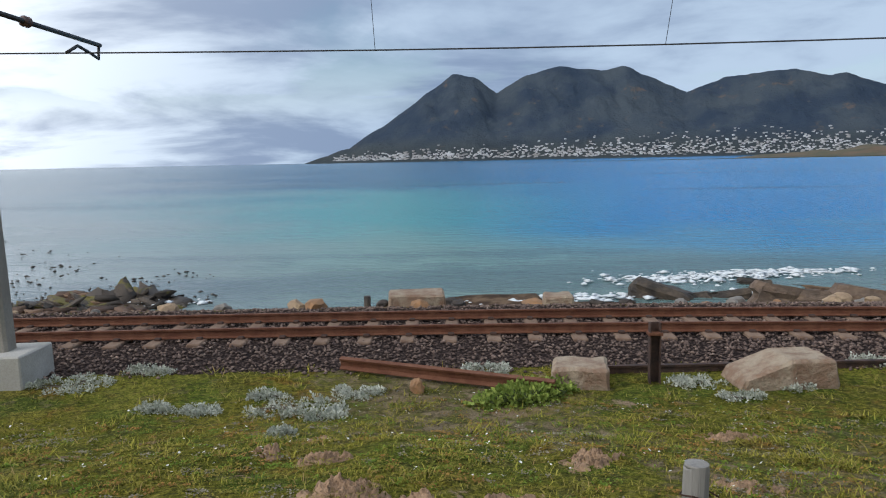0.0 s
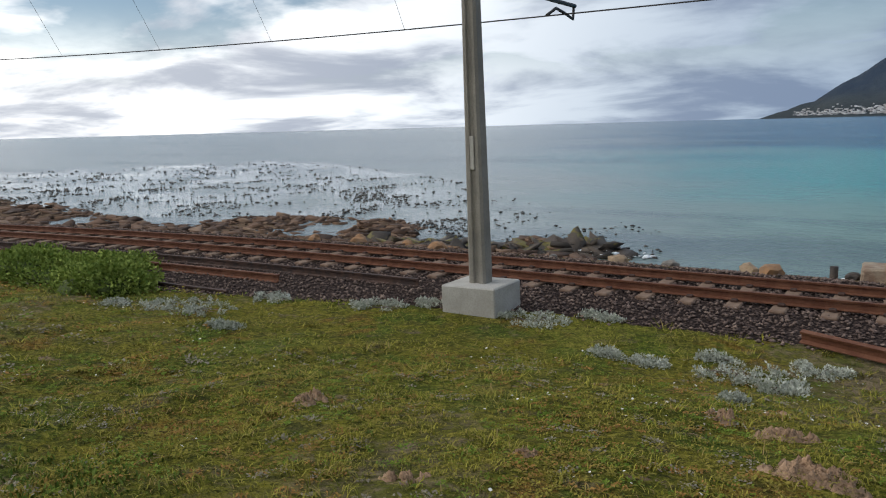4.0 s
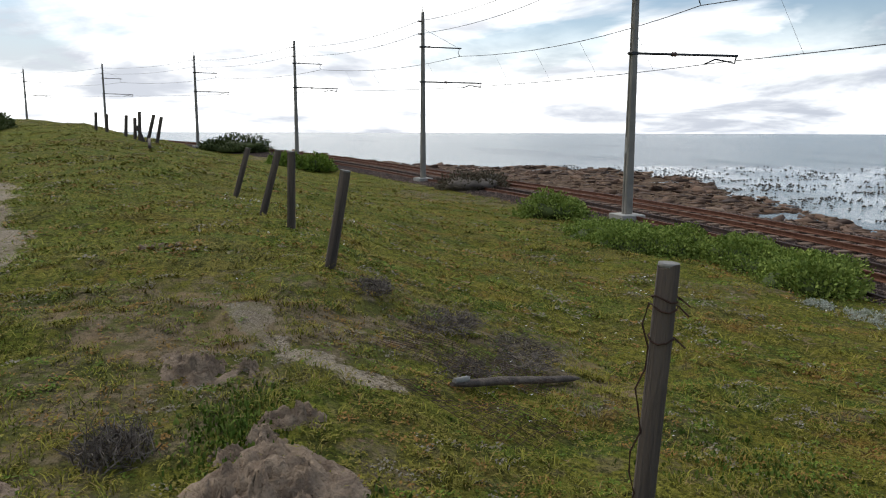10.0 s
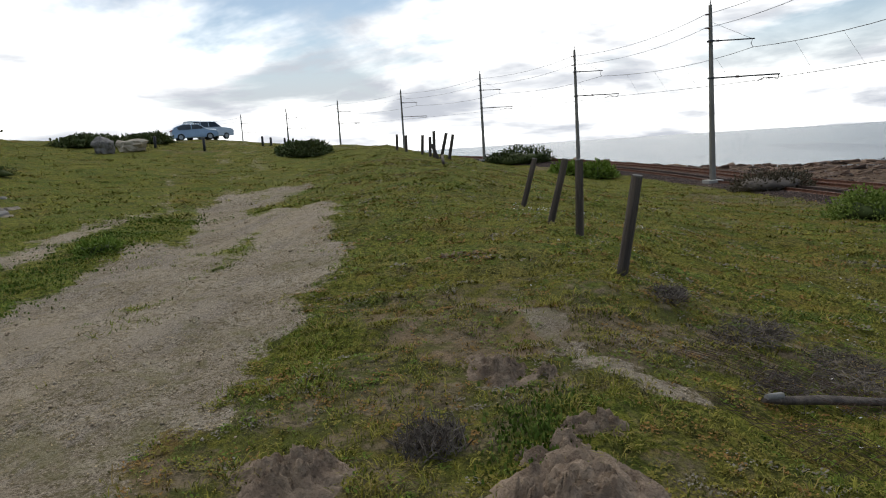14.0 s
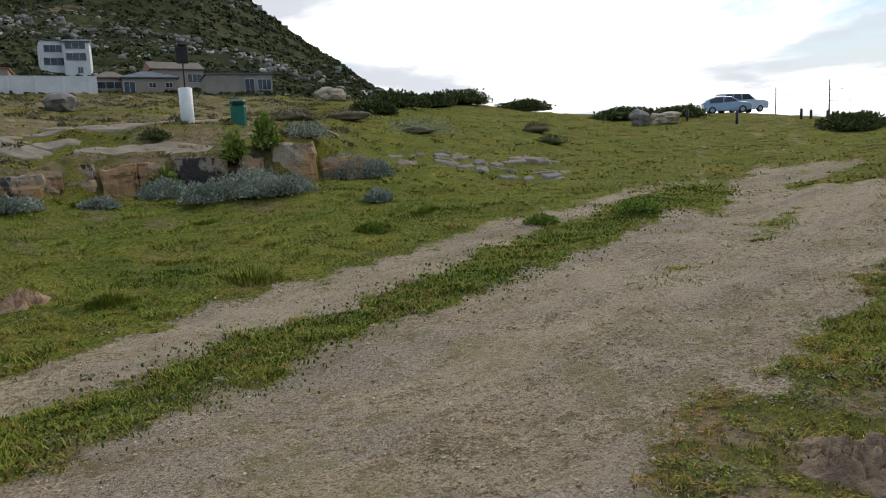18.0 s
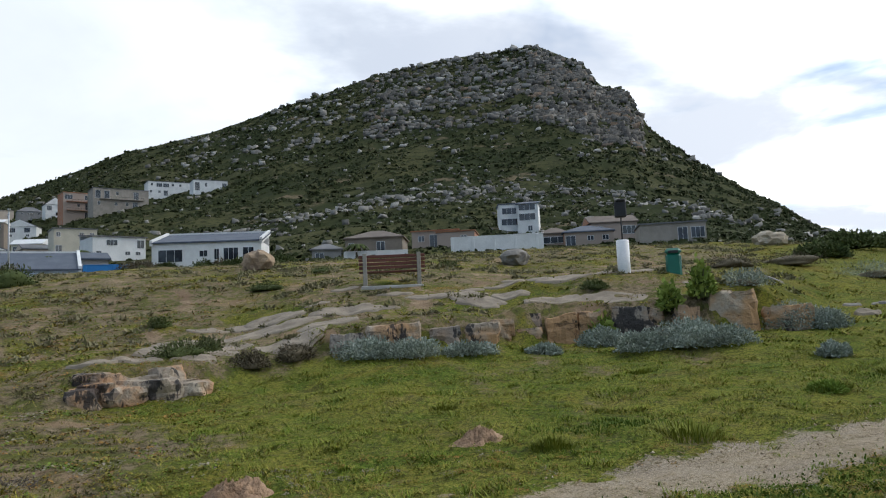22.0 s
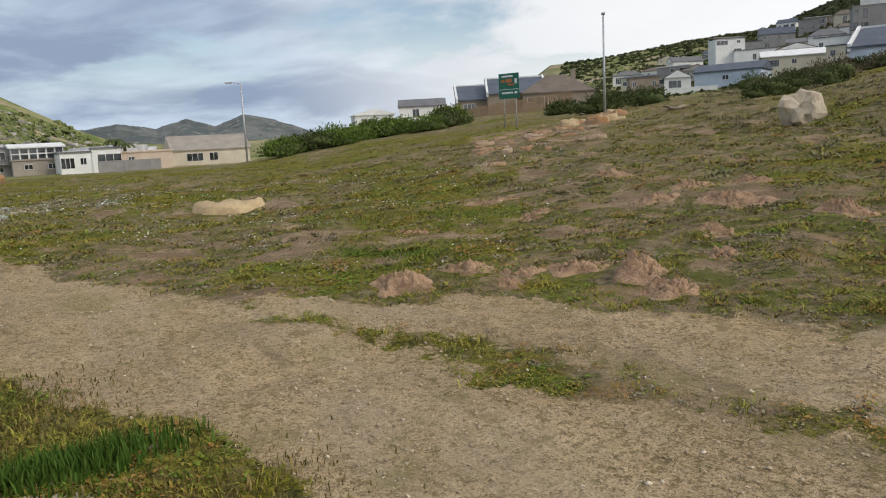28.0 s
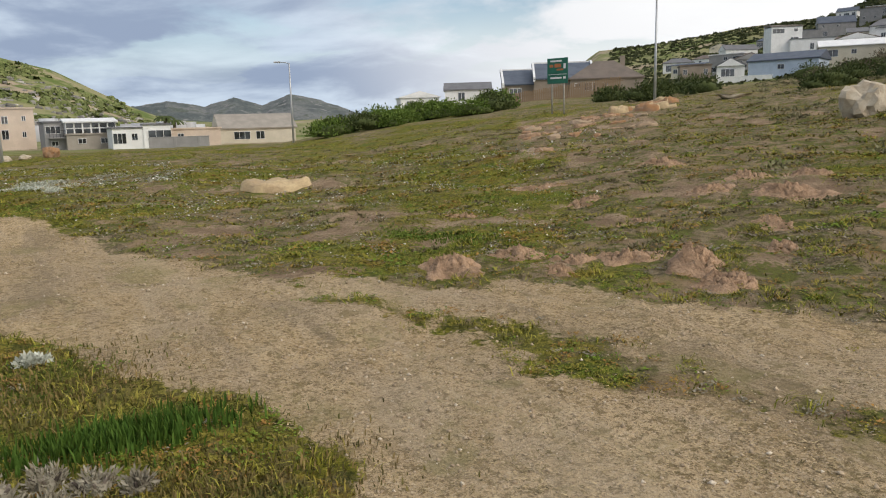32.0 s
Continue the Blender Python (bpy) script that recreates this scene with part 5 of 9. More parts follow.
for k, (tu, up, w) in enumerate(TOWN):
    fa = 240 + (k * 61 % 140)
    house(tu, fa, 1.65 + fa * math.tan(radians(up)) - 0.6, w * fa / 230, (3.2 + 1.1 * (k % 3)) * fa / 230, ("wall_white", "wall_cream", "wall_white", "wall_brown", "wall_white", "wall_grey")[k % 6], ("front", "gable", "flat", "hip", "mono")[k % 5], ("roof_grey", "roof_slate", "roof_brown", "frame_white")[k * 3 % 4],
          "small village house among gardens on the hillside", 1 + (k % 3 == 2), 2 + k % 2, 8, (k * 53 % 50) - 25, sink=10)

# the brown house behind the wooden fence
house(236.2, 130, 5.0, 7.0, 4.2, "wall_brown", "mono", "roof_slate", "brown house wing with a sloping slate roof", 1, 2, 8, 4, rise=1.8, parapet=True)
house(233.2, 128, 5.4, 10.0, 4.6, "wall_brown", "mono", "roof_slate", "brown house with sloping dark solar roof", 1, 4, 8, 4, rise=1.9, parapet=True)
house(230.2, 126, 5.4, 11.5, 5.4, "wall_brown", "hip", "roof_brown", "brown house with a pyramid roof and veranda", 1, 5, 10, 4, rise=3.0, chimney=True)
house(240.4, 150, 5.6, 9.0, 3.6, "wall_white", "gable", "roof_grey", "white house with a grey roof", 1, 4, 8, 0, rise=1.5)
house(244.0, 160, 4.2, 8.2, 3.8, "wall_white", "front", "frame_white", "white gabled house beside dense green bushes", 1, 2, 8, 8, rise=1.2)

# houses on the flat
house(276.4, 128, -1.0, 6.0, 3.6, "wall_white", "flat", "roof_grey", "low white house with small windows", 1, 2, 8, 4)
house(273.6, 135, -1.2, 7.0, 5.0, "wall_pink", "flat", "roof_grey", "pinkish unfinished house wing with dark openings", 2, 2, 9, 6, openings=((-0.2, 1.6, 2.7, 1.6), (0.25, 0.8, 2.9, 1.0), (-0.1, 2.2, 0.3, 1.6)))
house(271.7, 135, -1.2, 5.2, 6.6, "wall_pink", "flat", "wall_pink", "tall pink plaster house with small windows", 3, 2, 9, 6, openings=((-0.28, 0.9, 4.3, 1.2), (0.22, 0.6, 4.7, 0.8), (-0.3, 1.0, 1.9, 1.5), (0.2, 0.6, 2.2, 0.9)))
house(269.0, 122, -1.2, 4.6, 4.2, "wall_grey", "flat", "roof_grey", "grey house wing with balcony", 2, 2, 8, 6, balcony=True)
house(267.2, 120, -1.0, 6.6, 2.2, "wall_stone", "flat", "wall_stone", "stone base storey under a glass sunroom", 1, 2, 8, 6)
house(264.9, 112, -0.9, 4.0, 2.8, "wall_white", "flat", "roof_grey", "small white flat-roofed house", 1, 2, 8, 6)
house(263.0, 112, -0.9, 3.6, 3.2, "wall_white", "flat", "roof_grey", "white cube house with blue door", 1, 1, 8, 2)
house(260.4, 120, -0.6, 7.2, 2.2, "wall_pink", "flat", "wall_pink", "low pink garden building with flat roof", 1, 2, 5, 2, openings=((-0.3, 0.9, 0.2, 1.4),))
house(256.0, 128, -0.7, 12.2, 4.4, "wall_cream", "gable", "roof_tan", "beige gabled house with a long tiled roof", 1, 5, 9, 10, rise=2.3, openings=((-0.22, 2.6, 0.4, 1.3), (0.02, 1.4, 0.4, 1.3)))


def sunroom():
    """Glass-walled upper room with a pale arched roof."""
    x, y = polar(267.2, 120)
    ob = thing("sunroom", "white-framed glass sunroom on a stone house", "sunroom", Matrix.Translation((x, y, 1.0)) @ Matrix.Rotation(radians(273), 4, "Z") @ Matrix.Translation((0, 4, 0)))
    part("wall", boxed(-3.3, -3.7, 0.2, 3.3, 4, 2.0), "frame_white", ob)
    for r in range(2):
        for c in range(6):
            window(ob, -2.75 + c * 1.1, -3.7, 0.35 + r * 0.8, 1.0, 0.75, "frame_white", 0)
    part("roof", gable_roof(6.8, 8, 2.1, 0.5, 0.2), "frame_white", ob)


sunroom()


def garden_wall(turn0, turn1, far, z, h, mat, label, thick=0.25, cap=True):
    (x0, y0), (x1, y1) = polar(turn0, far), polar(turn1, far)
    L = math.hypot(x1 - x0, y1 - y0)
    ob = thing("garden_wall", label, "wall", Matrix.Translation((x0, y0, z)) @ Matrix.Rotation(math.atan2(y1 - y0, x1 - x0), 4, "Z"))
    part("panel", boxed(0, -thick / 2, -4, L, thick / 2, h), mat, ob)
    if cap:
        part("coping", boxed(-0.05, -thick / 2 - 0.05, h, L + 0.05, thick / 2 + 0.05, h + 0.1, 0.02), mat, ob)
    for i in range(int(L / 3) + 1):
        part("pier", boxed(i * 3 - 0.18, -thick / 2 - 0.06, -4, i * 3 + 0.18, thick / 2 + 0.06, h + 0.02, 0.02), mat, ob)


garden_wall(174.6, 167.6, 106, 10.6, 2.3, "wall_white", "long white plastered garden wall")
garden_wall(209.7, 202.8, 90, 7.1, 0.9, "wall_blue", "low pale-blue garden wall below the slate building")
garden_wall(201.0, 197.6, 92, 7.7, 1.5, "pool_blue", "bright blue painted pool wall")
garden_wall(263.5, 259.5, 104, -0.9, 1.5, "wall_grey", "grey boundary wall beside the houses")
garden_wall(182.8, 178.0, 100, 9.6, 1.3, "wall_white", "curved white garden wall")
garden_wall(222.5, 219.0, 120, 5.6, 1.4, "wall_white", "white garden wall beside a cottage")


def wooden_fence():
    (x0, y0), (x1, y1) = polar(239.9, 88), polar(229.0, 88)
    L = math.hypot(x1 - x0, y1 - y0)
    ob = thing("wooden_fence", "weathered brown wooden paling fence on the slope", "fence", Matrix.Translation((x0, y0, 2.3)) @ Matrix.Rotation(math.atan2(y1 - y0, x1 - x0), 4, "Z"))
    pale = bpy.data.meshes.new("pale")
    bm = boxed(-0.09, -0.02, -1.2, 0.09, 0.02, 1.75)
    bm.to_mesh(pale), bm.free()
    pale.materials.append(MATS["fence_wood"])
    rng = random.Random(3)
    for i in range(int(L / 0.24)):
        p = new("pale", pale)
        p.parent = ob
        p.matrix_basis = Matrix.Translation((i * 0.24, rng.uniform(-0.02, 0.02), 2.1 * i * 0.24 / L + rng.uniform(-0.08, 0.08)))
    for dz in (0.4, 1.3):
        bm = boxed(0, 0.03, dz - 0.05, L, 0.09, dz + 0.05)
        for v in bm.verts:
            v.co.z += 2.1 * v.co.x / L
        part("rail", bm, "fence_wood", ob)


simple("fence_wood", (0.25, 0.17, 0.10), (0.18, 0.12, 0.075), 1.5, 0.85, 0, 0.3, 30, stretch=(1, 1, 0.15))
wooden_fence()

# ---- plant and stone makers ----
def leaf_material(name, dark, light, tip=None, rough=0.7):
    n = Net(name)
    c = n.mix(n.island(), dark, light)
    c = n.mix(n.ramp(n.noise(1.8, 3, 0.6, n.pos()), 0.4, 0.65, 0, 0.5), c, tip or tuple(v * 0.6 for v in dark))
    n.done(c, rough, 0, None, 0.06)
    n.bsdf.inputs["Subsurface Weight"].default_value = 0.0
    return n.mat


leaf_material("leaf_green", (0.12, 0.185, 0.025), (0.29, 0.37, 0.075), (0.11, 0.15, 0.028))
leaf_material("bush_leaf", (0.105, 0.165, 0.030), (0.36, 0.42, 0.100), (0.15, 0.20, 0.045))
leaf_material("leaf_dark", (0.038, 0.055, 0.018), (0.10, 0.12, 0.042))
leaf_material("leaf_silver", (0.33, 0.35, 0.29), (0.62, 0.63, 0.55), (0.22, 0.24, 0.17))
leaf_material("leaf_bluegrey", (0.20, 0.235, 0.185), (0.42, 0.455, 0.39), (0.15, 0.17, 0.125))
leaf_material("leaf_brown", (0.085, 0.070, 0.046), (0.19, 0.16, 0.105))
leaf_material("twig_dead", (0.075, 0.060, 0.050), (0.27, 0.225, 0.185))
simple("sand_stone", (0.40, 0.29, 0.18), (0.24, 0.17, 0.115), 2.2, 0.92, 0, 0.6, 25, 0.03)
simple("pale_stone", (0.50, 0.43, 0.33), (0.36, 0.29, 0.20), 2.0, 0.92, 0, 0.6, 25, 0.03)
simple("grey_stone", (0.24, 0.22, 0.195), (0.145, 0.13, 0.115), 1.5, 0.92, 0, 0.6, 20, 0.03)
simple("orange_stone", (0.36, 0.19, 0.085), (0.25, 0.16, 0.10), 2.4, 0.92, 0, 0.6, 25, 0.03)
simple("wet_rock", (0.085, 0.058, 0.040), (0.175, 0.118, 0.078), 1.6, 0.7, 0, 0.9, 9, 0.06)
simple("dark_stone", (0.030, 0.024, 0.020), (0.095, 0.068, 0.045), 1.6, 0.7, 0, 0.9, 9, 0.06)
simple("weathered_wood", (0.150, 0.115, 0.088), (0.060, 0.046, 0.040), 9.0, 0.9, 0, 1.0, 60, 0.02, stretch=(1, 1, 0.08))
simple("grey_wood", (0.30, 0.285, 0.26), (0.17, 0.155, 0.14), 3.0, 0.9, 0, 0.6, 60, 0.012, stretch=(1, 1, 0.08))
simple("old_concrete", (0.40, 0.32, 0.23), (0.24, 0.145, 0.095), 3.5, 0.95, 0, 0.9, 22, 0.04)
simple("mound_soil", (0.44, 0.285, 0.175), (0.24, 0.150, 0.090), 5, 1.0, 0, 1.0, 40, 0.03)
simple("mound_grey", (0.32, 0.235, 0.16), (0.18, 0.125, 0.085), 7, 1.0, 0, 1.0, 40, 0.03)


def leaves(size, count, leaf, seed, lift=0.1, narrow=0.45, hollow=0.35):
    """Leaf blades spread through an uneven dome of the given width, depth and height."""
    rng = np.random.default_rng(seed)
    d = rng.normal(size=(count, 3))
    d /= np.linalg.norm(d, axis=1)[:, None]
    d[:, 2] = np.abs(d[:, 2])
    rad = hollow + (1 - hollow) * rng.random(count) ** 0.5
    bump = 1 + 0.16 * np.sin(d[:, 0] * 5.1 + seed) * np.sin(d[:, 1] * 4.3 + seed * 2) + 0.14 * np.sin(d[:, 0] * 11 + d[:, 2] * 9 + seed) * np.sin(d[:, 1] * 10.0 + seed)
    c = d * (rad * bump)[:, None] * (size[0] / 2, size[1] / 2, size[2])
    c[:, 2] += lift * size[2] * 0.3
    axis = d + rng.normal(scale=0.7, size=(count, 3)) + (0, 0, 0.35)
    axis /= np.linalg.norm(axis, axis=1)[:, None]
    side = np.cross(axis, rng.normal(size=(count, 3)))
    side /= np.linalg.norm(side, axis=1)[:, None] + 1e-9
    L = leaf * (0.6 + 0.8 * rng.random(count))[:, None]
    a, b, e, f = c - side * L * narrow * 0.2, c + axis * L * 0.5 + side * L * narrow * 0.5, c + axis * L, c + axis * L * 0.5 - side * L * narrow * 0.5
    co = np.stack([a, b, e, f], 1).reshape(-1, 3)
    co[:, 2] = np.maximum(co[:, 2], -0.03)
    return co, np.arange(count * 4).reshape(-1, 4)


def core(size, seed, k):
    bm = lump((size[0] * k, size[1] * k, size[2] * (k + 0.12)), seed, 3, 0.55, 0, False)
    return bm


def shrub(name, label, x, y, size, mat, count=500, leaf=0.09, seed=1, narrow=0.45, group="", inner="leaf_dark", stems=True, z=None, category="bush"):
    ob = thing(name, label, category, Matrix.Translation((x, y, (ground_z(x, y) if z is None else z) - 0.03)) @ Matrix.Rotation(seed * 1.7, 4, "Z"), group)
    co, fa = leaves(size, int(count * 1.5), leaf * 1.1, seed, narrow=narrow)
    part_of("foliage", raw_mesh("foliage", co, fa), mat, ob)
    # solid filler; the leaf_dark default colours in the shade between the leaves
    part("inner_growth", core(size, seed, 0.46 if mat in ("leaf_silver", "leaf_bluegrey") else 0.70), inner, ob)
    if stems:
        bm = bmesh.new()
        rng = random.Random(seed)
        for k in range(5):
            a = rng.uniform(0, 6.28)
            tube(bm, [(0.03 * math.cos(a), 0.03 * math.sin(a), -0.05), (size[0] * 0.18 * math.cos(a), size[1] * 0.18 * math.sin(a), size[2] * 0.5), (size[0] * 0.34 * math.cos(a), size[1] * 0.34 * math.sin(a), size[2] * 0.85)], [0.02, 0.014, 0.006], 4)
        part("stems", bm, "twig_dead", ob)
    return ob


def twigs(name, label, x, y, size, count, seed, mat="twig_dead"):
    """A dead, tangled shrub of bare twigs."""
    ob = thing(name, label, "shrub", Matrix.Translation((x, y, ground_z(x, y) - 0.02)))
    rng = random.Random(seed)
    bm = bmesh.new()
    for k in range(int(count * 2.6)):
        a, r = rng.uniform(0, 6.28), 0.45 * math.sqrt(rng.random())
        edge = 1 - r * 1.4
        p = Vector((math.cos(a) * r * size[0], math.sin(a) * r * size[1], rng.uniform(-0.05, 0.5) * size[2] * edge))
        q = p + Vector((rng.gauss(0, 0.09) * size[0], rng.gauss(0, 0.09) * size[1], rng.uniform(-0.1, 0.45) * size[2]))
        m = (p + q) / 2 + Vector((rng.gauss(0, 0.03), rng.gauss(0, 0.03), rng.uniform(0, 0.05)))
        tube(bm, [p, m, q], [0.0042, 0.003, 0.0015], 3)
    part("brushwood", bm, mat, ob)
    return ob


def stone(name, label, x, y, size, mat, seed, flat=0.0, turn=None, sink=0.08, detail=3, rough=0.28, z=None, group=""):
    bm = lump(size, seed, detail, rough, flat)
    ob = part(name, bm, mat)
    ob.matrix_basis = Matrix.Translation((x, y, (ground_z(x, y) if z is None else z) - sink * size[2])) @ Matrix.Rotation(seed * 2.1 if turn is None else radians(turn), 4, "Z")
    return tagged(ob, label, "rock", group)


def rock_block(w, d, h, seed):
    """A jointed sandstone block: bedded courses that step in and out, worn corners, a nearly flat top."""
    bm = boxed(-w / 2, -d / 2, 0, w / 2, d / 2, h)
    bmesh.ops.subdivide_edges(bm, edges=bm.edges[:], cuts=6, use_grid_fill=True)
    off = Vector((seed * 3.3, seed * 1.9, seed))
    beds = max(2.0, h / 0.17)
    lean = 0.05 * math.sin(seed * 2.7)
    for v in bm.verts:
        a, b, c = v.co.x / w * 2, v.co.y / d * 2, v.co.z / h
        # corners worn back
        k = 1 - 0.13 * max(0.0, abs(a * b) - 0.45) - 0.10 * max(0.0, c - 0.8) * 5 * max(0.0, max(abs(a), abs(b)) - 0.75) * 4
        bed = noise.cell(Vector((seed * 1.7, 0.3, c * beds))) - 0.5
        joint = noise.cell(Vector((a * 1.3 + seed, b * 1.1, c * 1.4 + seed))) - 0.5
        n = noise.fractal(v.co * 4.5 + off, 0.8, 2.1, 3)
        out = k * (1 + 0.035 * bed * (0.2 if c > 0.98 else 1.0)) + 0.10 * joint + 0.06 * n
        v.co = Vector((v.co.x * out + lean * c * h, v.co.y * out, v.co.z * (1 + 0.05 * joint) + 0.03 * h * n * c + 0.05 * h * c * a * math.sin(seed)))
    for f in bm.faces:
        f.smooth = False
    return bm


def bedrock(w, d, thick, x, y, turn, seed):
    """Rock breaking flush through the turf: an angular sheet that follows the ground, with a cracked, nearly flat top."""
    n, m = 9, 26
    rng = random.Random(seed)
    corners = sorted(rng.uniform(0, 6.28) for k in range(7))
    ca, sa = math.cos(turn), math.sin(turn)
    co = []
    for i in range(n):
        for j in range(m):
            a = j / m * 2 * math.pi
            near = min(abs((a - c + math.pi) % (2 * math.pi) - math.pi) for c in corners)
            edge = 1.05 - 0.28 * min(near, 0.6)
            r = (i / (n - 1)) ** 0.7 * edge
            u, v = math.cos(a) * r * w / 2, math.sin(a) * r * d / 2
            px, py = u * ca - v * sa, u * sa + v * ca
            q = Vector((px * 2.2 + x, py * 2.2 + y, seed * 0.37))
            step = 0.35 * (noise.cell(q * 1.3) - 0.5) + 0.3 * noise.fractal(q * 2.5, 0.8, 2.1, 2)
            up = thick * (1 + step) * min(1.0, (1.0 - i / (n - 1)) * 6) - 0.06 * (i == n - 1)
            co.append((px, py, up))
    co = np.array(co)
    co[:, 2] += height(co[:, 0] + x, co[:, 1] + y) - ground_z(x, y)
    return raw_mesh("stone", co, [(i * m + j, i * m + (j + 1) % m, (i + 1) * m + (j + 1) % m, (i + 1) * m + j) for i in range(n - 1) for j in range(m)])


def mound(x, y, w, h, seed, mat="mound_soil"):
    """Loose earth thrown up by a burrowing animal: a crumbly heap."""
    n, m = 28, 52
    co = []
    for i in range(n):
        for j in range(m):
            a, r = j / m * 2 * math.pi, (i / (n - 1)) ** 0.85
            edge = 1 + 0.22 * math.sin(2 * a + seed) + 0.12 * math.sin(5 * a + seed * 2)
            px, py = math.cos(a) * r * w * 0.66 * edge, math.sin(a) * r * w * 0.66 * edge
            v = Vector((px + x, py + y, seed * 0.7))
            k = 1 - r * r
            up = k ** 0.9 * h * 0.66 * (0.85 + 0.45 * noise.fractal(v * 4.2, 0.8, 2.1, 2))
            up += min(1, 2.2 * (1 - r)) * (0.034 * noise.fractal(v * 13, 0.5, 2.2, 3) + 0.046 * (noise.cell(v * 17) - 0.5) * k + 0.026 * (noise.cell(v * 33) - 0.5))
            co.append((px, py, up - 0.03 * r))
    fa = [(i * m + j, i * m + (j + 1) % m, (i + 1) * m + (j + 1) % m, (i + 1) * m + j) for i in range(n - 1) for j in range(m)]
    co = np.array(co)
    co[:, 2] += height(co[:, 0] + x, co[:, 1] + y) - ground_z(x, y)
    ob = part_of("soil_mound", raw_mesh("soil_mound", co, fa), mat)
    ob.matrix_basis = Matrix.Translation((x, y, ground_z(x, y)))
    return tagged(ob, "crumbly heap of bare reddish soil" if mat == "mound_soil" else "crumbly heap of grey-brown sandy soil", "soil mound", "soil mounds in the grass")


# ---- beside the railway ----
def loose_rail(name, label, a, b, z, mat, lean=0):
    """A length of old rail from a to b (x, y)."""
    d = Vector((b[0] - a[0], b[1] - a[1], 0))
    ang = math.atan2(d.y, d.x)
    n = 6
    zs = z if isinstance(z, tuple) else (z, z)
    ms = [Matrix.Translation((a[0] + d.x * i / (n - 1), a[1] + d.y * i / (n - 1), zs[0] + (zs[1] - zs[0]) * i / (n - 1))) @ Matrix.Rotation(ang, 4, "Z") @ Matrix.Rotation(radians(lean), 4, "X") for i in range(n)]
    ob = part(name, sweep(bmesh.new(), rail_section(), ms), mat)
    return tagged(ob, label, "rail")


loose_rail("loose_rail", "rusty length of old rail lying on the ballast", (-1.41, 10.25), (1.34, 9.05), (-1.06, -1.08), "rusty_rail", 15)
loose_rail("old_rail", "black disused rail lying behind concrete blocks", (1.9, 9.9), (9.5, 9.95), (-1.16, -1.16), "old_rail")


def siding_rail(off, x0, x1, label, mat, dz=0.0):
    ob = part("disused_rail", sweep(bmesh.new(), rail_section(), [track_pose(x, off, RAIL_Z - 0.2 + dz + rise(x)) for x in stations(x0, x1, 40)]), mat)
    return tagged(ob, label, "rail", "disused siding rails")


siding_rail(-1.75, -7.7, -60, "disused dark rail of an old siding, ending short", "old_rail")
siding_rail(-2.45, -10.4, -60, "disused rusty rail of an old siding, ending short", "rusty_rail", -0.02)
siding_rail(-3.55, -10.6, -18, "dark old rail half buried at the grass edge", "old_rail", -0.12)


def concrete_block(x, y, size, turn, label, shear=0.0, mat="old_concrete", z=None, seed=1, slope=0.0):
    bm = boxed(-size[0] / 2, -size[1] / 2, -0.25, size[0] / 2, size[1] / 2, size[2], 0.04)
    bmesh.ops.subdivide_edges(bm, edges=bm.edges[:], cuts=3, use_grid_fill=True)
    for v in bm.verts:
        n = noise.fractal(v.co * 3.1 + Vector((seed * 5, 0, 0)), 0.8, 2, 3)
        v.co += Vector((n * 0.03, n * 0.03, n * 0.025))
        k = max(0.0, v.co.z / size[2])
        v.co.x *= 1 - shear * k
        if slope and v.co.x < 0:
            v.co.z -= slope * k * min(1.0, -v.co.x / size[0] * 2) * size[2]
    ob = part("concrete_block", bm, mat)
    ob.matrix_basis = Matrix.Translation((x, y, ground_z(x, y) if z is None else z)) @ Matrix.Rotation(radians(turn), 4, "Z")
    return tagged(ob, label, "concrete block")


concrete_block(1.73, 9.55, (0.72, 0.6, 0.27), -8, "broken square concrete block with a rusty pink top", 0.06, seed=1)
concrete_block(4.22, 9.45, (1.25, 0.7, 0.36), 2, "large weathered concrete lump with a sloping end", 0.12, seed=2, slope=0.7)
concrete_block(-0.55, 15.3, (1.25, 0.8, 0.62), 4, "yellowish concrete block on the sea side of the track", 0.1, seed=3, z=-1.55)
concrete_block(2.35, 15.4, (0.62, 0.6, 0.50), -4, "square yellowish concrete block on the shore", 0.05, seed=4, z=-1.55)
stone("brick_stone", "small orange stone in the silvery plants", -0.35, 9.3, (0.2, 0.18, 0.26), "orange_stone", 5)


def steel_post():
    x, y = 2.66, 9.5
    ob = thing("steel_post", "rusty steel channel post standing by the track", "post", Matrix.Translation((x, y, ground_z(x, y))))
    bm = sweep(bmesh.new(), [(-0.07, -0.05), (0.07, -0.05), (0.07, 0.05), (0.055, 0.05), (0.055, -0.035), (-0.055, -0.035), (-0.055, 0.05), (-0.07, 0.05)], [Matrix.Translation((0, 0, z)) @ Matrix.Rotation(radians(-90), 4, "Y") @ Matrix.Rotation(radians(90), 4, "X") for z in (-0.2, 0.3, 0.78)])
    part("channel", bm, "old_rail", ob)
    part("bracket", boxed(-0.09, -0.07, 0.62, 0.09, 0.07, 0.66, 0.005), "rusty_rail", ob)


steel_post()
tagged(part("bollard_stump", tube(bmesh.new(), [(-1.55, 15.2, -1.6), (-1.55, 15.2, -0.98)], 0.07, 8), "dark_stone"), "short dark iron stump on the sea side", "stump")

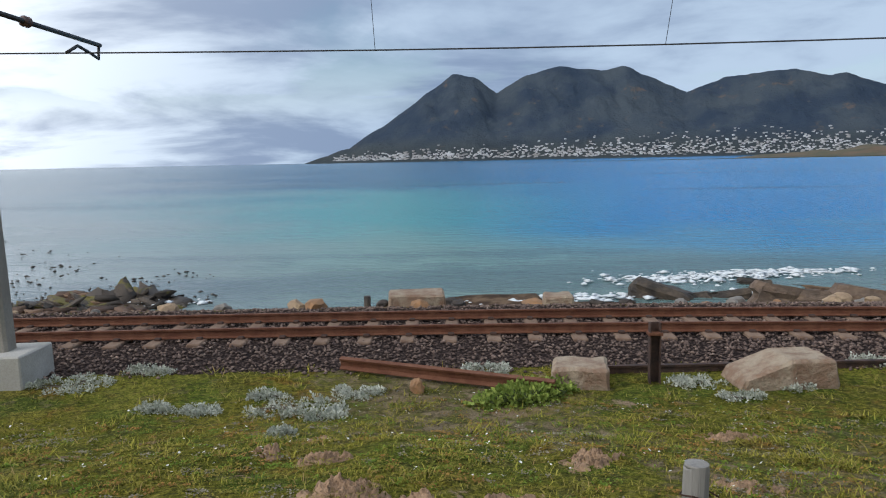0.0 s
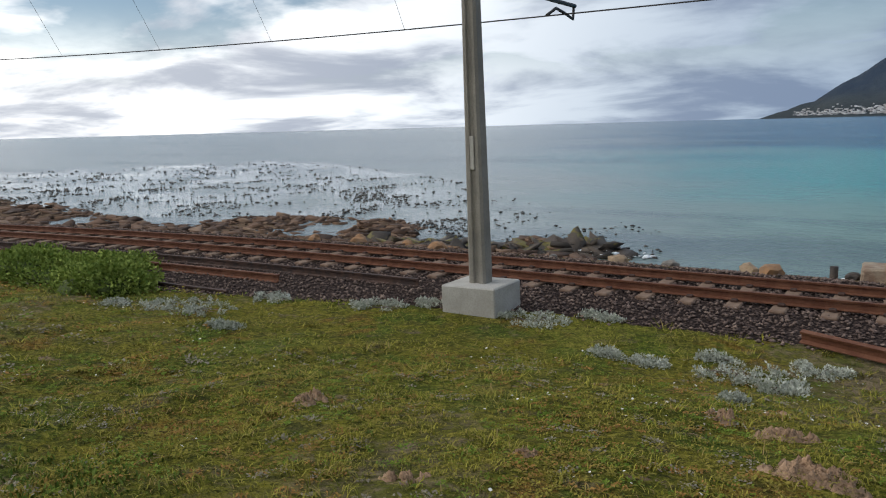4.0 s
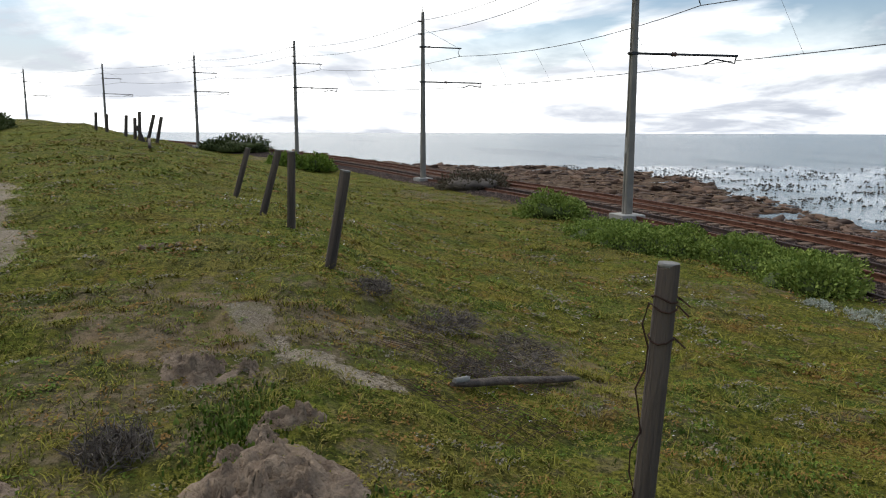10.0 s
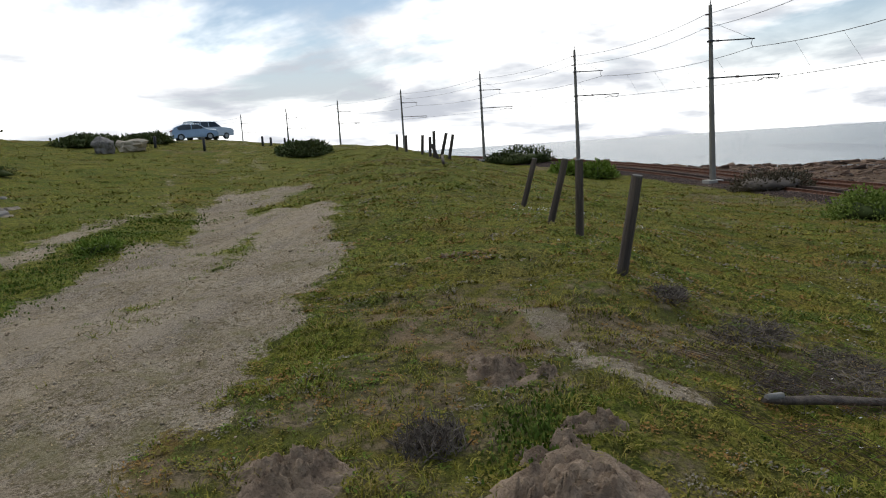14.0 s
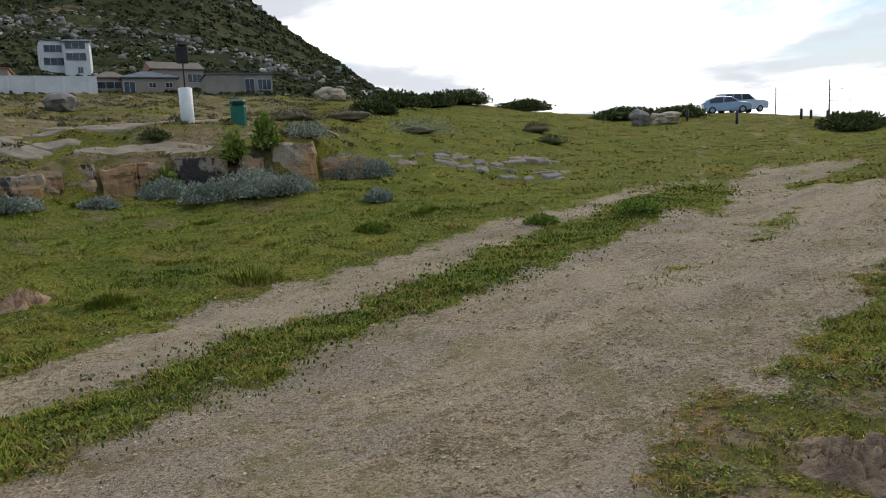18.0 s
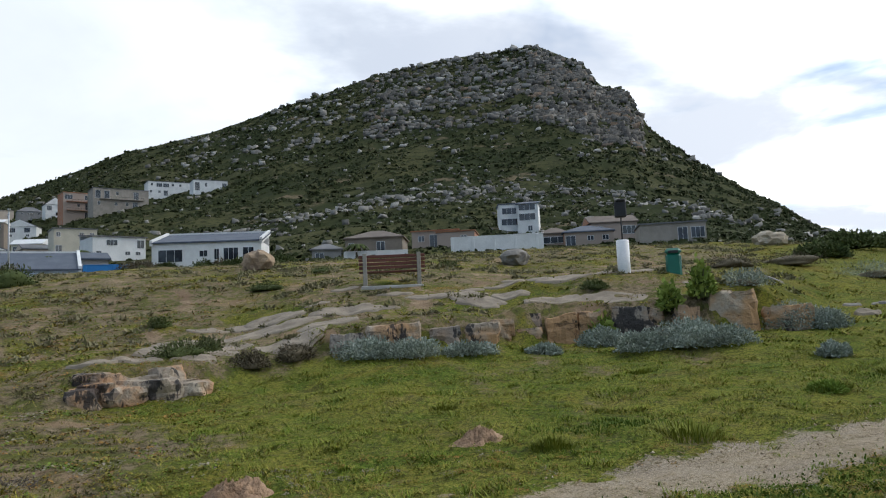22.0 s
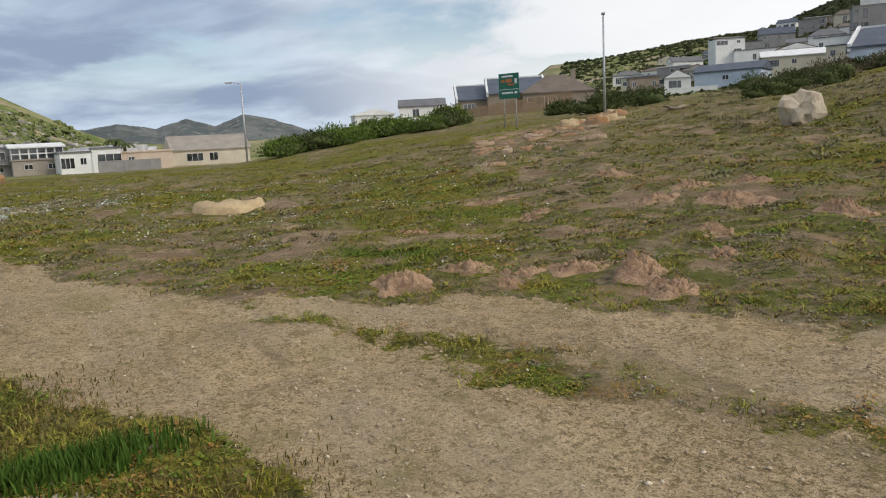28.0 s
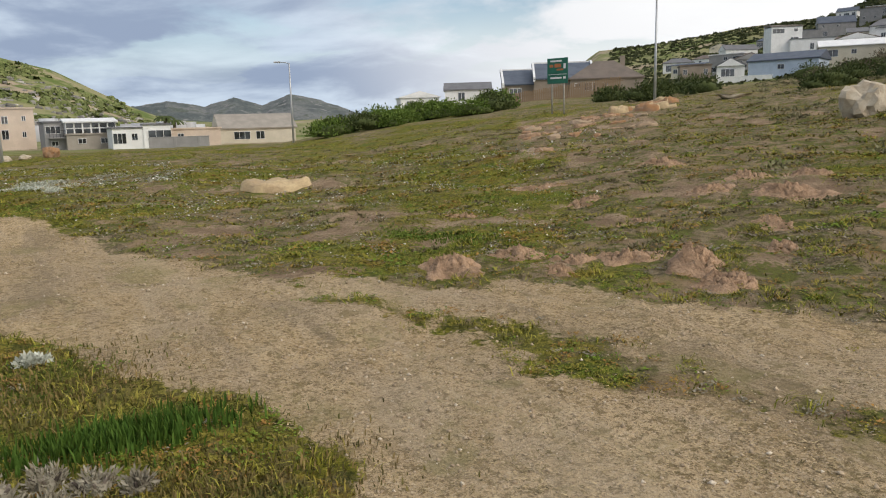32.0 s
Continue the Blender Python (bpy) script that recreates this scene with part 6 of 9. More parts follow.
rng = random.Random(21)
for i in range(46):
    x = rng.uniform(-14, 9)
    u = rng.uniform(2.0, 4.4)
    p = track_point(x, u)
    s = rng.uniform(0.15, 0.42) * (1.35 if -0.2 < x < 3.4 else 1.0)
    stone("shore_stone", "rounded orange-brown boulder on the shore bank", p.x, p.y, (s * 1.3, s, s * 0.8), ("orange_stone", "sand_stone", "grey_stone", "dark_stone")[i % 4], i + 3, group="boulders along the shore bank", detail=2, sink=0.2)
# jointed slabs tilted towards the water
SEA_ROCKS = ((343.9, 23.8, 1.35, 0.85, 14), (341.2, 24.0, 0.7, 0.55, -8), (339.0, 24.2, 0.95, 0.62, -8), (337.4, 27.2, 0.75, 0.55, 5), (334.3, 23.5, 1.5, 0.95, 8), (331.5, 23.2, 1.6, 1.0, -5), (328.6, 23.0, 1.8, 1.05, 6))
for i, (tu, fa, w, h, tip) in enumerate(SEA_ROCKS):
    x, y = polar(tu, fa)
    ob = part("sea_rock", rock_block(w * (1.5 if i < 4 else 2.0), w * 0.9, h * 0.85, i + 31), "dark_stone" if i < 4 else "wet_rock")
    ob.matrix_basis = Matrix.Translation((x, y, SEA_Z - 0.35)) @ Matrix.Rotation(radians(tu + 7 * i % 30 - 15), 4, "Z") @ Matrix.Rotation(radians(tip), 4, "Y") @ Matrix.Rotation(radians(-8), 4, "X")
    tagged(ob, "dark wet layered rock at the water's edge", "rock", "rocks at the water's edge")

# ---- shrubs by the railway ----
SV = "low silvery-leaved plant at the ballast edge"
SILVER = [(-4.95, 9.8, 0.93), (-4.04, 10.33, 0.51), (-3.37, 8.75, 0.36), (-2.85, 8.59, 0.42), (-1.75, 8.63, 0.95), (-1.1, 9.23, 0.57), (-1.59, 7.29, 0.23), (0.55, 10.04, 0.62), (-2.21, 9.18, 0.36), (3.15, 9.41, 0.53), (3.48, 8.81, 0.37), (4.28, 9.11, 0.31), (5.77, 10.06, 0.53), (-1.31, 8.27, 0.39), (-10.16, 7.84, 1.55), (-11.32, 7.35, 0.51), (-8.36, 7.1, 0.5), (-7.49, 9.45, 0.82), (-6.79, 9.95, 0.55), (-9.53, 9.09, 0.7)]


def silver_plant(x, y, w, seed):
    """Sprawling stems with tufts of woolly leaves, low and open."""
    ob = thing("silver_plant", SV, "bush", Matrix.Translation((x, y, ground_z(x, y))), "silvery plants along the ballast")
    rng = random.Random(seed)
    co, fa, n = [], [], 0
    for k in range(int(8 + 26 * w)):
        a, r = rng.uniform(0, 6.28), math.sqrt(rng.random()) * w * 0.62
        cx, cy = math.cos(a) * r, math.sin(a) * r * 0.62
        d = rng.uniform(0.09, 0.2)
        c, f = leaves((d, d, rng.uniform(0.04, 0.11)), 55, 0.034, seed * 50 + k, narrow=0.55)
        c = c + (cx, cy, ground_z(x + cx, y + cy) - ground_z(x, y))
        co.append(c), fa.append(f + n)
        n += len(c)
    part_of("foliage", raw_mesh("foliage", np.concatenate(co), np.concatenate(fa)), "leaf_silver", ob)
    bm = bmesh.new()
    for k in range(7):
        a = rng.uniform(0, 6.28)
        tip = (math.cos(a) * w * 0.5, math.sin(a) * w * 0.3, 0.03)
        tube(bm, [(0, 0, 0.0), (tip[0] * 0.5, tip[1] * 0.5, 0.035), tip], [0.008, 0.006, 0.004], 4)
    part("stems", bm, "twig_dead", ob)


for i, (x, y, w) in enumerate(SILVER):
    silver_plant(x, y, w, i + 1)
shrub("leafy_plant", "bright green leafy plant beside the loose rail", 0.95, 8.95, (1.55, 0.7, 0.20), "bush_leaf", 1900, 0.05, 4, 0.7)
rng = random.Random(17)
for i in range(17):
    x, y = -20.6 + 8.0 * (i + 0.5) / 17 + rng.uniform(-0.4, 0.4), 6.3 + 2.6 * (i + 0.5) / 17 + rng.uniform(-1.2, 1.2)
    w = rng.uniform(1.7, 2.9)
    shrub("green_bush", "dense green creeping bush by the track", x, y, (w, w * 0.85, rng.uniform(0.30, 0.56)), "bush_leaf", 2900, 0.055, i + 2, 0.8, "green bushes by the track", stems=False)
for i, (tu, fa, w, h) in enumerate(((75.6, 25.0, 2.4, 0.85), (74.4, 26.0, 1.6, 0.6))):
    x, y = polar(tu, fa)
    shrub("green_bush", "rounded green bush beside the mast", x, y, (w, w * 0.8, h), "bush_leaf", 2900, 0.075, i + 12, 0.7, "green bushes by the track", stems=False)
x, y = polar(81.5, 38)
shrub("brown_bush", "grey-brown dry bush beside the track", x, y, (4.5, 2.5, 0.9), "leaf_brown", 1600, 0.16, 3, 0.3, inner="twig_dead")
for i, (tu, fa, w, h) in enumerate(((93.5, 52, 4.0, 1.0), (95.5, 50, 3.0, 0.9), (98.6, 75, 7.0, 1.6), (100.2, 78, 5.0, 1.2))):
    x, y = polar(tu, fa)
    shrub("green_bush", "dark green bush on the railway bank", x, y, (w, w * 0.7, h), "leaf_dark" if i > 1 else "leaf_green", 1200, 0.22, i + 15, 0.5, "green bushes by the track", stems=False)

# ---- fence ----
def fence_post(x, y, h, rad, lean, toward, wired=False, mat="weathered_wood", label="weathered dark wooden fence post, leaning", seed=1):
    ob = thing("fence_post", label, "fence post", Matrix.Translation((x, y, ground_z(x, y))) @ Matrix.Rotation(radians(toward), 4, "Z") @ Matrix.Rotation(radians(lean), 4, "Y"), "old fence posts")
    bm = bmesh.new()
    rings = []
    for i in range(9):
        z = -0.35 + (h + 0.35) * i / 8
        ring = []
        for k in range(12):
            a = k / 12 * 2 * math.pi
            r = rad * (1 + 0.05 * math.sin(3 * a + seed) + 0.04 * noise.noise(Vector((math.cos(a) * 2, math.sin(a) * 2, z * 3 + seed)))) * (1.06 - 0.08 * i / 8)
            ring.append(bm.verts.new((r * math.cos(a), r * math.sin(a), z + (0.012 * math.sin(a * 2 + seed) if i == 8 else 0))))
        rings.append(ring)
    for r0, r1 in zip(rings[:-1], rings[1:]):
        for k in range(12):
            bm.faces.new((r0[k], r0[(k + 1) % 12], r1[(k + 1) % 12], r1[k]))
    bm.faces.new(rings[-1])
    part("shaft", bm, mat, ob)
    part("cut_top", tube(bmesh.new(), [(0, 0, h - 0.005), (0, 0, h + 0.012)], rad * 0.93, 12), "grey_wood", ob, "pale sawn post top")
    if wired:
        for k, z in enumerate((h - 0.13, h - 0.17, h - 0.30)):
            bm = bmesh.new()
            tube(bm, [(math.cos(a / 10 * 6.4) * (rad + 0.008), math.sin(a / 10 * 6.4) * (rad + 0.008), z + 0.012 * math.sin(a * 1.3 + k)) for a in range(11)] + [(rad + 0.05, -0.03, z - 0.02)], 0.004, 5)
            part("wire_tie", bm, "rusty_wire", ob, "rusty wire wound round the post")
        bm = bmesh.new()
        tube(bm, [(-rad - 0.015 - 0.02 * math.sin(i * 1.9), -0.03, h - 0.15 - i * 0.09) for i in range(12)], 0.004, 4)
        part("hanging_wire", bm, "rusty_wire", ob)
    return ob


simple("rusty_wire", (0.055, 0.03, 0.02), (0.09, 0.045, 0.03), 10, 0.8, 0.5, 0)
fence_post(-3.13, 1.21, 1.40, 0.045, 3.2, 70, True, seed=3, label="weathered wooden fence post wound with rusty wire")
fence_post(1.10, 3.46, 0.64, 0.058, 2, 20, True, "grey_wood", "short pale grey wooden post with rusty wire", 5)
fence_post(-7.91, -0.26, 1.0, 0.055, 10, 87, seed=7)
fence_post(-10.67, -0.9, 1.05, 0.055, 2, 60, seed=8, label="weathered dark upright wooden fence post")
fence_post(-12.41, -1.51, 1.06, 0.055, 15, 97, seed=9)
fence_post(-15.61, -2.45, 1.0, 0.055, 16, 97, seed=10)
for i, (tu, fa, ln, h) in enumerate(((104.4, 33.5, 12, 1.1), (105.0, 34, 15, 1.15), (105.5, 34.5, 2, 1.2), (105.8, 35, 2, 0.9), (106.4, 36, 4, 0.9), (107.6, 38, 2, 0.8), (108.3, 40, 3, 0.85), (105.25, 33.8, -20, 0.7))):
    x, y = polar(tu, fa)
    fence_post(x, y, h, 0.07, ln, 95, seed=20 + i)
x, y = polar(104.9, 33.6)
tagged(part("fallen_rail", tube(bmesh.new(), [(x, y, ground_z(x, y) + 0.15), (x + 5.5, y + 1.5, ground_z(x + 5.5, y + 1.5) + 0.12)], 0.06, 8), "weathered_wood"), "fallen dark timber below the fence posts", "timber")


def fallen_timber():
    """A split post lying in the grass, flat side up."""
    a, b = Vector((-5.2, 0.68, 0)), Vector((-6.15, 1.85, 0))
    a.z, b.z = ground_z(a.x, a.y) + 0.045, ground_z(b.x, b.y) + 0.06
    ob = thing("fallen_post", "weathered dark split post lying in the grass", "timber")
    bm = bmesh.new()
    tube(bm, [a, a.lerp(b, 0.12), a.lerp(b, 0.35) + Vector((0, 0, 0.008)), a.lerp(b, 0.7), a.lerp(b, 0.93), b], [0.022, 0.042, 0.05, 0.047, 0.04, 0.02], 9, flat=0.62)
    for v in bm.verts:
        v.co += Vector((1, 1, 0.6)) * 0.010 * noise.noise(v.co * 14)
    part("shaft", bm, "weathered_wood", ob)
    side = (b - a).normalized()
    part("split_end", tube(bmesh.new(), [a + side * 0.02 + Vector((0, 0, 0.02)), a + side * 0.16 + Vector((0, 0, 0.032))], [0.022, 0.026], 6), "grey_wood", ob, "pale splintered end")


fallen_timber()


def wire_mesh(cx, cy, w, d, turn, label, seed, cell=0.075, lift=0.03):
    ob = thing("wire_mesh", label, "wire mesh")
    m = Matrix.Translation((cx, cy, 0)) @ Matrix.Rotation(radians(turn), 4, "Z")
    bm = bmesh.new()
    base = ground_z(cx, cy)
    slope_x, slope_y = (ground_z(cx + 0.3, cy) - ground_z(cx - 0.3, cy)) / 0.6, (ground_z(cx, cy + 0.3) - ground_z(cx, cy - 0.3)) / 0.6

    def at(a, b):
        p = m @ Vector((a, b, 0))
        p.z = base + slope_x * (p.x - cx) + slope_y * (p.y - cy) + lift + 0.06 * noise.noise(Vector((p.x * 2.2, p.y * 2.2, seed)))
        return p
    for i in range(int(w / cell) + 1):
        tube(bm, [at(-w / 2 + i * cell, -d / 2 + d * k / 6) for k in range(7)], 0.0022, 3, False)
    for j in range(int(d / cell) + 1):
        tube(bm, [at(-w / 2 + w * k / 8, -d / 2 + j * cell) for k in range(9)], 0.0022, 3, False)
    part("netting", bm, "rusty_wire", ob)


wire_mesh(-4.95, 0.85, 1.0, 0.6, 50, "rusty wire netting sunk in the grass", 1)
wire_mesh(-5.9, 0.9, 1.3, 0.7, 70, "rusty wire netting lying over dry grass", 2, lift=0.08)
wire_mesh(-2.55, 1.55, 0.7, 0.3, 30, "crumpled rusty wire netting at the post", 3, lift=0.06)

# ---- mounds ----
for i, v in enumerate([(-0.98, 6.02, 0.36, 0.15), (-0.67, 5.0, 0.43, 0.18), (-0.21, 4.56, 0.4, 0.26), (-1.49, 6.29, 0.3, 0.1), (0.42, 4.68, 0.48, 0.17), (1.13, 5.82, 0.46, 0.12), (2.73, 7.18, 0.54, 0.09), (-2.65, 3.55, 0.28, 0.12), (-4.58, 4.77, 0.36, 0.1), (-2.27, 4.35, 0.23, 0.07), (-0.53, 4.07, 0.29, 0.12), (1.04, 4.63, 0.37, 0.1), (-1.2, 7.0, 0.3, 0.07), (2.1, 5.2, 0.5, 0.07)]):
    mound(*v, i + 1)
for i, v in enumerate([(-3.42, -0.36, 0.80, 0.26), (-3.95, -0.5, 0.33, 0.15), (-4.3, -0.32, 0.32, 0.12), (-3.55, -1.78, 0.5, 0.22), (-5.1, -1.0, 0.46, 0.16), (-5.05, -0.68, 0.23, 0.07), (-3.1, -1.38, 0.3, 0.13), (-8.8, -2.2, 0.7, 0.05)]):
    mound(*v, i + 21, "mound_grey")
for i, v in enumerate([(5.53, -5.73, 0.53, 0.30), (4.94, -5.5, 0.52, 0.2), (6.37, -5.64, 0.63, 0.17), (6.71, -5.12, 0.37, 0.15), (7.33, -4.83, 0.59, 0.19), (7.2, -3.9, 0.67, 0.24), (6.42, -4.74, 0.35, 0.1), (9.26, -10.86, 0.74, 0.2), (8.93, -9.59, 0.58, 0.18), (8.74, -11.74, 0.65, 0.16), (12.68, -12.09, 0.78, 0.3), (5.86, -9.79, 0.59, 0.24), (6.49, -8.1, 0.54, 0.14), (5.6, -7.11, 0.4, 0.16), (1.38, -7.59, 0.62, 0.26), (3.54, -6.99, 0.46, 0.09), (-1.13, -9.44, 0.49, 0.2), (7.74, -9.94, 0.94, 0.2), (1.43, -7.93, 0.4, 0.1), (10.4, -8.2, 0.6, 0.12), (8.1, -7.3, 0.5, 0.1), (11.0, -6.2, 0.5, 0.1), (13.0, -9.0, 0.8, 0.15)]):
    mound(*v, i + 41)
twigs("dead_shrub", "dark tangled dead shrub between soil heaps", -3.95, -1.15, (0.42, 0.42, 0.3), 150, 1)
twigs("dead_shrub", "dark dead shrub by the bare patch", -7.45, 0.14, (0.75, 0.45, 0.17), 170, 2)
twigs("dead_shrub", "low grey dead brushwood in the grass", -7.0, 0.75, (1.2, 0.9, 0.09), 210, 3)
twigs("dead_shrub", "dry grey brushwood over rusty netting", -6.5, 1.3, (1.3, 1.0, 0.09), 220, 6)
twigs("dead_shrub", "flattened dry brushwood beside the fallen post", -5.75, 0.75, (0.9, 0.7, 0.07), 120, 7)
twigs("dead_shrub", "low grey-brown dry brushwood on the slope", 3.86, -8.32, (1.0, 0.7, 0.16), 80, 4)
twigs("dead_shrub", "low brown dry brushwood among flowers", 8.73, -6.3, (1.2, 0.8, 0.12), 70, 5)

# ---- rocky slope with the bench ----
leaf_material("crest_leaf", (0.048, 0.070, 0.022), (0.145, 0.172, 0.062), (0.11, 0.105, 0.055))
leaf_material("hedge_leaf", (0.060, 0.105, 0.018), (0.155, 0.215, 0.048), (0.05, 0.08, 0.018))
def ledge_material(name, rusty, grey, stain):
    """Bedded sandstone: orange faces, grey crust, black weather stains."""
    n = Net(name)
    p = n.pos()
    broad, fine = n.noise(0.9, 5, 0.65, p), n.noise(9, 5, 0.7, p)
    c = n.mix(n.ramp(broad, 0.40, 0.60), rusty, (0.36, 0.30, 0.23))
    c = n.mix(n.ramp(n.rand(), 0.6, 0.9, 0, grey), c, (0.24, 0.22, 0.20))
    c = n.mix(n.ramp(n.noise(2.3, 5, 0.75, n.pos(True, (0.6, 0.6, 3.0))), 0.57, 0.63, 0, 0.7), c, (0.12, 0.08, 0.055))
    c = n.mix(n.ramp(fine, 0.52, 0.72, 0, 0.5), c, (0.22, 0.16, 0.11))
    c = n.mix(n.ramp(n.noise(0.7, 4, 0.6, p), 0.58, 0.66, 0, 0.6), c, (0.45, 0.40, 0.32))
    c = n.mix(n.ramp(n.noise(1.3, 5, 0.75, n.pos(True, (1, 1, 0.45))), stain, stain + 0.045, 0, 0.9), c, (0.040, 0.038, 0.040))
    return n.done(c, 0.93, 0, n.bump(n.math("ADD", broad, fine), 0.9, 0.08), 0.2)


ledge_material("ledge_stone", (0.47, 0.285, 0.145), 0.6, 0.545), ledge_material("outcrop_stone", (0.50, 0.275, 0.130), 0.35, 0.575)
simple("pale_ledge", (0.31, 0.255, 0.19), (0.21, 0.17, 0.125), 2.2, 0.93, 0, 0.8, 22, 0.03, world=True)


def rock_ledge():
    ob = thing("rock_ledge", "low broken sandstone ledge, orange and blackened", "rock ledge", kind="structure")
    rng = random.Random(12)
    turn, k = 151.5, 0
    while turn < 200.4:
        r, h = ledge_at(turn)
        w = rng.uniform(0.5, 1.1) * (1.5 if turn < 157 else 0.9)
        gap = turn > 184.5
        if h > 0.25 and not gap:
            hh = h * rng.uniform(0.92, 1.12)
            courses = 2 if h > 0.6 and rng.random() < 0.4 and turn > 157 else 1
            z0 = 0.0
            for c in range(courses):
                ch = hh / courses * (rng.uniform(0.85, 1.15))
                x, y = polar(turn + rng.uniform(-0.3, 0.3), r + 0.25 + 0.3 * c + rng.uniform(-0.10, 0.10))
                xb, yb = polar(turn, r - 0.35)
                b = part("stone", rock_block(w * rng.uniform(0.9, 1.1), rng.uniform(0.7, 1.1), ch + 0.1, k + 1), "ledge_stone", ob)
                b.matrix_basis = Matrix.Translation((x, y, ground_z(xb, yb) - 0.12 + z0)) @ Matrix.Rotation(radians(turn + rng.uniform(-5, 5)), 4, "Z") @ Matrix.Rotation(radians(rng.uniform(-4, 4)), 4, "Y")
                z0 += ch
                k += 1
        turn += math.degrees(w * 0.95 / r)
    # the knot of jointed blocks at the low end
    for i in range(15):
        t = 193.6 + 7.2 * (i + 0.5) / 15
        r = 14.55 + 0.4 * (i % 2) + rng.uniform(-0.1, 0.15) + (200.8 - t) * 0.10
        x, y = polar(t, r)
        s = rng.uniform(0.5, 0.8)
        b = part("stone", lump((s * 1.25, s * 1.1, rng.uniform(0.75, 1.05) * (1.0 if t > 195 else 0.7)), 300 + i, 3, 0.34, 0.26), "outcrop_stone", ob)
        b.matrix_basis = Matrix.Translation((x, y, ground_z(*polar(t, r - 0.4)) - 0.14)) @ Matrix.Rotation(radians(t) + rng.uniform(-0.4, 0.4), 4, "Z")
    # slabs lying behind the edge
    for i in range(46):
        t = rng.uniform(156, 200.5) if i % 3 else rng.uniform(184, 194)
        r, h = ledge_at(t)
        x, y = polar(t, r + rng.uniform(0.5, 6.5 if t < 193 else 2.6))
        s = rng.uniform(0.3, 1.0)
        b = part_of("stone", bedrock(s * 2.4, s * 1.2, rng.uniform(0.02, 0.06), x, y, radians(t) + rng.uniform(-0.5, 0.5), 100 + i), "pale_ledge", ob)
        b.matrix_basis = Matrix.Translation((x, y, ground_z(x, y)))


rock_ledge()
simple("yellow_stone", (0.50, 0.38, 0.22), (0.36, 0.26, 0.15), 2.2, 0.92, 0, 0.7, 18, 0.03)
simple("bench_wood", (0.12, 0.035, 0.022), (0.18, 0.06, 0.038), 3, 0.6, 0, 0.3, 50, stretch=(0.1, 1, 1))
simple("pale_concrete", (0.36, 0.33, 0.28), (0.27, 0.25, 0.21), 4, 0.9, 0, 0.3, 40)
simple("white_paint", (0.78, 0.78, 0.77), (0.70, 0.70, 0.69), 4, 0.6, 0, 0.1, 40)
simple("green_plastic", (0.012, 0.155, 0.105), (0.010, 0.125, 0.085), 4, 0.45, 0, 0.05, 40)
simple("black_metal", (0.018, 0.018, 0.02), (0.03, 0.03, 0.03), 4, 0.5, 0.3, 0.1, 40)
simple("lamp_steel", (0.50, 0.51, 0.52), (0.42, 0.43, 0.44), 4, 0.5, 0.6, 0.05, 40)


def bench():
    x, y = -0.34, -23.27
    ob = thing("park_bench", "park bench with red-brown wooden slats on concrete legs", "bench", Matrix.Translation((x, y, 2.73)) @ Matrix.Rotation(radians(181 - 2), 4, "Z"))
    for sx in (-0.83, 0.83):
        leg = bmesh.new()
        box(leg, sx - 0.06, -0.07, -0.35, sx + 0.06, 0.05, 0.98, 0.012)
        part("leg", leg, "pale_concrete", ob)
        part("seat_bearer", boxed(sx - 0.05, 0.0, 0.30, sx + 0.05, 0.60, 0.40, 0.012), "pale_concrete", ob)
        part("front_leg", boxed(sx - 0.05, 0.48, -0.35, sx + 0.05, 0.58, 0.30, 0.012), "pale_concrete", ob)
    for i in range(4):
        z = 0.50 + i * 0.115
        part("back_slat", boxed(-1.02, 0.055, z, 1.02, 0.10, z + 0.09, 0.008), "bench_wood", ob)
    for i in range(4):
        y0 = 0.12 + i * 0.125
        part("seat_slat", boxed(-1.02, y0, 0.40, 1.02, y0 + 0.10, 0.445, 0.008), "bench_wood", ob)
    part("base_slab", boxed(-0.95, -0.2, -0.4, 0.95, 0.6, -0.02, 0.02), "plinth_concrete", ob)


bench()


def marker_column():
    x, y = -7.10, -21.65
    ob = thing("marker_column", "white round column with a black box on a thin pole", "column", Matrix.Translation((x, y, 2.50)))
    part("shaft", tube(bmesh.new(), [(0, 0, -0.4), (0, 0, 1.18)], 0.185, 24), "white_paint", ob)
    part("cap", tube(bmesh.new(), [(0, 0, 1.18), (0, 0, 1.195)], [0.18, 0.15], 24), "white_paint", ob)
    part("pole", tube(bmesh.new(), [(0, 0, 1.19), (0, 0, 1.9)], 0.022, 8), "black_metal", ob)
    box_ob = part("sensor_box", boxed(-0.17, -0.11, 1.86, 0.17, 0.11, 2.33, 0.03), "black_metal", ob)
    box_ob.rotation_euler = (0, 0, radians(165))
    part("box_lid", boxed(-0.13, -0.13, 2.33, 0.13, 0.13, 2.40, 0.02), "black_metal", ob)


marker_column()


def litter_bin():
    x, y = -8.52, -21.45
    ob = thing("litter_bin", "green plastic litter bin with a domed lid", "bin", Matrix.Translation((x, y, 2.42)) @ Matrix.Rotation(radians(158), 4, "Z"))
    bm = boxed(-0.22, -0.2, -0.15, 0.22, 0.2, 0.78, 0.06)
    part("body", bm, "green_plastic", ob)
    bm = boxed(-0.235, -0.215, 0.76, 0.235, 0.215, 0.95, 0.08)
    part("lid", bm, "green_plastic", ob)
    part("opening", boxed(-0.14, -0.225, 0.80, 0.14, -0.205, 0.88, 0.005), "black_metal", ob, "dark slot in the lid")
    part("sticker", boxed(0.222, -0.1, 0.45, 0.228, 0.1, 0.75), "white_paint", ob, "pale label on the side")


litter_bin()

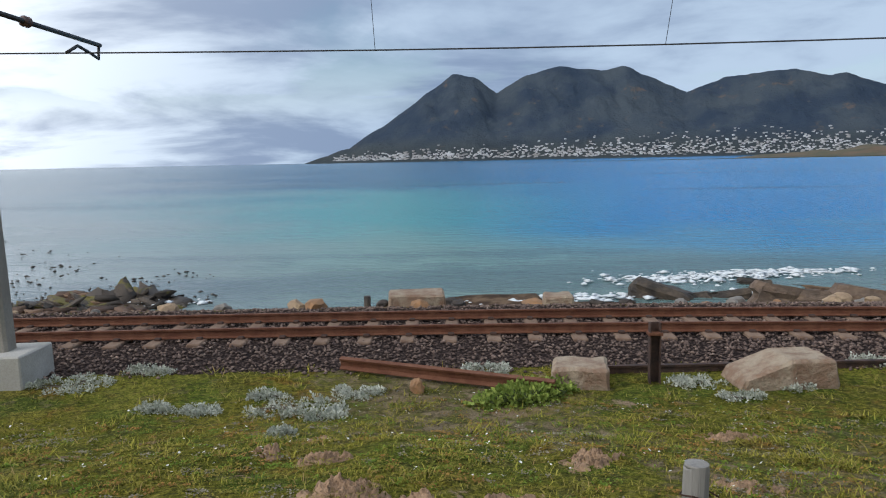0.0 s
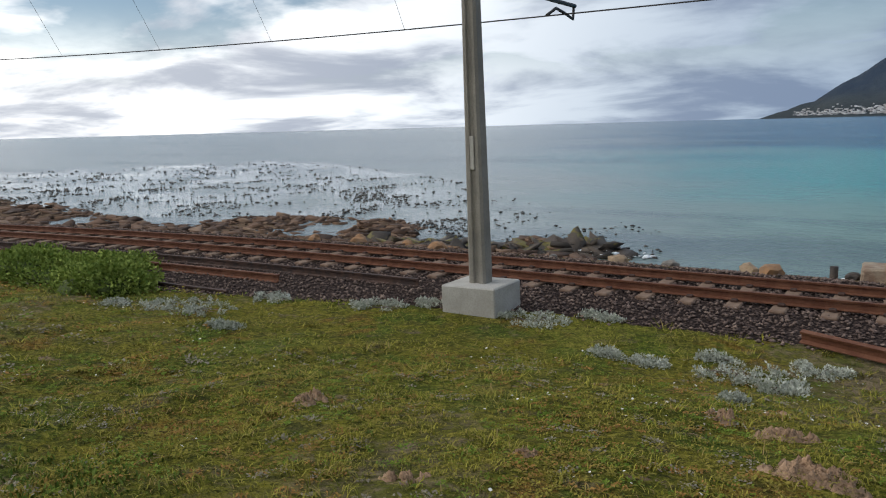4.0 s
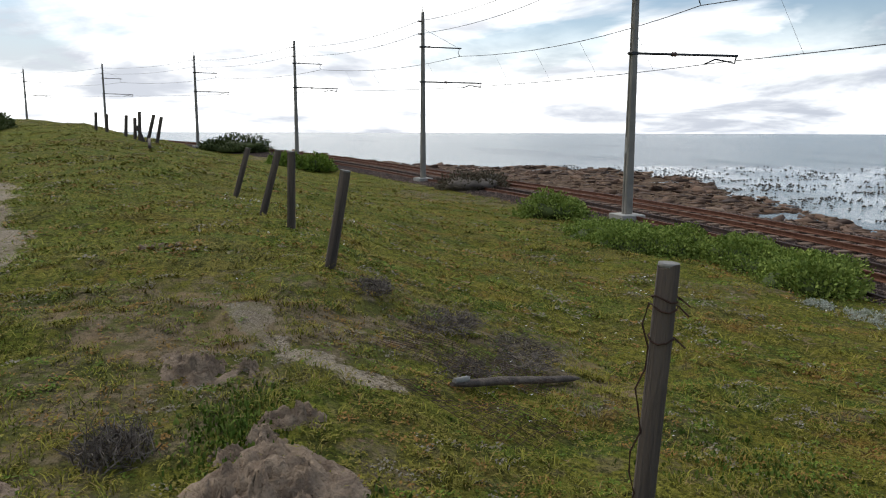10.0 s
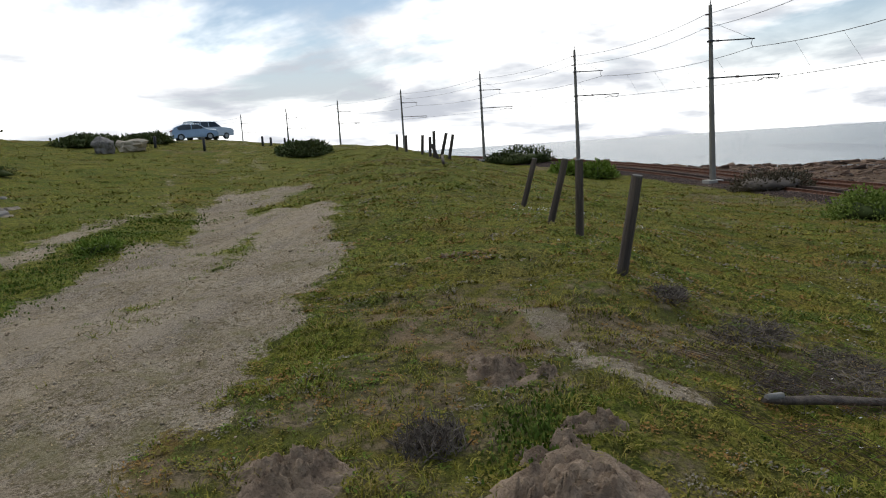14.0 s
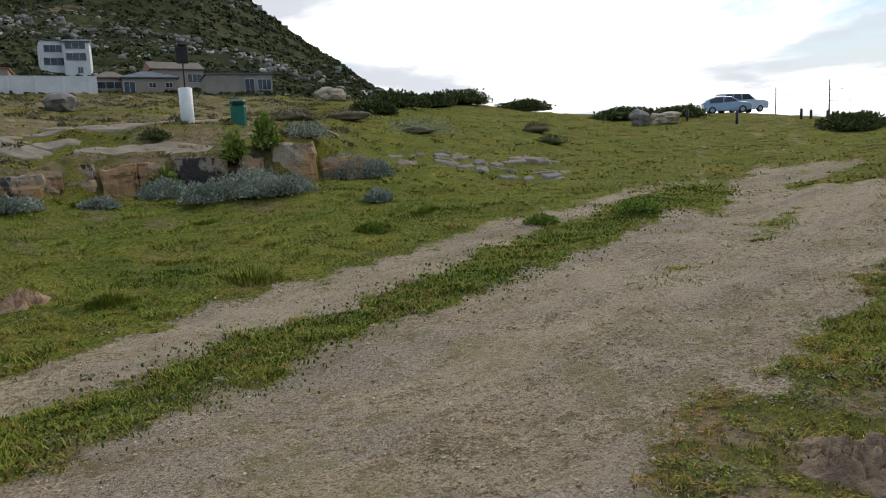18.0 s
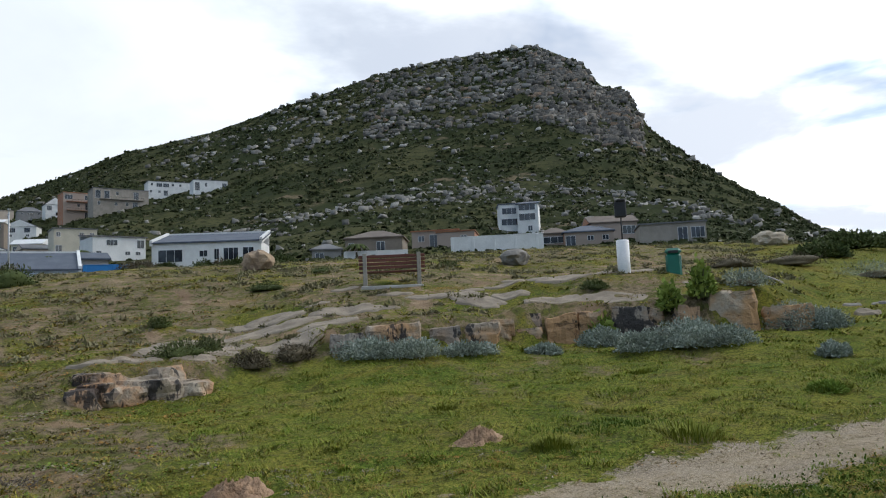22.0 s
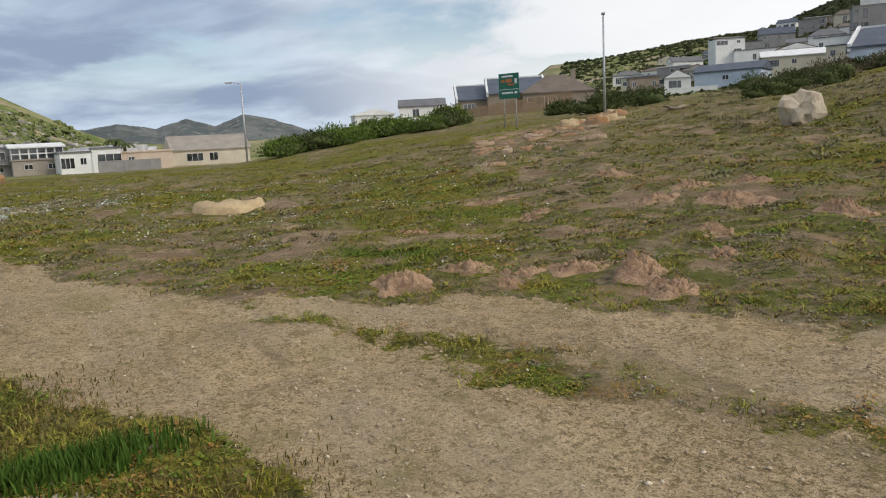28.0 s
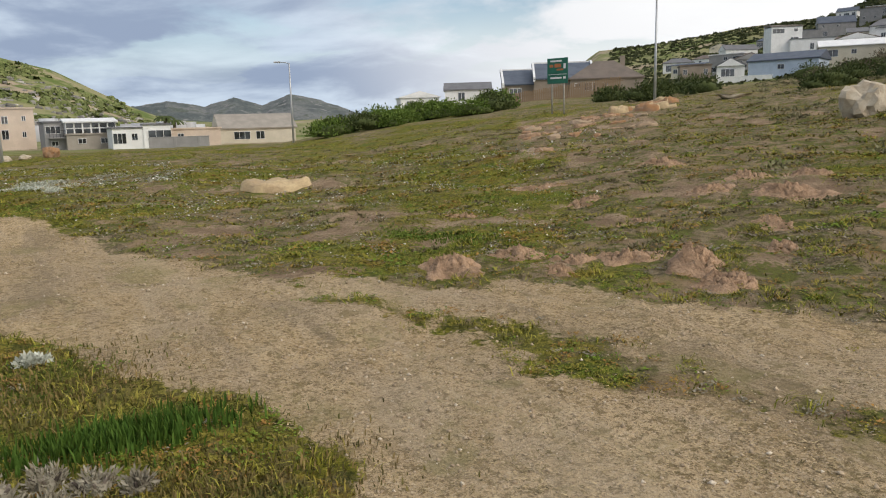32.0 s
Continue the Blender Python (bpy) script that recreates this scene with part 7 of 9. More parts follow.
def slab(name, label, x, y, size, mat, seed, turn=0.0, group=""):
    ob = part_of(name, bedrock(size[0] * 1.25, size[1] * 1.25, size[2], x, y, radians(turn), seed), mat)
    ob.matrix_basis = Matrix.Translation((x, y, ground_z(x, y)))
    return tagged(ob, label, "rock", group)


stone("white_rock", "big pale split boulder standing on the grass", 14.81, -22.3, (1.35, 1.1, 1.55), "pale_stone", 3, 0.0, 20, 0.12, 3, 0.42)
slab("flat_rock", "flat yellow sandstone slab among flowers", 20.11, -5.5, (1.5, 0.95, 0.23), "yellow_stone", 6, 255)
stone("orange_rock", "rounded orange boulder on the verge", 56.5, -0.3, (1.2, 1.0, 1.0), "orange_stone", 8)
stone("verge_rock", "small pale boulder on the verge", 56.5, 2.4, (0.9, 0.8, 0.5), "pale_stone", 9)
stone("verge_rock", "small pale boulder on the verge", 57.0, 1.3, (0.8, 0.7, 0.45), "pale_stone", 10)
stone("slab_rock", "pale flat slab on the crest", 29.9, -33.8, (1.9, 1.1, 0.55), "pale_stone", 11, 0.12)
stone("pale_boulder", "pale round boulder on the hillside", -27.3, -50.6, (2.6, 2.0, 1.35), "pale_stone", 12)
stone("brown_boulder", "cracked brown boulder beside dry bushes", 6.4, -39.1, (1.9, 1.5, 1.3), "sand_stone", 13)
stone("grey_boulder", "low grey boulder on the slope", -6.2, -34.4, (2.0, 1.4, 0.95), "grey_stone", 14)
stone("slope_rock", "grey lichened rock in the grass", -35.4, -28.6, (1.4, 1.1, 1.2), "grey_stone", 51, group="rocks on the slope")
stone("slope_rock", "pale lichened rock in the grass", -39.8, -30.1, (1.9, 1.5, 1.1), "pale_stone", 52, group="rocks on the slope")
rng = random.Random(77)
for i in range(46):
    x, y = rng.choice(((-12.8, -19.1), (-15.0, -15.8), (-15.0, -19.5), (-13.6, -17.2), (-16.2, -18.0), (-11.6, -20.6)))
    s = rng.uniform(0.18, 0.55)
    slab("slope_rock", "small grey lichened rock in the grass", x + rng.gauss(0, 0.6), y + rng.gauss(0, 0.6), (s * 1.2, s * 0.8, s * rng.uniform(0.10, 0.26)), rng.choice(("pale_ledge", "grey_stone", "pale_ledge")), i + 51, rng.uniform(0, 360), "rocks on the slope")
for i in range(44):
    t = rng.uniform(227.0, 236.5)
    x, y = polar(t, rng.uniform(28, 44) - (t - 227) * 0.6)
    s = rng.uniform(0.15, 0.5)
    slab("outcrop_rock", "low orange rock breaking through the turf", x, y, (s * 1.7, s, s * 0.3), ("orange_stone", "sand_stone", "mound_soil")[i % 3], i + 71, rng.uniform(0, 360), "low rocks below the lamp")
for i in range(18):
    x, y = polar(227.5 + rng.uniform(-2.2, 2.2), 42 + rng.uniform(-2, 3))
    s = rng.uniform(0.2, 0.6)
    slab("outcrop_rock", "orange sandstone rock at the lamp's foot", x, y, (s * 1.9, s, s * 0.6), "orange_stone" if i % 2 else "yellow_stone", i + 121, 227 + rng.uniform(-30, 30), "low rocks below the lamp")
BB = "rounded blue-grey leaved shrub below the ledge"
for i, (x, y, w, h) in enumerate([(-5.12, -17.6, 1.3, 0.6), (-5.48, -15.9, 1.3, 0.55), (-6.3, -15.7, 1.5, 0.75), (-7.2, -15.6, 1.5, 0.5), (-9.7, -17.3, 1.7, 0.8), (-10.25, -16.8, 1.0, 0.6), (0.3, -16.7, 1.5, 0.6), (-0.64, -16.5, 1.6, 0.5), (-1.88, -16.8, 1.3, 0.35), (-8.28, -13.6, 0.6, 0.3), (-3.6, -17.0, 0.8, 0.3), (-6.9, -16.4, 1.1, 0.6)]):
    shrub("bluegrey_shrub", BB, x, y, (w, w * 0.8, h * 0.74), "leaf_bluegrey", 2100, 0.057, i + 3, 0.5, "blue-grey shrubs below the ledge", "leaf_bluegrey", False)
for i, (x, y, w, h) in enumerate([(2.78, -16.4, 0.9, 0.45), (1.93, -17.0, 1.2, 0.45), (-17.33, -25.05, 3.4, 0.8), (-24.77, -26.15, 1.7, 0.65), (-16.08, -28.74, 3.0, 0.7), (-9.2, -18.6, 1.5, 0.55), (-13.0, -27.0, 2.2, 0.6)]):
    shrub("heath_shrub", "dry grey-brown heath shrub on the slope", x, y, (w, w * 0.7, h * 0.75), "leaf_bluegrey" if i % 3 == 2 else "leaf_brown", 1100, 0.065, i + 33, 0.35, "heath shrubs on the slope", "leaf_brown", False)
for i, (x, y, w, h) in enumerate([(-5.3, -18.3, 0.7, 0.6), (-6.97, -18.0, 0.5, 0.6), (-7.7, -17.8, 0.55, 0.8)]):
    shrub("leafy_plant", "green big-leaved plant growing over the ledge", x, y, (w, w, h), "bush_leaf", 420, 0.13, i + 43, 0.6)
for i, (x, y, w, h) in enumerate([(-5.79, -20.3, 0.8, 0.35), (5.94, -20.8, 0.7, 0.4), (3.83, -17.1, 0.7, 0.4), (4.22, -16.4, 1.3, 0.45), (3.96, -26.4, 1.5, 0.4), (2.48, -32.4, 1.3, 0.4), (-2.87, -32.4, 1.0, 0.4), (-22.3, -22.6, 1.5, 0.55), (-10.24, -8.43, 0.9, 0.3), (-6.22, -10.5, 0.5, 0.2), (-8.7, -9.2, 0.6, 0.2)]):
    shrub("green_shrub", "small dark green shrub in the grass", x, y, (w, w * 0.8, h * 0.7), "leaf_green" if i > 7 else "crest_leaf", 800, 0.060, i + 53, 0.35, "small shrubs on the slope", stems=False)
for i, (x, y, w, h) in enumerate([(-28.82, -44.98, 3.4, 1.15), (-26.15, -40.35, 4.4, 1.2), (-35.54, -45.55, 6.4, 1.35), (-41.0, -44.5, 4.4, 1.15), (-41.67, -19.6, 4.6, 1.2), (-40.74, -33.92, 5.0, 1.0), (-46.5, -34.0, 5.0, 1.0), (-44.5, -21.5, 3.0, 0.9), (-31.5, -43.5, 4.0, 1.2), (-20.5, -33.5, 2.6, 0.8)]):
    shrub("dark_bush", "dark green wind-clipped bush on the crest", x, y, (w, w * 0.7, h * 0.72), "crest_leaf", 2600, 0.165, i + 63, 0.6, "bushes along the crest", stems=False)
for i in range(30):
    t = rng.uniform(205, 217)
    x, y = polar(t, rng.uniform(42, 66))
    w = rng.uniform(1.2, 3.0)
    shrub("brown_bush", "grey-brown dry coastal bush below the houses", x, y, (w, w * 0.8, w * 0.4), "leaf_brown" if i % 3 else "leaf_dark", 520, 0.16, i + 83, 0.35, "dry bushes below the houses", stems=False)
for i in range(30):
    t = rng.uniform(237.5, 252)
    far = rng.uniform(70, 88)
    x, y = polar(t, far)
    w = rng.uniform(3.0, 5.5)
    shrub("hedge_bush", "dense bright green bush on the house slope", x, y, (w, w * 0.8, w * 0.34), "hedge_leaf" if i % 4 else "leaf_dark", 900, 0.215, i + 113, 0.6, "green bushes below the white houses", stems=False)
for i in range(12):
    t = rng.uniform(223, 231)
    x, y = polar(t, rng.uniform(60, 84))
    w = rng.uniform(2.0, 3.6)
    shrub("dark_bush", "dark bush beside the street lamp", x, y, (w, w * 0.8, w * 0.4), "leaf_dark", 600, 0.2, i + 143, 0.5, "bushes along the crest", stems=False)
for i in range(14):
    t = rng.uniform(186, 200)
    x, y = polar(t, rng.uniform(60, 88))
    w = rng.uniform(1.5, 3.0)
    shrub("dark_bush", "dark dry bush in front of the long house", x, y, (w, w * 0.8, w * 0.35), "leaf_dark" if i % 2 else "leaf_brown", 500, 0.2, i + 163, 0.5, "bushes along the crest", stems=False)


def palm(turn, far, h):
    x, y = polar(turn, far)
    ob = thing("palm_tree", "short palm with a ragged crown of fronds", "palm", Matrix.Translation((x, y, ground_z(x, y))), "palms among the houses")
    part("trunk", tube(bmesh.new(), [(0, 0, -0.5), (0.05, 0, h * 0.5), (0, 0, h)], [0.3, 0.22, 0.25], 8), "leaf_brown", ob)
    for k in range(11):
        a = k / 11 * 6.28
        bm = bmesh.new()
        pts = [Vector((math.cos(a) * s * 1.7, math.sin(a) * s * 1.7, h + 0.9 * s - 1.5 * s * s)) for s in (0, 0.3, 0.6, 0.85, 1.0)]
        for p, q in zip(pts[:-1], pts[1:]):
            side = (q - p).cross(Vector((0, 0, 1))).normalized() * 0.28
            dn = Vector((0, 0, -0.12))
            vs = [bm.verts.new(v) for v in (p, q, q + side + dn, p + side + dn)] + [bm.verts.new(v) for v in (p - side + dn, q - side + dn)]
            bm.faces.new(vs[:4]), bm.faces.new((vs[4], vs[5], vs[1], vs[0]))
        part("frond", bm, "leaf_dark", ob)


palm(181.9, 100, 1.9), palm(203.2, 100, 2.3), palm(262.4, 118, 4.4), palm(201.2, 140, 2.5), palm(261.8, 122, 3.8)


def street_lamp(x, y, z, h, head_turn, arm=0.8):
    ob = thing("street_lamp", "tall slim grey steel street lamp", "street lamp", Matrix.Translation((x, y, z)) @ Matrix.Rotation(radians(head_turn), 4, "Z"), "street lamps")
    part("pole", tube(bmesh.new(), [(0, 0, -0.5), (0, 0, h * 0.5), (0, 0, h)], [0.10, 0.085, 0.06], 10), "lamp_steel", ob)
    part("bracket", tube(bmesh.new(), [(0, 0, h - 0.03), (0, -arm * 0.5, h + 0.08), (0, -arm, h + 0.1)], 0.035, 6), "lamp_steel", ob)
    part("lamp_head", boxed(-0.13, -arm - 0.55, h + 0.04, 0.13, -arm + 0.05, h + 0.18, 0.04), "lamp_steel", ob)


street_lamp(41.06, -38.59, 2.44, 7.0, 227, 0.35)
street_lamp(37.23, -77.87, 7.35, 6.9, 205, 0.35)
street_lamp(67.32, -19.97, 0.05, 7.1, 160, 0.8)
street_lamp(55.09, 2.48, -0.6, 5.1, 180, 0.7)


def road_sign():
    """Green board on two posts; its small lettering is too far off to read."""
    a, b = Vector((39.11, -28.40, 1.75)), Vector((38.79, -28.83, 1.80))
    mid = (a + b) / 2
    ob = thing("road_sign", "green direction sign with white and orange marks on two posts", "sign", Matrix.Translation((mid.x, mid.y, 1.75)) @ Matrix.Rotation(radians(233 - 28), 4, "Z"))
    for sx in (-0.42, 0.42):
        part("post", tube(bmesh.new(), [(sx, 0.03, -0.4), (sx, 0.03, 3.3)], 0.055, 8), "pale_concrete", ob)
    board = part("board", boxed(-0.72, -0.05, 2.0, 0.72, -0.02, 3.55, 0.01), "sign_green", ob)
    for x0, x1, z0, z1, m in ((-0.5, 0.3, 3.32, 3.42, "white_paint"), (-0.55, -0.3, 3.0, 3.16, "sign_orange"), (-0.2, 0.25, 2.98, 3.2, "sign_orange"), (-0.05, 0.4, 2.8, 2.9, "sign_orange"), (-0.5, 0.3, 2.3, 2.4, "white_paint"), (0.4, 0.58, 2.28, 2.42, "white_paint"), (-0.66, 0.66, 2.55, 2.575, "white_paint"), (0.42, 0.58, 2.9, 3.2, "white_paint")):
        part("marking", boxed(x0, -0.058, z0, x1, -0.048, z1), m, board)


simple("sign_green", (0.012, 0.14, 0.085), (0.010, 0.11, 0.07), 3, 0.5, 0, 0.05)
simple("sign_orange", (0.50, 0.16, 0.05), (0.42, 0.13, 0.04), 3, 0.5, 0, 0)
road_sign()

# ---- parked vehicles ----
simple("silver_paint", (0.34, 0.44, 0.56), (0.31, 0.41, 0.53), 2, 0.3, 0.5, 0)
simple("pale_paint", (0.52, 0.60, 0.68), (0.48, 0.56, 0.64), 2, 0.3, 0.3, 0)
simple("tyre_rubber", (0.02, 0.02, 0.02), (0.03, 0.03, 0.03), 5, 0.9, 0, 0.2)


def profile_body(points, half, tuck=0.12):
    """A car body from its side outline (x along, z up), narrowed towards the roof."""
    bm = bmesh.new()
    zmax = max(p[1] for p in points)
    sides = []
    for s in (-1, -0.82, 0.82, 1):
        ring = []
        for x, z in points:
            t = max(0, (z - 0.85) / max(0.01, zmax - 0.85))
            k = (half - tuck * 1.6 * t) * s
            zz = z - (0.04 if abs(s) == 1 else 0)
            ring.append(bm.verts.new((x, k, zz)))
        sides.append(ring)
    n = len(points)
    for r0, r1 in zip(sides[:-1], sides[1:]):
        for k in range(n):
            bm.faces.new((r0[k], r0[(k + 1) % n], r1[(k + 1) % n], r1[k]))
    bm.faces.new(sides[0][::-1]), bm.faces.new(sides[-1])
    bmesh.ops.recalc_face_normals(bm, faces=bm.faces[:])
    return bm


def parked_car(name, label, m, paint, outline, half, windows, wheels, lights):
    ob = thing(name, label, "car", m)
    part("body", profile_body(outline, half), paint, ob)
    for quad in windows:
        for s in (-1, 1):
            bm = bmesh.new()
            zmax = max(p[1] for p in outline)
            vs = []
            for x, z in quad:
                t = max(0, (z - 0.85) / (zmax - 0.85))
                vs.append((x, s * (half - 0.12 * 1.6 * t + 0.012), z))
            a = [bm.verts.new(v) for v in vs]
            b = [bm.verts.new((v[0], v[1] - s * 0.04, v[2])) for v in vs]
            bm.faces.new(a), bm.faces.new(b[::-1])
            for k in range(len(a)):
                bm.faces.new((a[k], b[k], b[(k + 1) % len(a)], a[(k + 1) % len(a)]))
            bmesh.ops.recalc_face_normals(bm, faces=bm.faces[:])
            part("side_window", bm, "window_glass", ob)
    for x in wheels:
        for s in (-1, 1):
            tyre = part("wheel", tube(bmesh.new(), [(x, s * (half - 0.2), 0.31), (x, s * (half + 0.01), 0.31)], 0.31, 18), "tyre_rubber", ob)
            part("rim", tube(bmesh.new(), [(x, s * half, 0.31), (x, s * (half + 0.02), 0.31)], 0.19, 12), "lamp_steel", tyre)
    for x, z, mat in lights:
        for s in (-1, 1):
            part("light", boxed(x - 0.06, s * (half - 0.2) - 0.14, z - 0.07, x + 0.06, s * (half - 0.2) + 0.14, z + 0.07, 0.02), mat, ob)
    return ob


simple("tail_red", (0.25, 0.012, 0.012), (0.2, 0.01, 0.01), 5, 0.3, 0, 0)
x, y = polar(122.95, 72.0)
hatch = [(-1.95, 0.30), (1.95, 0.30), (2.0, 0.62), (1.82, 0.86), (1.0, 1.0), (0.35, 1.46), (-0.9, 1.50), (-1.75, 1.22), (-1.98, 0.85)]
parked_car("hatchback_car", "silver-blue hatchback parked on the grass", Matrix.Translation((x, y, ground_z(x, y) + 0.02)) @ Matrix.Rotation(radians(122.6 + 8), 4, "Z"), "silver_paint", hatch, 0.84,
           [[(0.85, 1.02), (0.30, 1.40), (-0.25, 1.42), (-0.25, 0.98)], [(-0.33, 0.98), (-0.33, 1.42), (-0.95, 1.42), (-1.5, 1.2), (-1.45, 0.98)]], (-1.25, 1.25), [(1.93, 0.72, "white_paint"), (-1.95, 0.92, "tail_red")])
x, y = polar(122.0, 76.0)
wagon = [(-2.3, 0.38), (2.3, 0.38), (2.35, 0.85), (2.1, 1.08), (1.0, 1.18), (0.35, 1.72), (-2.15, 1.76), (-2.34, 1.15)]
parked_car("estate_car", "pale blue station wagon parked behind a hatchback", Matrix.Translation((x, y, ground_z(x, y) + 0.05)) @ Matrix.Rotation(radians(121 + 38), 4, "Z"), "pale_paint", wagon, 0.9,
           [[(0.85, 1.2), (0.32, 1.64), (-0.4, 1.66), (-0.4, 1.16)], [(-0.5, 1.16), (-0.5, 1.66), (-1.3, 1.66), (-1.3, 1.16)], [(-1.4, 1.16), (-1.4, 1.66), (-2.05, 1.66), (-2.15, 1.16)]], (-1.5, 1.45), [(2.3, 0.9, "white_paint"), (-2.3, 1.0, "tail_red")])
for i, (tu, fa, h) in enumerate(((125.6, 52, 0.75), (122.3, 50, 0.8), (118.2, 56, 0.6), (117.6, 57, 0.6), (116.6, 58, 0.6), (116.0, 60, 0.5))):
    x, y = polar(tu, fa)
    ob = thing("bollard", "short black wooden bollard post", "bollard", Matrix.Translation((x, y, ground_z(x, y))), "bollards by the parking place")
    part("shaft", tube(bmesh.new(), [(0, 0, -0.3), (0, 0, h)], [0.09, 0.085], 8), "black_metal", ob)
    part("cap", tube(bmesh.new(), [(0, 0, h), (0, 0, h + 0.03)], [0.085, 0.05], 8), "black_metal", ob)

# ---- turf, flowers, stones ----
def turf_material():
    n = Net("turf_blades")
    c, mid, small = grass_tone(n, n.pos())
    c = n.mix(n.ramp(n.island(), 0.45, 0.85, 0.0, 0.85), c, (0.37, 0.335, 0.060))
    c = n.mix(n.ramp(n.island(), 0.28, 0.0, 0.0, 0.65), c, (0.060, 0.072, 0.014))
    c = n.mix(n.ramp(n.island(), 0.84, 0.98, 0, 0.85), c, (0.29, 0.20, 0.09))
    return n.done(c, 0.75, 0, None, 0.04)


turf_material()


def keep_clear(x, y):
    """1 where turf grows."""
    u = beside_track(x, y)
    turf = (1 - np.clip(bare_amount(x, y) * 1.15, 0, 1)) * (1 - np.clip((worn_amount(x, y) - 0.25) * 2.2, 0, 0.95))
    turf = np.where((u > ballast_edge(x) + 0.1) & (x > -170), 0.0, turf)
    return turf


def blades(name, r0, r1, count, length, width, seed, label, turns=(0, 360), mat="turf_blades", patch=0.0, lean=0.7, power=1.0, fine=True):
    rng = np.random.default_rng(seed)
    r = (r0 ** power + (r1 ** power - r0 ** power) * rng.random(count)) ** (1 / power)
    t = np.radians(turns[0] + (turns[1] - turns[0]) * rng.random(count))
    # blades stand in small cushions
    group = rng.integers(0, max(1, count // 16), count)
    r, t = r[group], t[group]
    push = rng.normal(size=(count, 2)) * (0.018 + 0.004 * r)[:, None]
    x, y = -np.sin(t) * r + push[:, 0], np.cos(t) * r + push[:, 1]
    keep = rng.random(count) < keep_clear(x, y) * (0.70 + 0.85 * fractal(x, y, 0.9, 3, 21.0))
    if patch:
        keep &= fractal(x, y, 1.6, 3, 33.0) > patch
    x, y, r, push = x[keep], y[keep], r[keep], push[keep]
    n = len(x)
    z = height(x, y)
    a = np.arctan2(push[:, 1], push[:, 0]) + rng.normal(scale=0.8, size=n)
    tall = 0.45 + 1.2 * np.clip(0.4 + 0.9 * fractal(x, y, 1.3, 3, 5.0), 0, 1)
    L = length * (0.5 + rng.random(n)) * tall
    W = width * (0.6 + 0.8 * rng.random(n))
    dx, dy = np.cos(a), np.sin(a)
    out = lean * (0.3 + rng.random(n)) * L
    sx, sy = -dy * W / 2, dx * W / 2
    p = lambda ox, oy, oz: np.stack([x + ox, y + oy, z + oz], -1)
    v0, v1 = p(-sx, -sy, -0.01 + 0 * L), p(sx, sy, -0.01 + 0 * L)
    v2, v3 = p(sx * 0.9 + dx * out * 0.4, sy * 0.9 + dy * out * 0.4, L * 0.5), p(-sx * 0.9 + dx * out * 0.4, -sy * 0.9 + dy * out * 0.4, L * 0.5)
    v4 = p(dx * out, dy * out, L * 0.6)
    if fine:
        co = np.stack([v0, v1, v2, v3, v4], 1).reshape(-1, 3)
        k = np.arange(n)[:, None] * 5
        tris = np.concatenate([k + [0, 1, 2], k + [0, 2, 3], k + [3, 2, 4]])
    else:
        co = np.stack([v0, v1, v4], 1).reshape(-1, 3)
        tris = np.arange(n * 3).reshape(-1, 3)
    me = raw_mesh(name, co, tris)
    me.attributes.new("lush", "FLOAT", "POINT").data.foreach_set("value", np.repeat(lush_amount(x, y), 5 if fine else 3).astype(np.float32))
    return tagged(part_of(name, me, mat), label, "grass", kind="stuff")


blades("turf_near", 1.6, 7.0, 200000, 0.040, 0.0060, 1, "short mixed olive and green turf", power=1.3, lean=1.5)
blades("turf_middle", 6.5, 18.0, 360000, 0.055, 0.014, 2, "short olive coastal turf on the slopes", power=1.3, lean=1.5, fine=False)
blades("turf_far", 17.0, 60.0, 300000, 0.07, 0.045, 3, "rough coastal turf further off", (60, 275), power=1.3, lean=1.5, fine=False)


def tuft_material():
    n = Net("tuft_blades")
    c = n.mix(n.island(), (0.055, 0.100, 0.014), (0.155, 0.200, 0.040))
    return n.done(c, 0.6, 0, None, 0.06)


tuft_material()
blades("lush_tufts", 2.0, 9.0, 30000, 0.035, 0.009, 5, "darker lush green grass patches", (0, 360), "tuft_blades", 0.7, 1.0)
blades("lush_tufts", 8.0, 26.0, 40000, 0.045, 0.020, 6, "darker lush green grass patches further off", (75, 275), "tuft_blades", 0.75, 1.0)


leaf_material("rusty_blades", (0.085, 0.075, 0.025), (0.25, 0.17, 0.07), (0.10, 0.12, 0.03))
leaf_material("sprig_silver", (0.19, 0.165, 0.115), (0.40, 0.365, 0.285), (0.14, 0.12, 0.085))


leaf_material("meadow_blades", (0.095, 0.165, 0.018), (0.285, 0.330, 0.052), (0.26, 0.240, 0.055))
blades("meadow_grass", 4.5, 18.5, 150000, 0.050, 0.013, 12, "longer bright green grass beside the dirt track", (112, 194), "meadow_blades", 0.0, 1.1, 1.3, fine=False)
blades("meadow_grass", 5.0, 17.0, 40000, 0.085, 0.014, 13, "taller green tufts beside the dirt track", (130, 190), "meadow_blades", 0.45, 0.8, 1.3, fine=False)


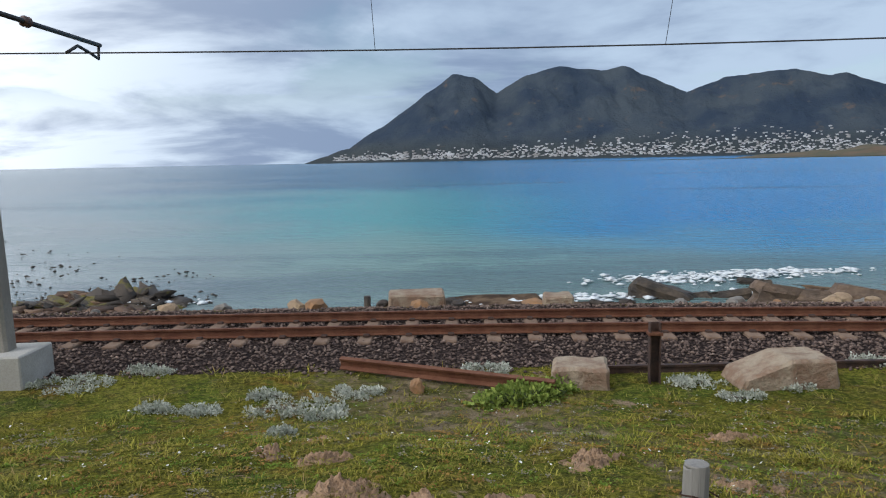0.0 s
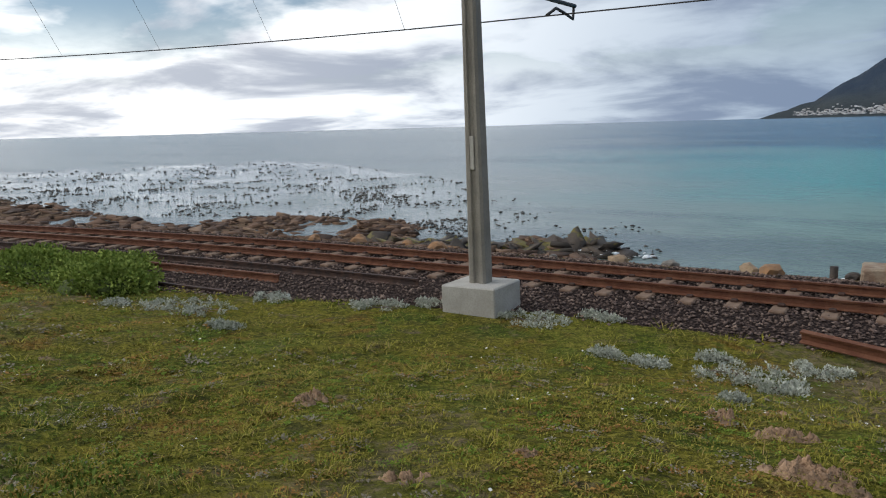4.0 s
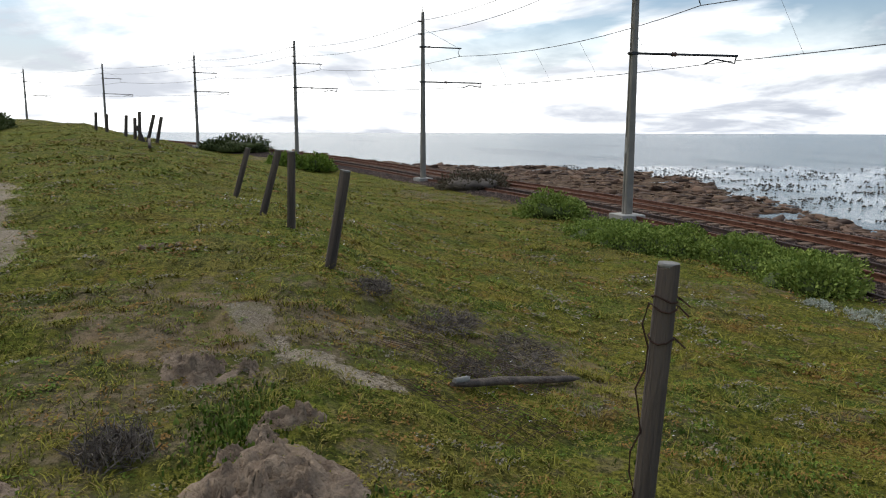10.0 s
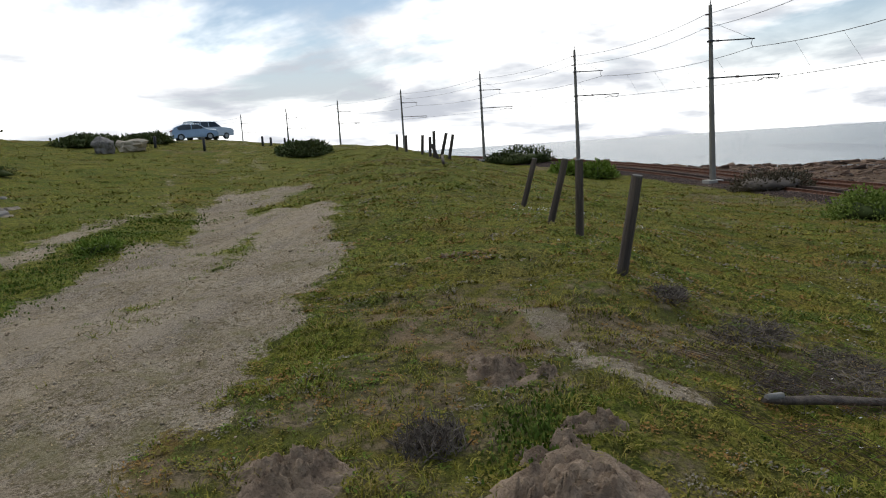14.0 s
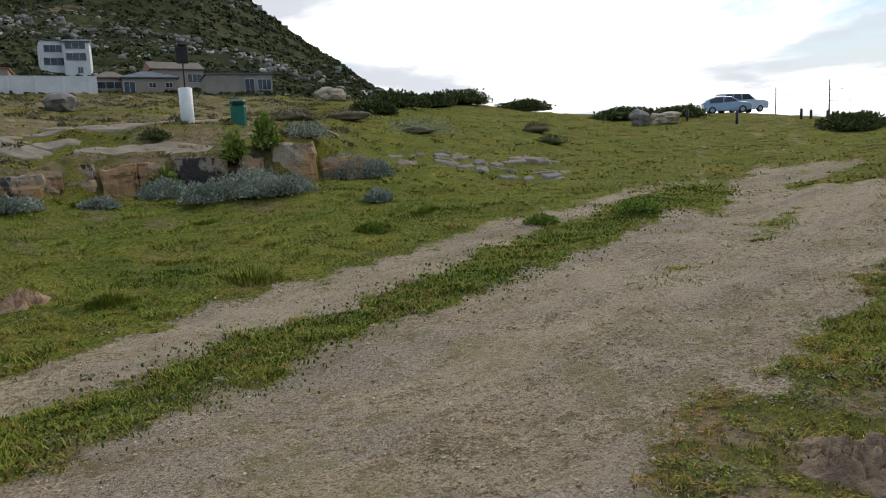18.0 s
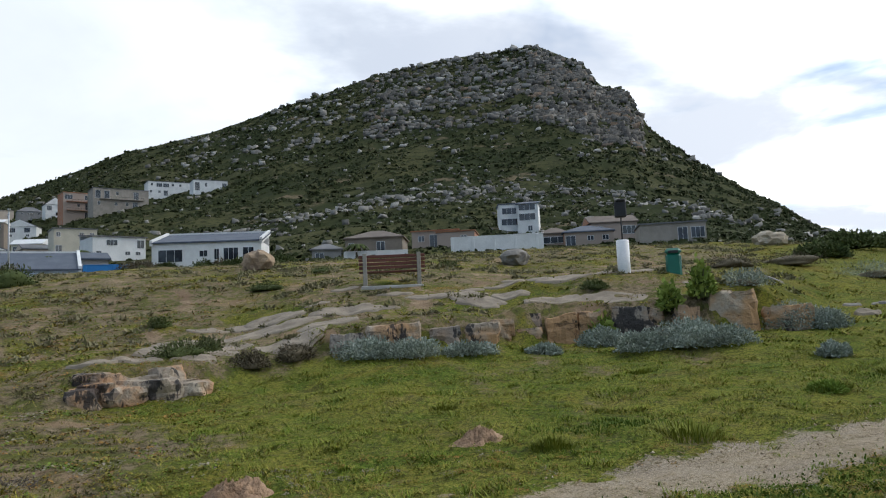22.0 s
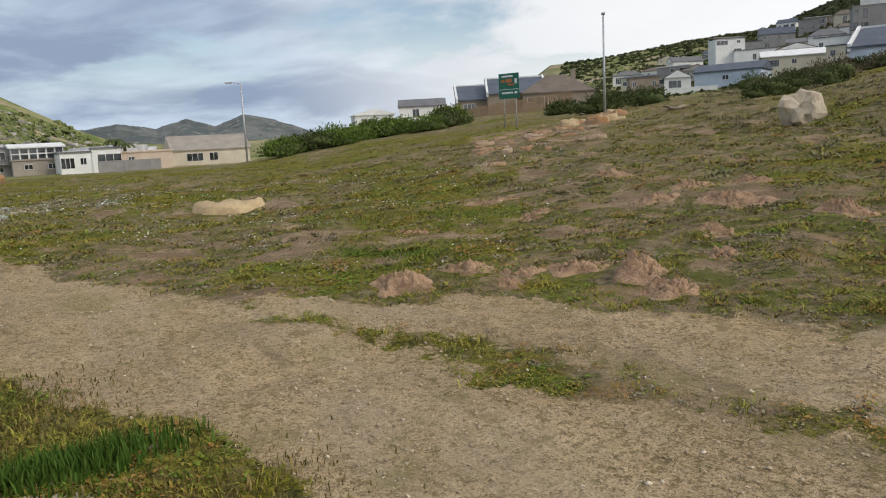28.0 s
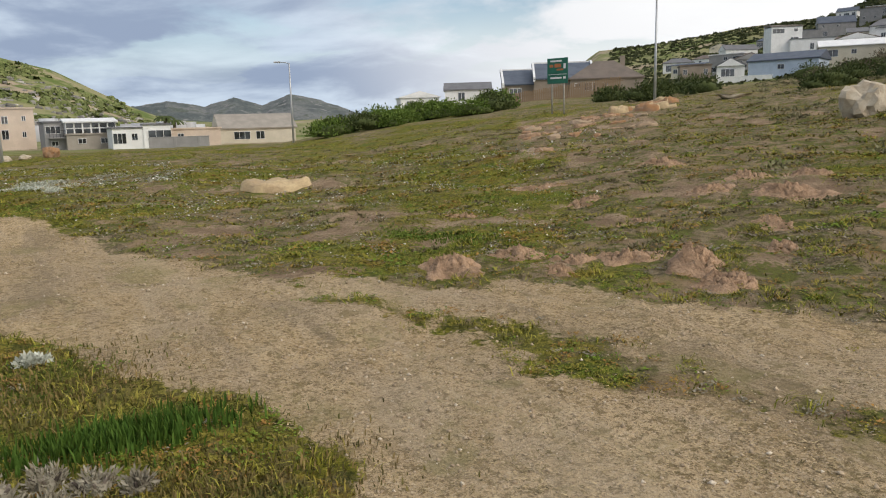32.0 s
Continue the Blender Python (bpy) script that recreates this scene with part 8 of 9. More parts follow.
def tussocks():
    """The largest clumps of long grass in the meadow, each a sheaf of arching blades."""
    rng = np.random.default_rng(64)
    x, y = np.array((-3.6, -6.26, -10.5, -1.93, -3.55, -1.9, -6.4, -8.3, -4.7, -0.9)), np.array((-9.05, -10.5, -8.87, -8.91, -8.75, -8.84, -10.6, -12.0, -13.7, -11.6))
    big = np.array((0.40, 0.28, 0.34, 0.26, 0.36, 0.24, 0.26, 0.3, 0.24, 0.2))
    m = 260
    k = len(x)
    a = rng.random((k, m)) * 6.283
    q = np.sqrt(rng.random((k, m)))
    w = big[:, None]
    px, py = x[:, None] + np.cos(a) * q * w, y[:, None] + np.sin(a) * q * w * 0.8
    pz = height(px.ravel(), py.ravel()).reshape(k, m)
    L = (0.03 + 0.30 * w) * (0.5 + rng.random((k, m))) * (1.15 - 0.6 * q)
    out = L * (0.25 + 0.75 * q) * (0.6 + 0.6 * rng.random((k, m)))
    b = a + rng.normal(scale=0.6, size=(k, m))
    dx, dy = np.cos(b) * out, np.sin(b) * out
    W = 0.003 + 0.0004 * np.hypot(px, py)
    sx, sy = -np.sin(b) * W, np.cos(b) * W
    P = lambda ox, oy, oz: np.stack([px + ox, py + oy, pz + oz], -1)
    co = np.stack([P(-sx, -sy, -0.01), P(sx, sy, -0.01), P(dx * 0.45 + sx * 0.8, dy * 0.45 + sy * 0.8, L * 0.7), P(dx * 0.45 - sx * 0.8, dy * 0.45 - sy * 0.8, L * 0.7), P(dx, dy, L * 0.85)], 2).reshape(-1, 3)
    j = np.arange(k * m)[:, None] * 5
    tris = np.concatenate([j + [0, 1, 2], j + [0, 2, 3], j + [3, 2, 4]])
    tagged(part_of("grass_tussocks", raw_mesh("grass_tussocks", co, tris), "tussock_blades"), "dark and light green grass clumps in the meadow", "grass", kind="stuff")


leaf_material("tussock_blades", (0.110, 0.160, 0.020), (0.31, 0.315, 0.060), (0.20, 0.20, 0.040))
tussocks()


def mats(name, r0, r1, count, size, leaves_each, leaf, seed, mat, label, thresh, turns=(0, 360)):
    """Low creeping cushions of small leaves, patch by patch."""
    rng = np.random.default_rng(seed)
    r = (r0 ** 1.3 + (r1 ** 1.3 - r0 ** 1.3) * rng.random(count)) ** (1 / 1.3)
    t = np.radians(turns[0] + (turns[1] - turns[0]) * rng.random(count))
    x, y = -np.sin(t) * r, np.cos(t) * r
    ok = (rng.random(count) < keep_clear(x, y)) & (fractal(x, y, 1.9, 3, seed * 1.3) > thresh)
    x, y, r = x[ok], y[ok], r[ok]
    n, m = len(x), leaves_each
    w = size * (0.5 + rng.random(n)) * (0.8 + 0.03 * r)
    q = rng.normal(size=(n, m, 2)) * 0.42
    px, py = x[:, None] + q[..., 0] * w[:, None], y[:, None] + q[..., 1] * w[:, None]
    dome = np.clip(1 - (q ** 2).sum(-1), 0, 1)
    pz = height(px.ravel(), py.ravel()).reshape(n, m) + dome * w[:, None] * 0.16 * rng.random((n, m)) + 0.004
    a = rng.random((n, m)) * 6.283
    L = leaf * (0.6 + 0.8 * rng.random((n, m))) * (0.85 + 0.018 * r)[:, None]
    lift = L * (0.15 + 0.6 * rng.random((n, m)))
    dx, dy = np.cos(a) * L, np.sin(a) * L
    base = np.stack([px, py, pz], -1)
    k = 0.36
    co = np.stack([base, base + np.stack([dx * 0.5 - dy * k, dy * 0.5 + dx * k, lift * 0.6], -1), base + np.stack([dx, dy, lift * 0.8], -1), base + np.stack([dx * 0.5 + dy * k, dy * 0.5 - dx * k, lift * 0.6], -1)], 2).reshape(-1, 3)
    return tagged(part_of(name, raw_mesh(name, co, np.arange(len(co)).reshape(-1, 4)), mat), label, "ground cover", kind="stuff")


leaf_material("mat_green", (0.075, 0.130, 0.014), (0.19, 0.255, 0.040), (0.13, 0.155, 0.022))
leaf_material("mat_yellow", (0.16, 0.145, 0.020), (0.29, 0.245, 0.050), (0.21, 0.165, 0.04))
leaf_material("mat_rust", (0.180, 0.090, 0.024), (0.38, 0.215, 0.065), (0.21, 0.14, 0.035))
leaf_material("mat_grey", (0.160, 0.140, 0.100), (0.32, 0.285, 0.21), (0.19, 0.16, 0.12))
for k, (mat, words, thresh, near, far) in enumerate((("mat_green", "dark green creeping mats in the turf", -0.05, 6200, 5000), ("mat_yellow", "yellow-green creeping mats in the turf", -0.2, 8000, 4400), ("mat_rust", "rusty brown creeping mats in the turf", 0.0, 6200, 5000), ("mat_grey", "grey-brown dry mats in the turf", 0.1, 4600, 4400))):
    mats("ground_cover", 2.2, 9.0, near, 0.085, 20, 0.020, 71 + k, mat, words, thresh)
    for turns, share, at in (((50, 116), 0.4, 81), ((192, 275), 0.6, 91)):
        mats("ground_cover", 8.5, 34.0, int(far * share), 0.20, 16, 0.040, at + k, mat, words + " further off", thresh + 0.1, turns)


def patch_blades(name, cx, cy, w, d, count, length, width, mat, seed, label, lean=0.5):
    rng = np.random.default_rng(seed)
    q = rng.normal(size=(count, 2)) * (w / 2.6, d / 2.6)
    x, y = cx + q[:, 0], cy + q[:, 1]
    z = height(x, y)
    n = count
    a = rng.random(n) * 6.283
    L = length * (0.5 + rng.random(n))
    W = width * (0.6 + 0.8 * rng.random(n))
    dx, dy = np.cos(a), np.sin(a)
    out = lean * (0.2 + rng.random(n)) * L
    sx, sy = -dy * W / 2, dx * W / 2
    p = lambda ox, oy, oz: np.stack([x + ox, y + oy, z + oz], -1)
    co = np.stack([p(-sx, -sy, 0 * L - 0.01), p(sx, sy, 0 * L - 0.01), p(sx + dx * out * 0.4, sy + dy * out * 0.4, L * 0.6), p(-sx + dx * out * 0.4, -sy + dy * out * 0.4, L * 0.6), p(dx * out, dy * out, L)], 1).reshape(-1, 3)
    k = np.arange(n)[:, None] * 5
    tris = np.concatenate([k + [0, 1, 2], k + [0, 2, 3], k + [3, 2, 4]])
    return tagged(part_of(name, raw_mesh(name, co, tris), mat), label, "grass", kind="stuff")


leaf_material("reed_leaf", (0.030, 0.068, 0.010), (0.085, 0.150, 0.026), (0.055, 0.09, 0.016))
patch_blades("reed_tuft", 4.22, -0.35, 0.30, 0.72, 2000, 0.068, 0.010, "reed_leaf", 7, "upright dark green succulent leaves at the path edge", 0.45)
patch_blades("rusty_grass", 5.2, 0.15, 1.3, 1.1, 3000, 0.032, 0.009, "rusty_blades", 9, "rusty and olive grass at the path edge", 0.8)
patch_blades("rusty_grass", 3.45, -0.6, 0.6, 1.0, 3000, 0.030, 0.007, "rusty_blades", 19, "rusty and olive grass beside silvery sprigs", 0.8)
for k, (gx, gy, gw) in enumerate(((4.05, 0.30, 0.34), (3.82, 0.16, 0.26), (3.88, -0.06, 0.20), (3.72, -0.24, 0.22), (3.60, -0.42, 0.14), (4.3, 0.42, 0.22), (3.62, -0.08, 0.14))):
    shrub("grey_sprigs", "silvery dry sprigs beside the path", gx, gy, (gw, gw, 0.09 + gw * 0.14), "sprig_silver", 420, 0.032, 90 + k, 0.28, "silvery sprigs at the path edge", "sprig_silver", True)
for k, (gx, gy, gw, gd) in enumerate(((9.0, -5.0, 1.1, 0.45), (9.9, -4.7, 0.8, 0.35), (-2.8, -9.7, 1.2, 0.4), (-8.6, -11.7, 1.6, 0.6), (-4.6, 2.5, 1.0, 0.8), (-3.2, 0.1, 0.5, 0.4), (-4.2, -0.6, 0.8, 0.4))):
    patch_blades("green_patch", gx, gy, gw, gd, 900, 0.030, 0.013, "tuft_blades", 30 + k, "bright green patch of fresh grass", 0.8)


for k, gx in enumerate((-14, -11.5, -9.4, -7.6, -6.0, -4.8, -3.7, -2.7, -1.8, -0.9, 0.0)):
    gy = (edge_at(gx, FAR) + edge_at(gx, STRIP)) / 2
    patch_blades("green_strip", gx, gy, 1.5 + 0.06 * abs(gx), 0.6 + 0.03 * abs(gx), 900, 0.022, 0.012 + 0.0012 * abs(gx), "tuft_blades", 50 + k, "fresh green grass between the wheel tracks", 0.9)


def flowers():
    rng = np.random.default_rng(9)
    spots = []
    for tu0, tu1, r0, r1, n in ((335, 392, 4, 9.5, 420), (45, 80, 5, 14, 320), (228, 270, 8, 30, 1500), (90, 100, 7, 16, 160), (262, 273, 22, 40, 700), (261, 268, 23, 31, 500), (236, 262, 9, 18, 500)):
        t = np.radians(tu0 + (tu1 - tu0) * rng.random(n * 3))
        r = np.sqrt(r0 * r0 + (r1 * r1 - r0 * r0) * rng.random(n * 3))
        x, y = -np.sin(t) * r, np.cos(t) * r
        ok = (fractal(x, y, 3.2, 3, 41.0) > 0.05) & (keep_clear(x, y) > 0.5)
        spots.append(np.stack([x, y], -1)[ok][:n])
    c = np.concatenate(spots)
    n = len(c)
    z = height(c[:, 0], c[:, 1]) + 0.025 + 0.02 * rng.random(n)
    rad = 0.007 + 0.006 * rng.random(n) + 0.0011 * np.maximum(np.hypot(c[:, 0], c[:, 1]) - 8.0, 0.0)
    tilt = rng.normal(scale=0.35, size=(n, 2)) - c / np.hypot(c[:, 0], c[:, 1])[:, None] * 0.35
    k = np.arange(6) / 6 * 2 * math.pi
    px, py = rad[:, None] * np.cos(k), rad[:, None] * np.sin(k)
    ring = np.stack([c[:, :1] + px, c[:, 1:] + py, z[:, None] + 0.3 * rad[:, None] + tilt[:, :1] * px + tilt[:, 1:] * py], -1)
    mid = np.stack([c[:, 0], c[:, 1], z], -1)[:, None]
    co = np.concatenate([mid, ring], 1).reshape(-1, 3)
    b = np.arange(n)[:, None] * 7
    tris = np.concatenate([b + [0, 1 + i, 1 + (i + 1) % 6] for i in range(6)])
    tagged(part_of("daisies", raw_mesh("daisies", co, tris), "petal_white"), "small white daisies scattered in the turf", "flowers", kind="stuff")


simple("petal_white", (0.78, 0.77, 0.72), (0.70, 0.69, 0.63), 20, 0.7, 0, 0)
flowers()


def stones(name, x, y, z, size, seed, mat, label, category, squash=0.7):
    """Small angular stones in one mesh."""
    rng = np.random.default_rng(seed)
    n = len(x)
    base = np.array([(1, 0, 0), (-1, 0, 0), (0, 1, 0), (0, -1, 0), (0, 0, 1), (0, 0, -1)], float)
    v = base[None] * (0.65 + 0.7 * rng.random((n, 6, 1))) + rng.normal(scale=0.18, size=(n, 6, 3))
    a = rng.random(n) * 6.283
    ca, sa = np.cos(a)[:, None], np.sin(a)[:, None]
    vx, vy = v[..., 0] * ca - v[..., 1] * sa, v[..., 0] * sa + v[..., 1] * ca
    s = size[:, None] / 2
    co = np.stack([x[:, None] + vx * s, y[:, None] + vy * s * 0.85, z[:, None] + v[..., 2] * s * squash], -1).reshape(-1, 3)
    tri = np.array([(0, 2, 4), (2, 1, 4), (1, 3, 4), (3, 0, 4), (2, 0, 5), (1, 2, 5), (3, 1, 5), (0, 3, 5)])
    fa = (np.arange(n)[:, None, None] * 6 + tri[None]).reshape(-1, 3)
    return tagged(part_of(name, raw_mesh(name, co, fa), mat), label, category, kind="stuff")


def chunks(name, x, y, z, dims, seed, mat, label, category, turn=None, tilt=0.15):
    """Blocky broken rocks in one mesh; dims holds width, depth and height of each."""
    rng = np.random.default_rng(seed)
    n = len(x)
    base = np.array([(i, j, k) for k in (-0.5, 0.5) for j in (-0.5, 0.5) for i in (-0.5, 0.5)], float)
    v = base[None] + rng.normal(scale=0.13, size=(n, 8, 3))
    v[:, 4:, :2] *= 0.62 + 0.35 * rng.random((n, 4, 1))
    v = v * dims[:, None, :]
    v[..., 2] += tilt * (rng.normal(size=(n, 1)) * v[..., 0] + rng.normal(size=(n, 1)) * v[..., 1])
    a = rng.random(n) * 6.283 if turn is None else turn + rng.normal(scale=0.3, size=n)
    ca, sa = np.cos(a)[:, None], np.sin(a)[:, None]
    co = np.stack([x[:, None] + v[..., 0] * ca - v[..., 1] * sa, y[:, None] + v[..., 0] * sa + v[..., 1] * ca, z[:, None] + v[..., 2]], -1).reshape(-1, 3)
    quads = np.array([(0, 1, 3, 2), (4, 6, 7, 5), (0, 4, 5, 1), (2, 3, 7, 6), (0, 2, 6, 4), (1, 5, 7, 3)])
    tri = np.concatenate([quads[:, [0, 1, 2]], quads[:, [0, 2, 3]]])[:, ::-1]
    fa = (np.arange(n)[:, None, None] * 8 + tri[None]).reshape(-1, 3)
    return tagged(part_of(name, raw_mesh(name, co, fa), mat), label, category, kind="stuff")


def stone_material(name, c1, c2, c3):
    n = Net(name)
    c = n.mix(n.ramp(n.island(), 0, 0.6), c1, c2)
    c = n.mix(n.ramp(n.island(), 0.8, 1.0), c, c3)
    c = n.mix(n.ramp(n.noise(60, 3, 0.7, n.pos()), 0.4, 0.7, 0, 0.5), c, tuple(v * 0.5 for v in c1))
    return n.done(c, 0.9, 0, None, 0.3)


stone_material("ballast_stone", (0.085, 0.058, 0.050), (0.200, 0.142, 0.118), (0.335, 0.245, 0.195))
stone_material("path_pebble", (0.33, 0.25, 0.165), (0.50, 0.39, 0.265), (0.68, 0.58, 0.45))
stone_material("hill_boulder", (0.13, 0.122, 0.108), (0.28, 0.265, 0.235), (0.52, 0.49, 0.44))


def ballast():
    rng = np.random.default_rng(5)
    n = 34000
    x = 12 - 62 * rng.random(n) ** 1.5
    low = ballast_edge(x) - 0.25 * rng.random(n)
    u = low + (2.35 - low) * rng.random(n)
    ym, slope = track_line(x)
    k = 1 / np.sqrt(1 + slope * slope)
    px, py = x - slope * k * (u + 2.55), ym + k * (u + 2.55)
    far = np.hypot(px, py)
    stones("ballast_stones", px, py, height(px, py) + 0.012 + 0.012 * rng.random(n), (0.036 + 0.030 * rng.random(n)) * (1 + 0.012 * far), 6, "ballast_stone", "dark purple-brown crushed stone ballast", "ballast")


def pebbles():
    rng = np.random.default_rng(15)
    n = 105000
    r = 1.8 + 24 * rng.random(n) ** 1.5
    t = np.radians(84 + 196 * rng.random(n))
    x, y = -np.sin(t) * r, np.cos(t) * r
    ok = rng.random(n) < bare_amount(x, y) * np.clip(0.55 + 0.7 * fractal(x, y, 1.7, 3, 14.0), 0.1, 1)
    x, y, r = x[ok], y[ok], r[ok]
    m = len(x)
    size = (0.006 + 0.024 * rng.random(m) ** 4) * (1 + 0.06 * r)
    stones("path_pebbles", x, y, height(x, y) + size * 0.12, size, 16, "path_pebble", "small pale pebbles on the dirt track", "pebbles")


ballast(), pebbles()


def path_flecks():
    """Flat scraps of dry grass and trodden tufts on the bare track."""
    rng = np.random.default_rng(25)
    n = 130000
    r = 2.0 + 24 * rng.random(n) ** 1.5
    t = np.radians(105 + 172 * rng.random(n))
    group = rng.integers(0, n // 7, n)
    r, t = r[group], t[group]
    x = -np.sin(t) * r + rng.normal(size=n) * (0.012 + 0.004 * r)
    y = np.cos(t) * r + rng.normal(size=n) * (0.012 + 0.004 * r)
    ok = rng.random(n) < (bare_amount(x, y) > 0.3) * np.clip(0.45 + 0.8 * fractal(x, y, 1.3, 3, 24.0), 0.08, 1)
    x, y, r = x[ok], y[ok], r[ok]
    n = len(x)
    a = rng.random(n) * 6.283
    L, W = (0.010 + 0.020 * rng.random(n)) * (1 + 0.07 * r), 0.0036 * (1 + 0.10 * r)
    z = height(x, y) + 0.006
    dx, dy = np.cos(a), np.sin(a)
    co = np.stack([np.stack([x - dy * W, y + dx * W, z], -1), np.stack([x + dy * W, y - dx * W, z], -1), np.stack([x + dx * L, y + dy * L, z + L * 0.3 * rng.random(n)], -1)], 1).reshape(-1, 3)
    tagged(part_of("path_litter", raw_mesh("path_litter", co, np.arange(n * 3).reshape(-1, 3)), "path_scrap"), "dry grass scraps and trodden tufts on the dirt track", "litter", kind="stuff")


leaf_material("path_scrap", (0.075, 0.056, 0.028), (0.58, 0.44, 0.25), (0.13, 0.105, 0.04))
path_flecks()


for k, (gx, gy, gw) in enumerate(((5.92, 0.03, 0.2), (22.2, -0.2, 0.9), (23.0, 0.5, 1.0), (24.2, 0.1, 1.1), (25.2, 0.6, 1.2), (26.4, 0.2, 1.3), (27.6, 0.5, 1.2), (28.6, -0.2, 1.1), (24.0, 1.2, 1.0), (26.0, -0.7, 0.9))):
    shrub("silver_plant", "low silvery-white plant spreading beside the path", gx, gy, (gw, gw * 0.6, 0.045 + 0.06 * gw), "leaf_silver", 240, 0.05, 110 + k, 0.5, "silvery plants along the path", "leaf_bluegrey", False)


def hill_cover():
    """Scrub and boulders over the mountain side."""
    rng = np.random.default_rng(31)
    n = 36000
    t = 146 + 84 * rng.random(n)
    k = rng.random(n)
    far = np.interp(t, SKY_A[:, 0], SKY_A[:, 2])
    r = 95 + (far - 95) * k ** 0.85
    x, y = -np.sin(np.radians(t)) * r, np.cos(np.radians(t)) * r
    z = height(x, y)
    size = (0.7 + 1.3 * rng.random(n) ** 2) * (0.45 + r / 420)
    ok = fractal(x, y, 40, 3, 8.0) > -0.55
    x, y, z, size = x[ok], y[ok], z[ok], size[ok]
    n = len(x)
    leaf = 5
    d = rng.normal(size=(n, leaf, 3))
    d /= np.linalg.norm(d, axis=2)[..., None]
    d[..., 2] = np.abs(d[..., 2])
    c = d * size[:, None, None] * (0.55, 0.55, 0.26)
    s1 = np.cross(d, rng.normal(size=d.shape))
    s1 /= np.linalg.norm(s1, axis=2)[..., None] + 1e-9
    s2 = np.cross(d, s1) + 0.3 * rng.normal(size=d.shape)
    q = size[:, None, None] * 0.35
    base = np.stack([x, y, z - 0.1], -1)[:, None]
    co = np.stack([base + c - s1 * q - s2 * q * 0.6, base + c + s1 * q - s2 * q * 0.7, base + c + s1 * q * 0.7 + s2 * q, base + c - s1 * q * 0.8 + s2 * q * 0.7], 2).reshape(-1, 3)
    fa = np.arange(n * leaf * 4).reshape(-1, 4)
    tagged(part_of("hillside_scrub", raw_mesh("hillside_scrub", co, fa), "hill_leaf"), "dark green fynbos scrub over the mountain side", "scrub", kind="stuff")
    # boulders: a scree band, the rocky crest and strays
    m = 42000
    t = 147 + 66 * rng.random(m)
    far = np.interp(t, SKY_A[:, 0], SKY_A[:, 2])
    k = rng.random(m)
    r = 100 + (far - 96) * k
    x, y = -np.sin(np.radians(t)) * r, np.cos(np.radians(t)) * r
    z = height(x, y)
    strata = 0.55 + 0.6 * np.sin(z / 4.2 + 0.8 * fractal(x, y, 60, 2, 27.0))
    crest_k = np.clip((k - 0.60) / 0.16, 0, 1) * (np.clip(1.15 - np.abs(t - 172) / np.where(t < 172, 12.5, 22), 0, 1) ** 0.7) * (0.35 + strata) * (fractal(x, y, 34, 3, 37.0) > -0.35)
    band = np.exp(-((k - 0.33 - 0.06 * np.sin((t - 150) / 9)) / 0.05) ** 2) * (t < 194) * (t > 154)
    stray = (0.012 + 0.07 * (fractal(x, y, 60, 3, 17.0) > 0.25)) * (fractal(x, y, 170, 3, 63.0) > -0.25)
    ok = rng.random(m) < np.maximum(np.maximum(0.55 * crest_k, 0.5 * band), stray)
    x, y, z, r, ck, t = x[ok], y[ok], z[ok], r[ok], np.clip(crest_k[ok], 0, 1), t[ok]
    n = len(x)
    size = (0.45 + 1.5 * rng.random(n) ** 3) * (0.60 + r / 520) * (1 + 0.5 * ck * rng.random(n))
    dims = size[:, None] * np.stack([1 + 0.6 * rng.random(n), 0.8 + 0.4 * rng.random(n), 0.5 + 0.55 * rng.random(n)], -1)
    chunks("hillside_boulders", x, y, z + size * 0.12, dims, 33, "hill_boulder", "grey boulders and broken crags on the mountain side", "boulders", np.radians(t))


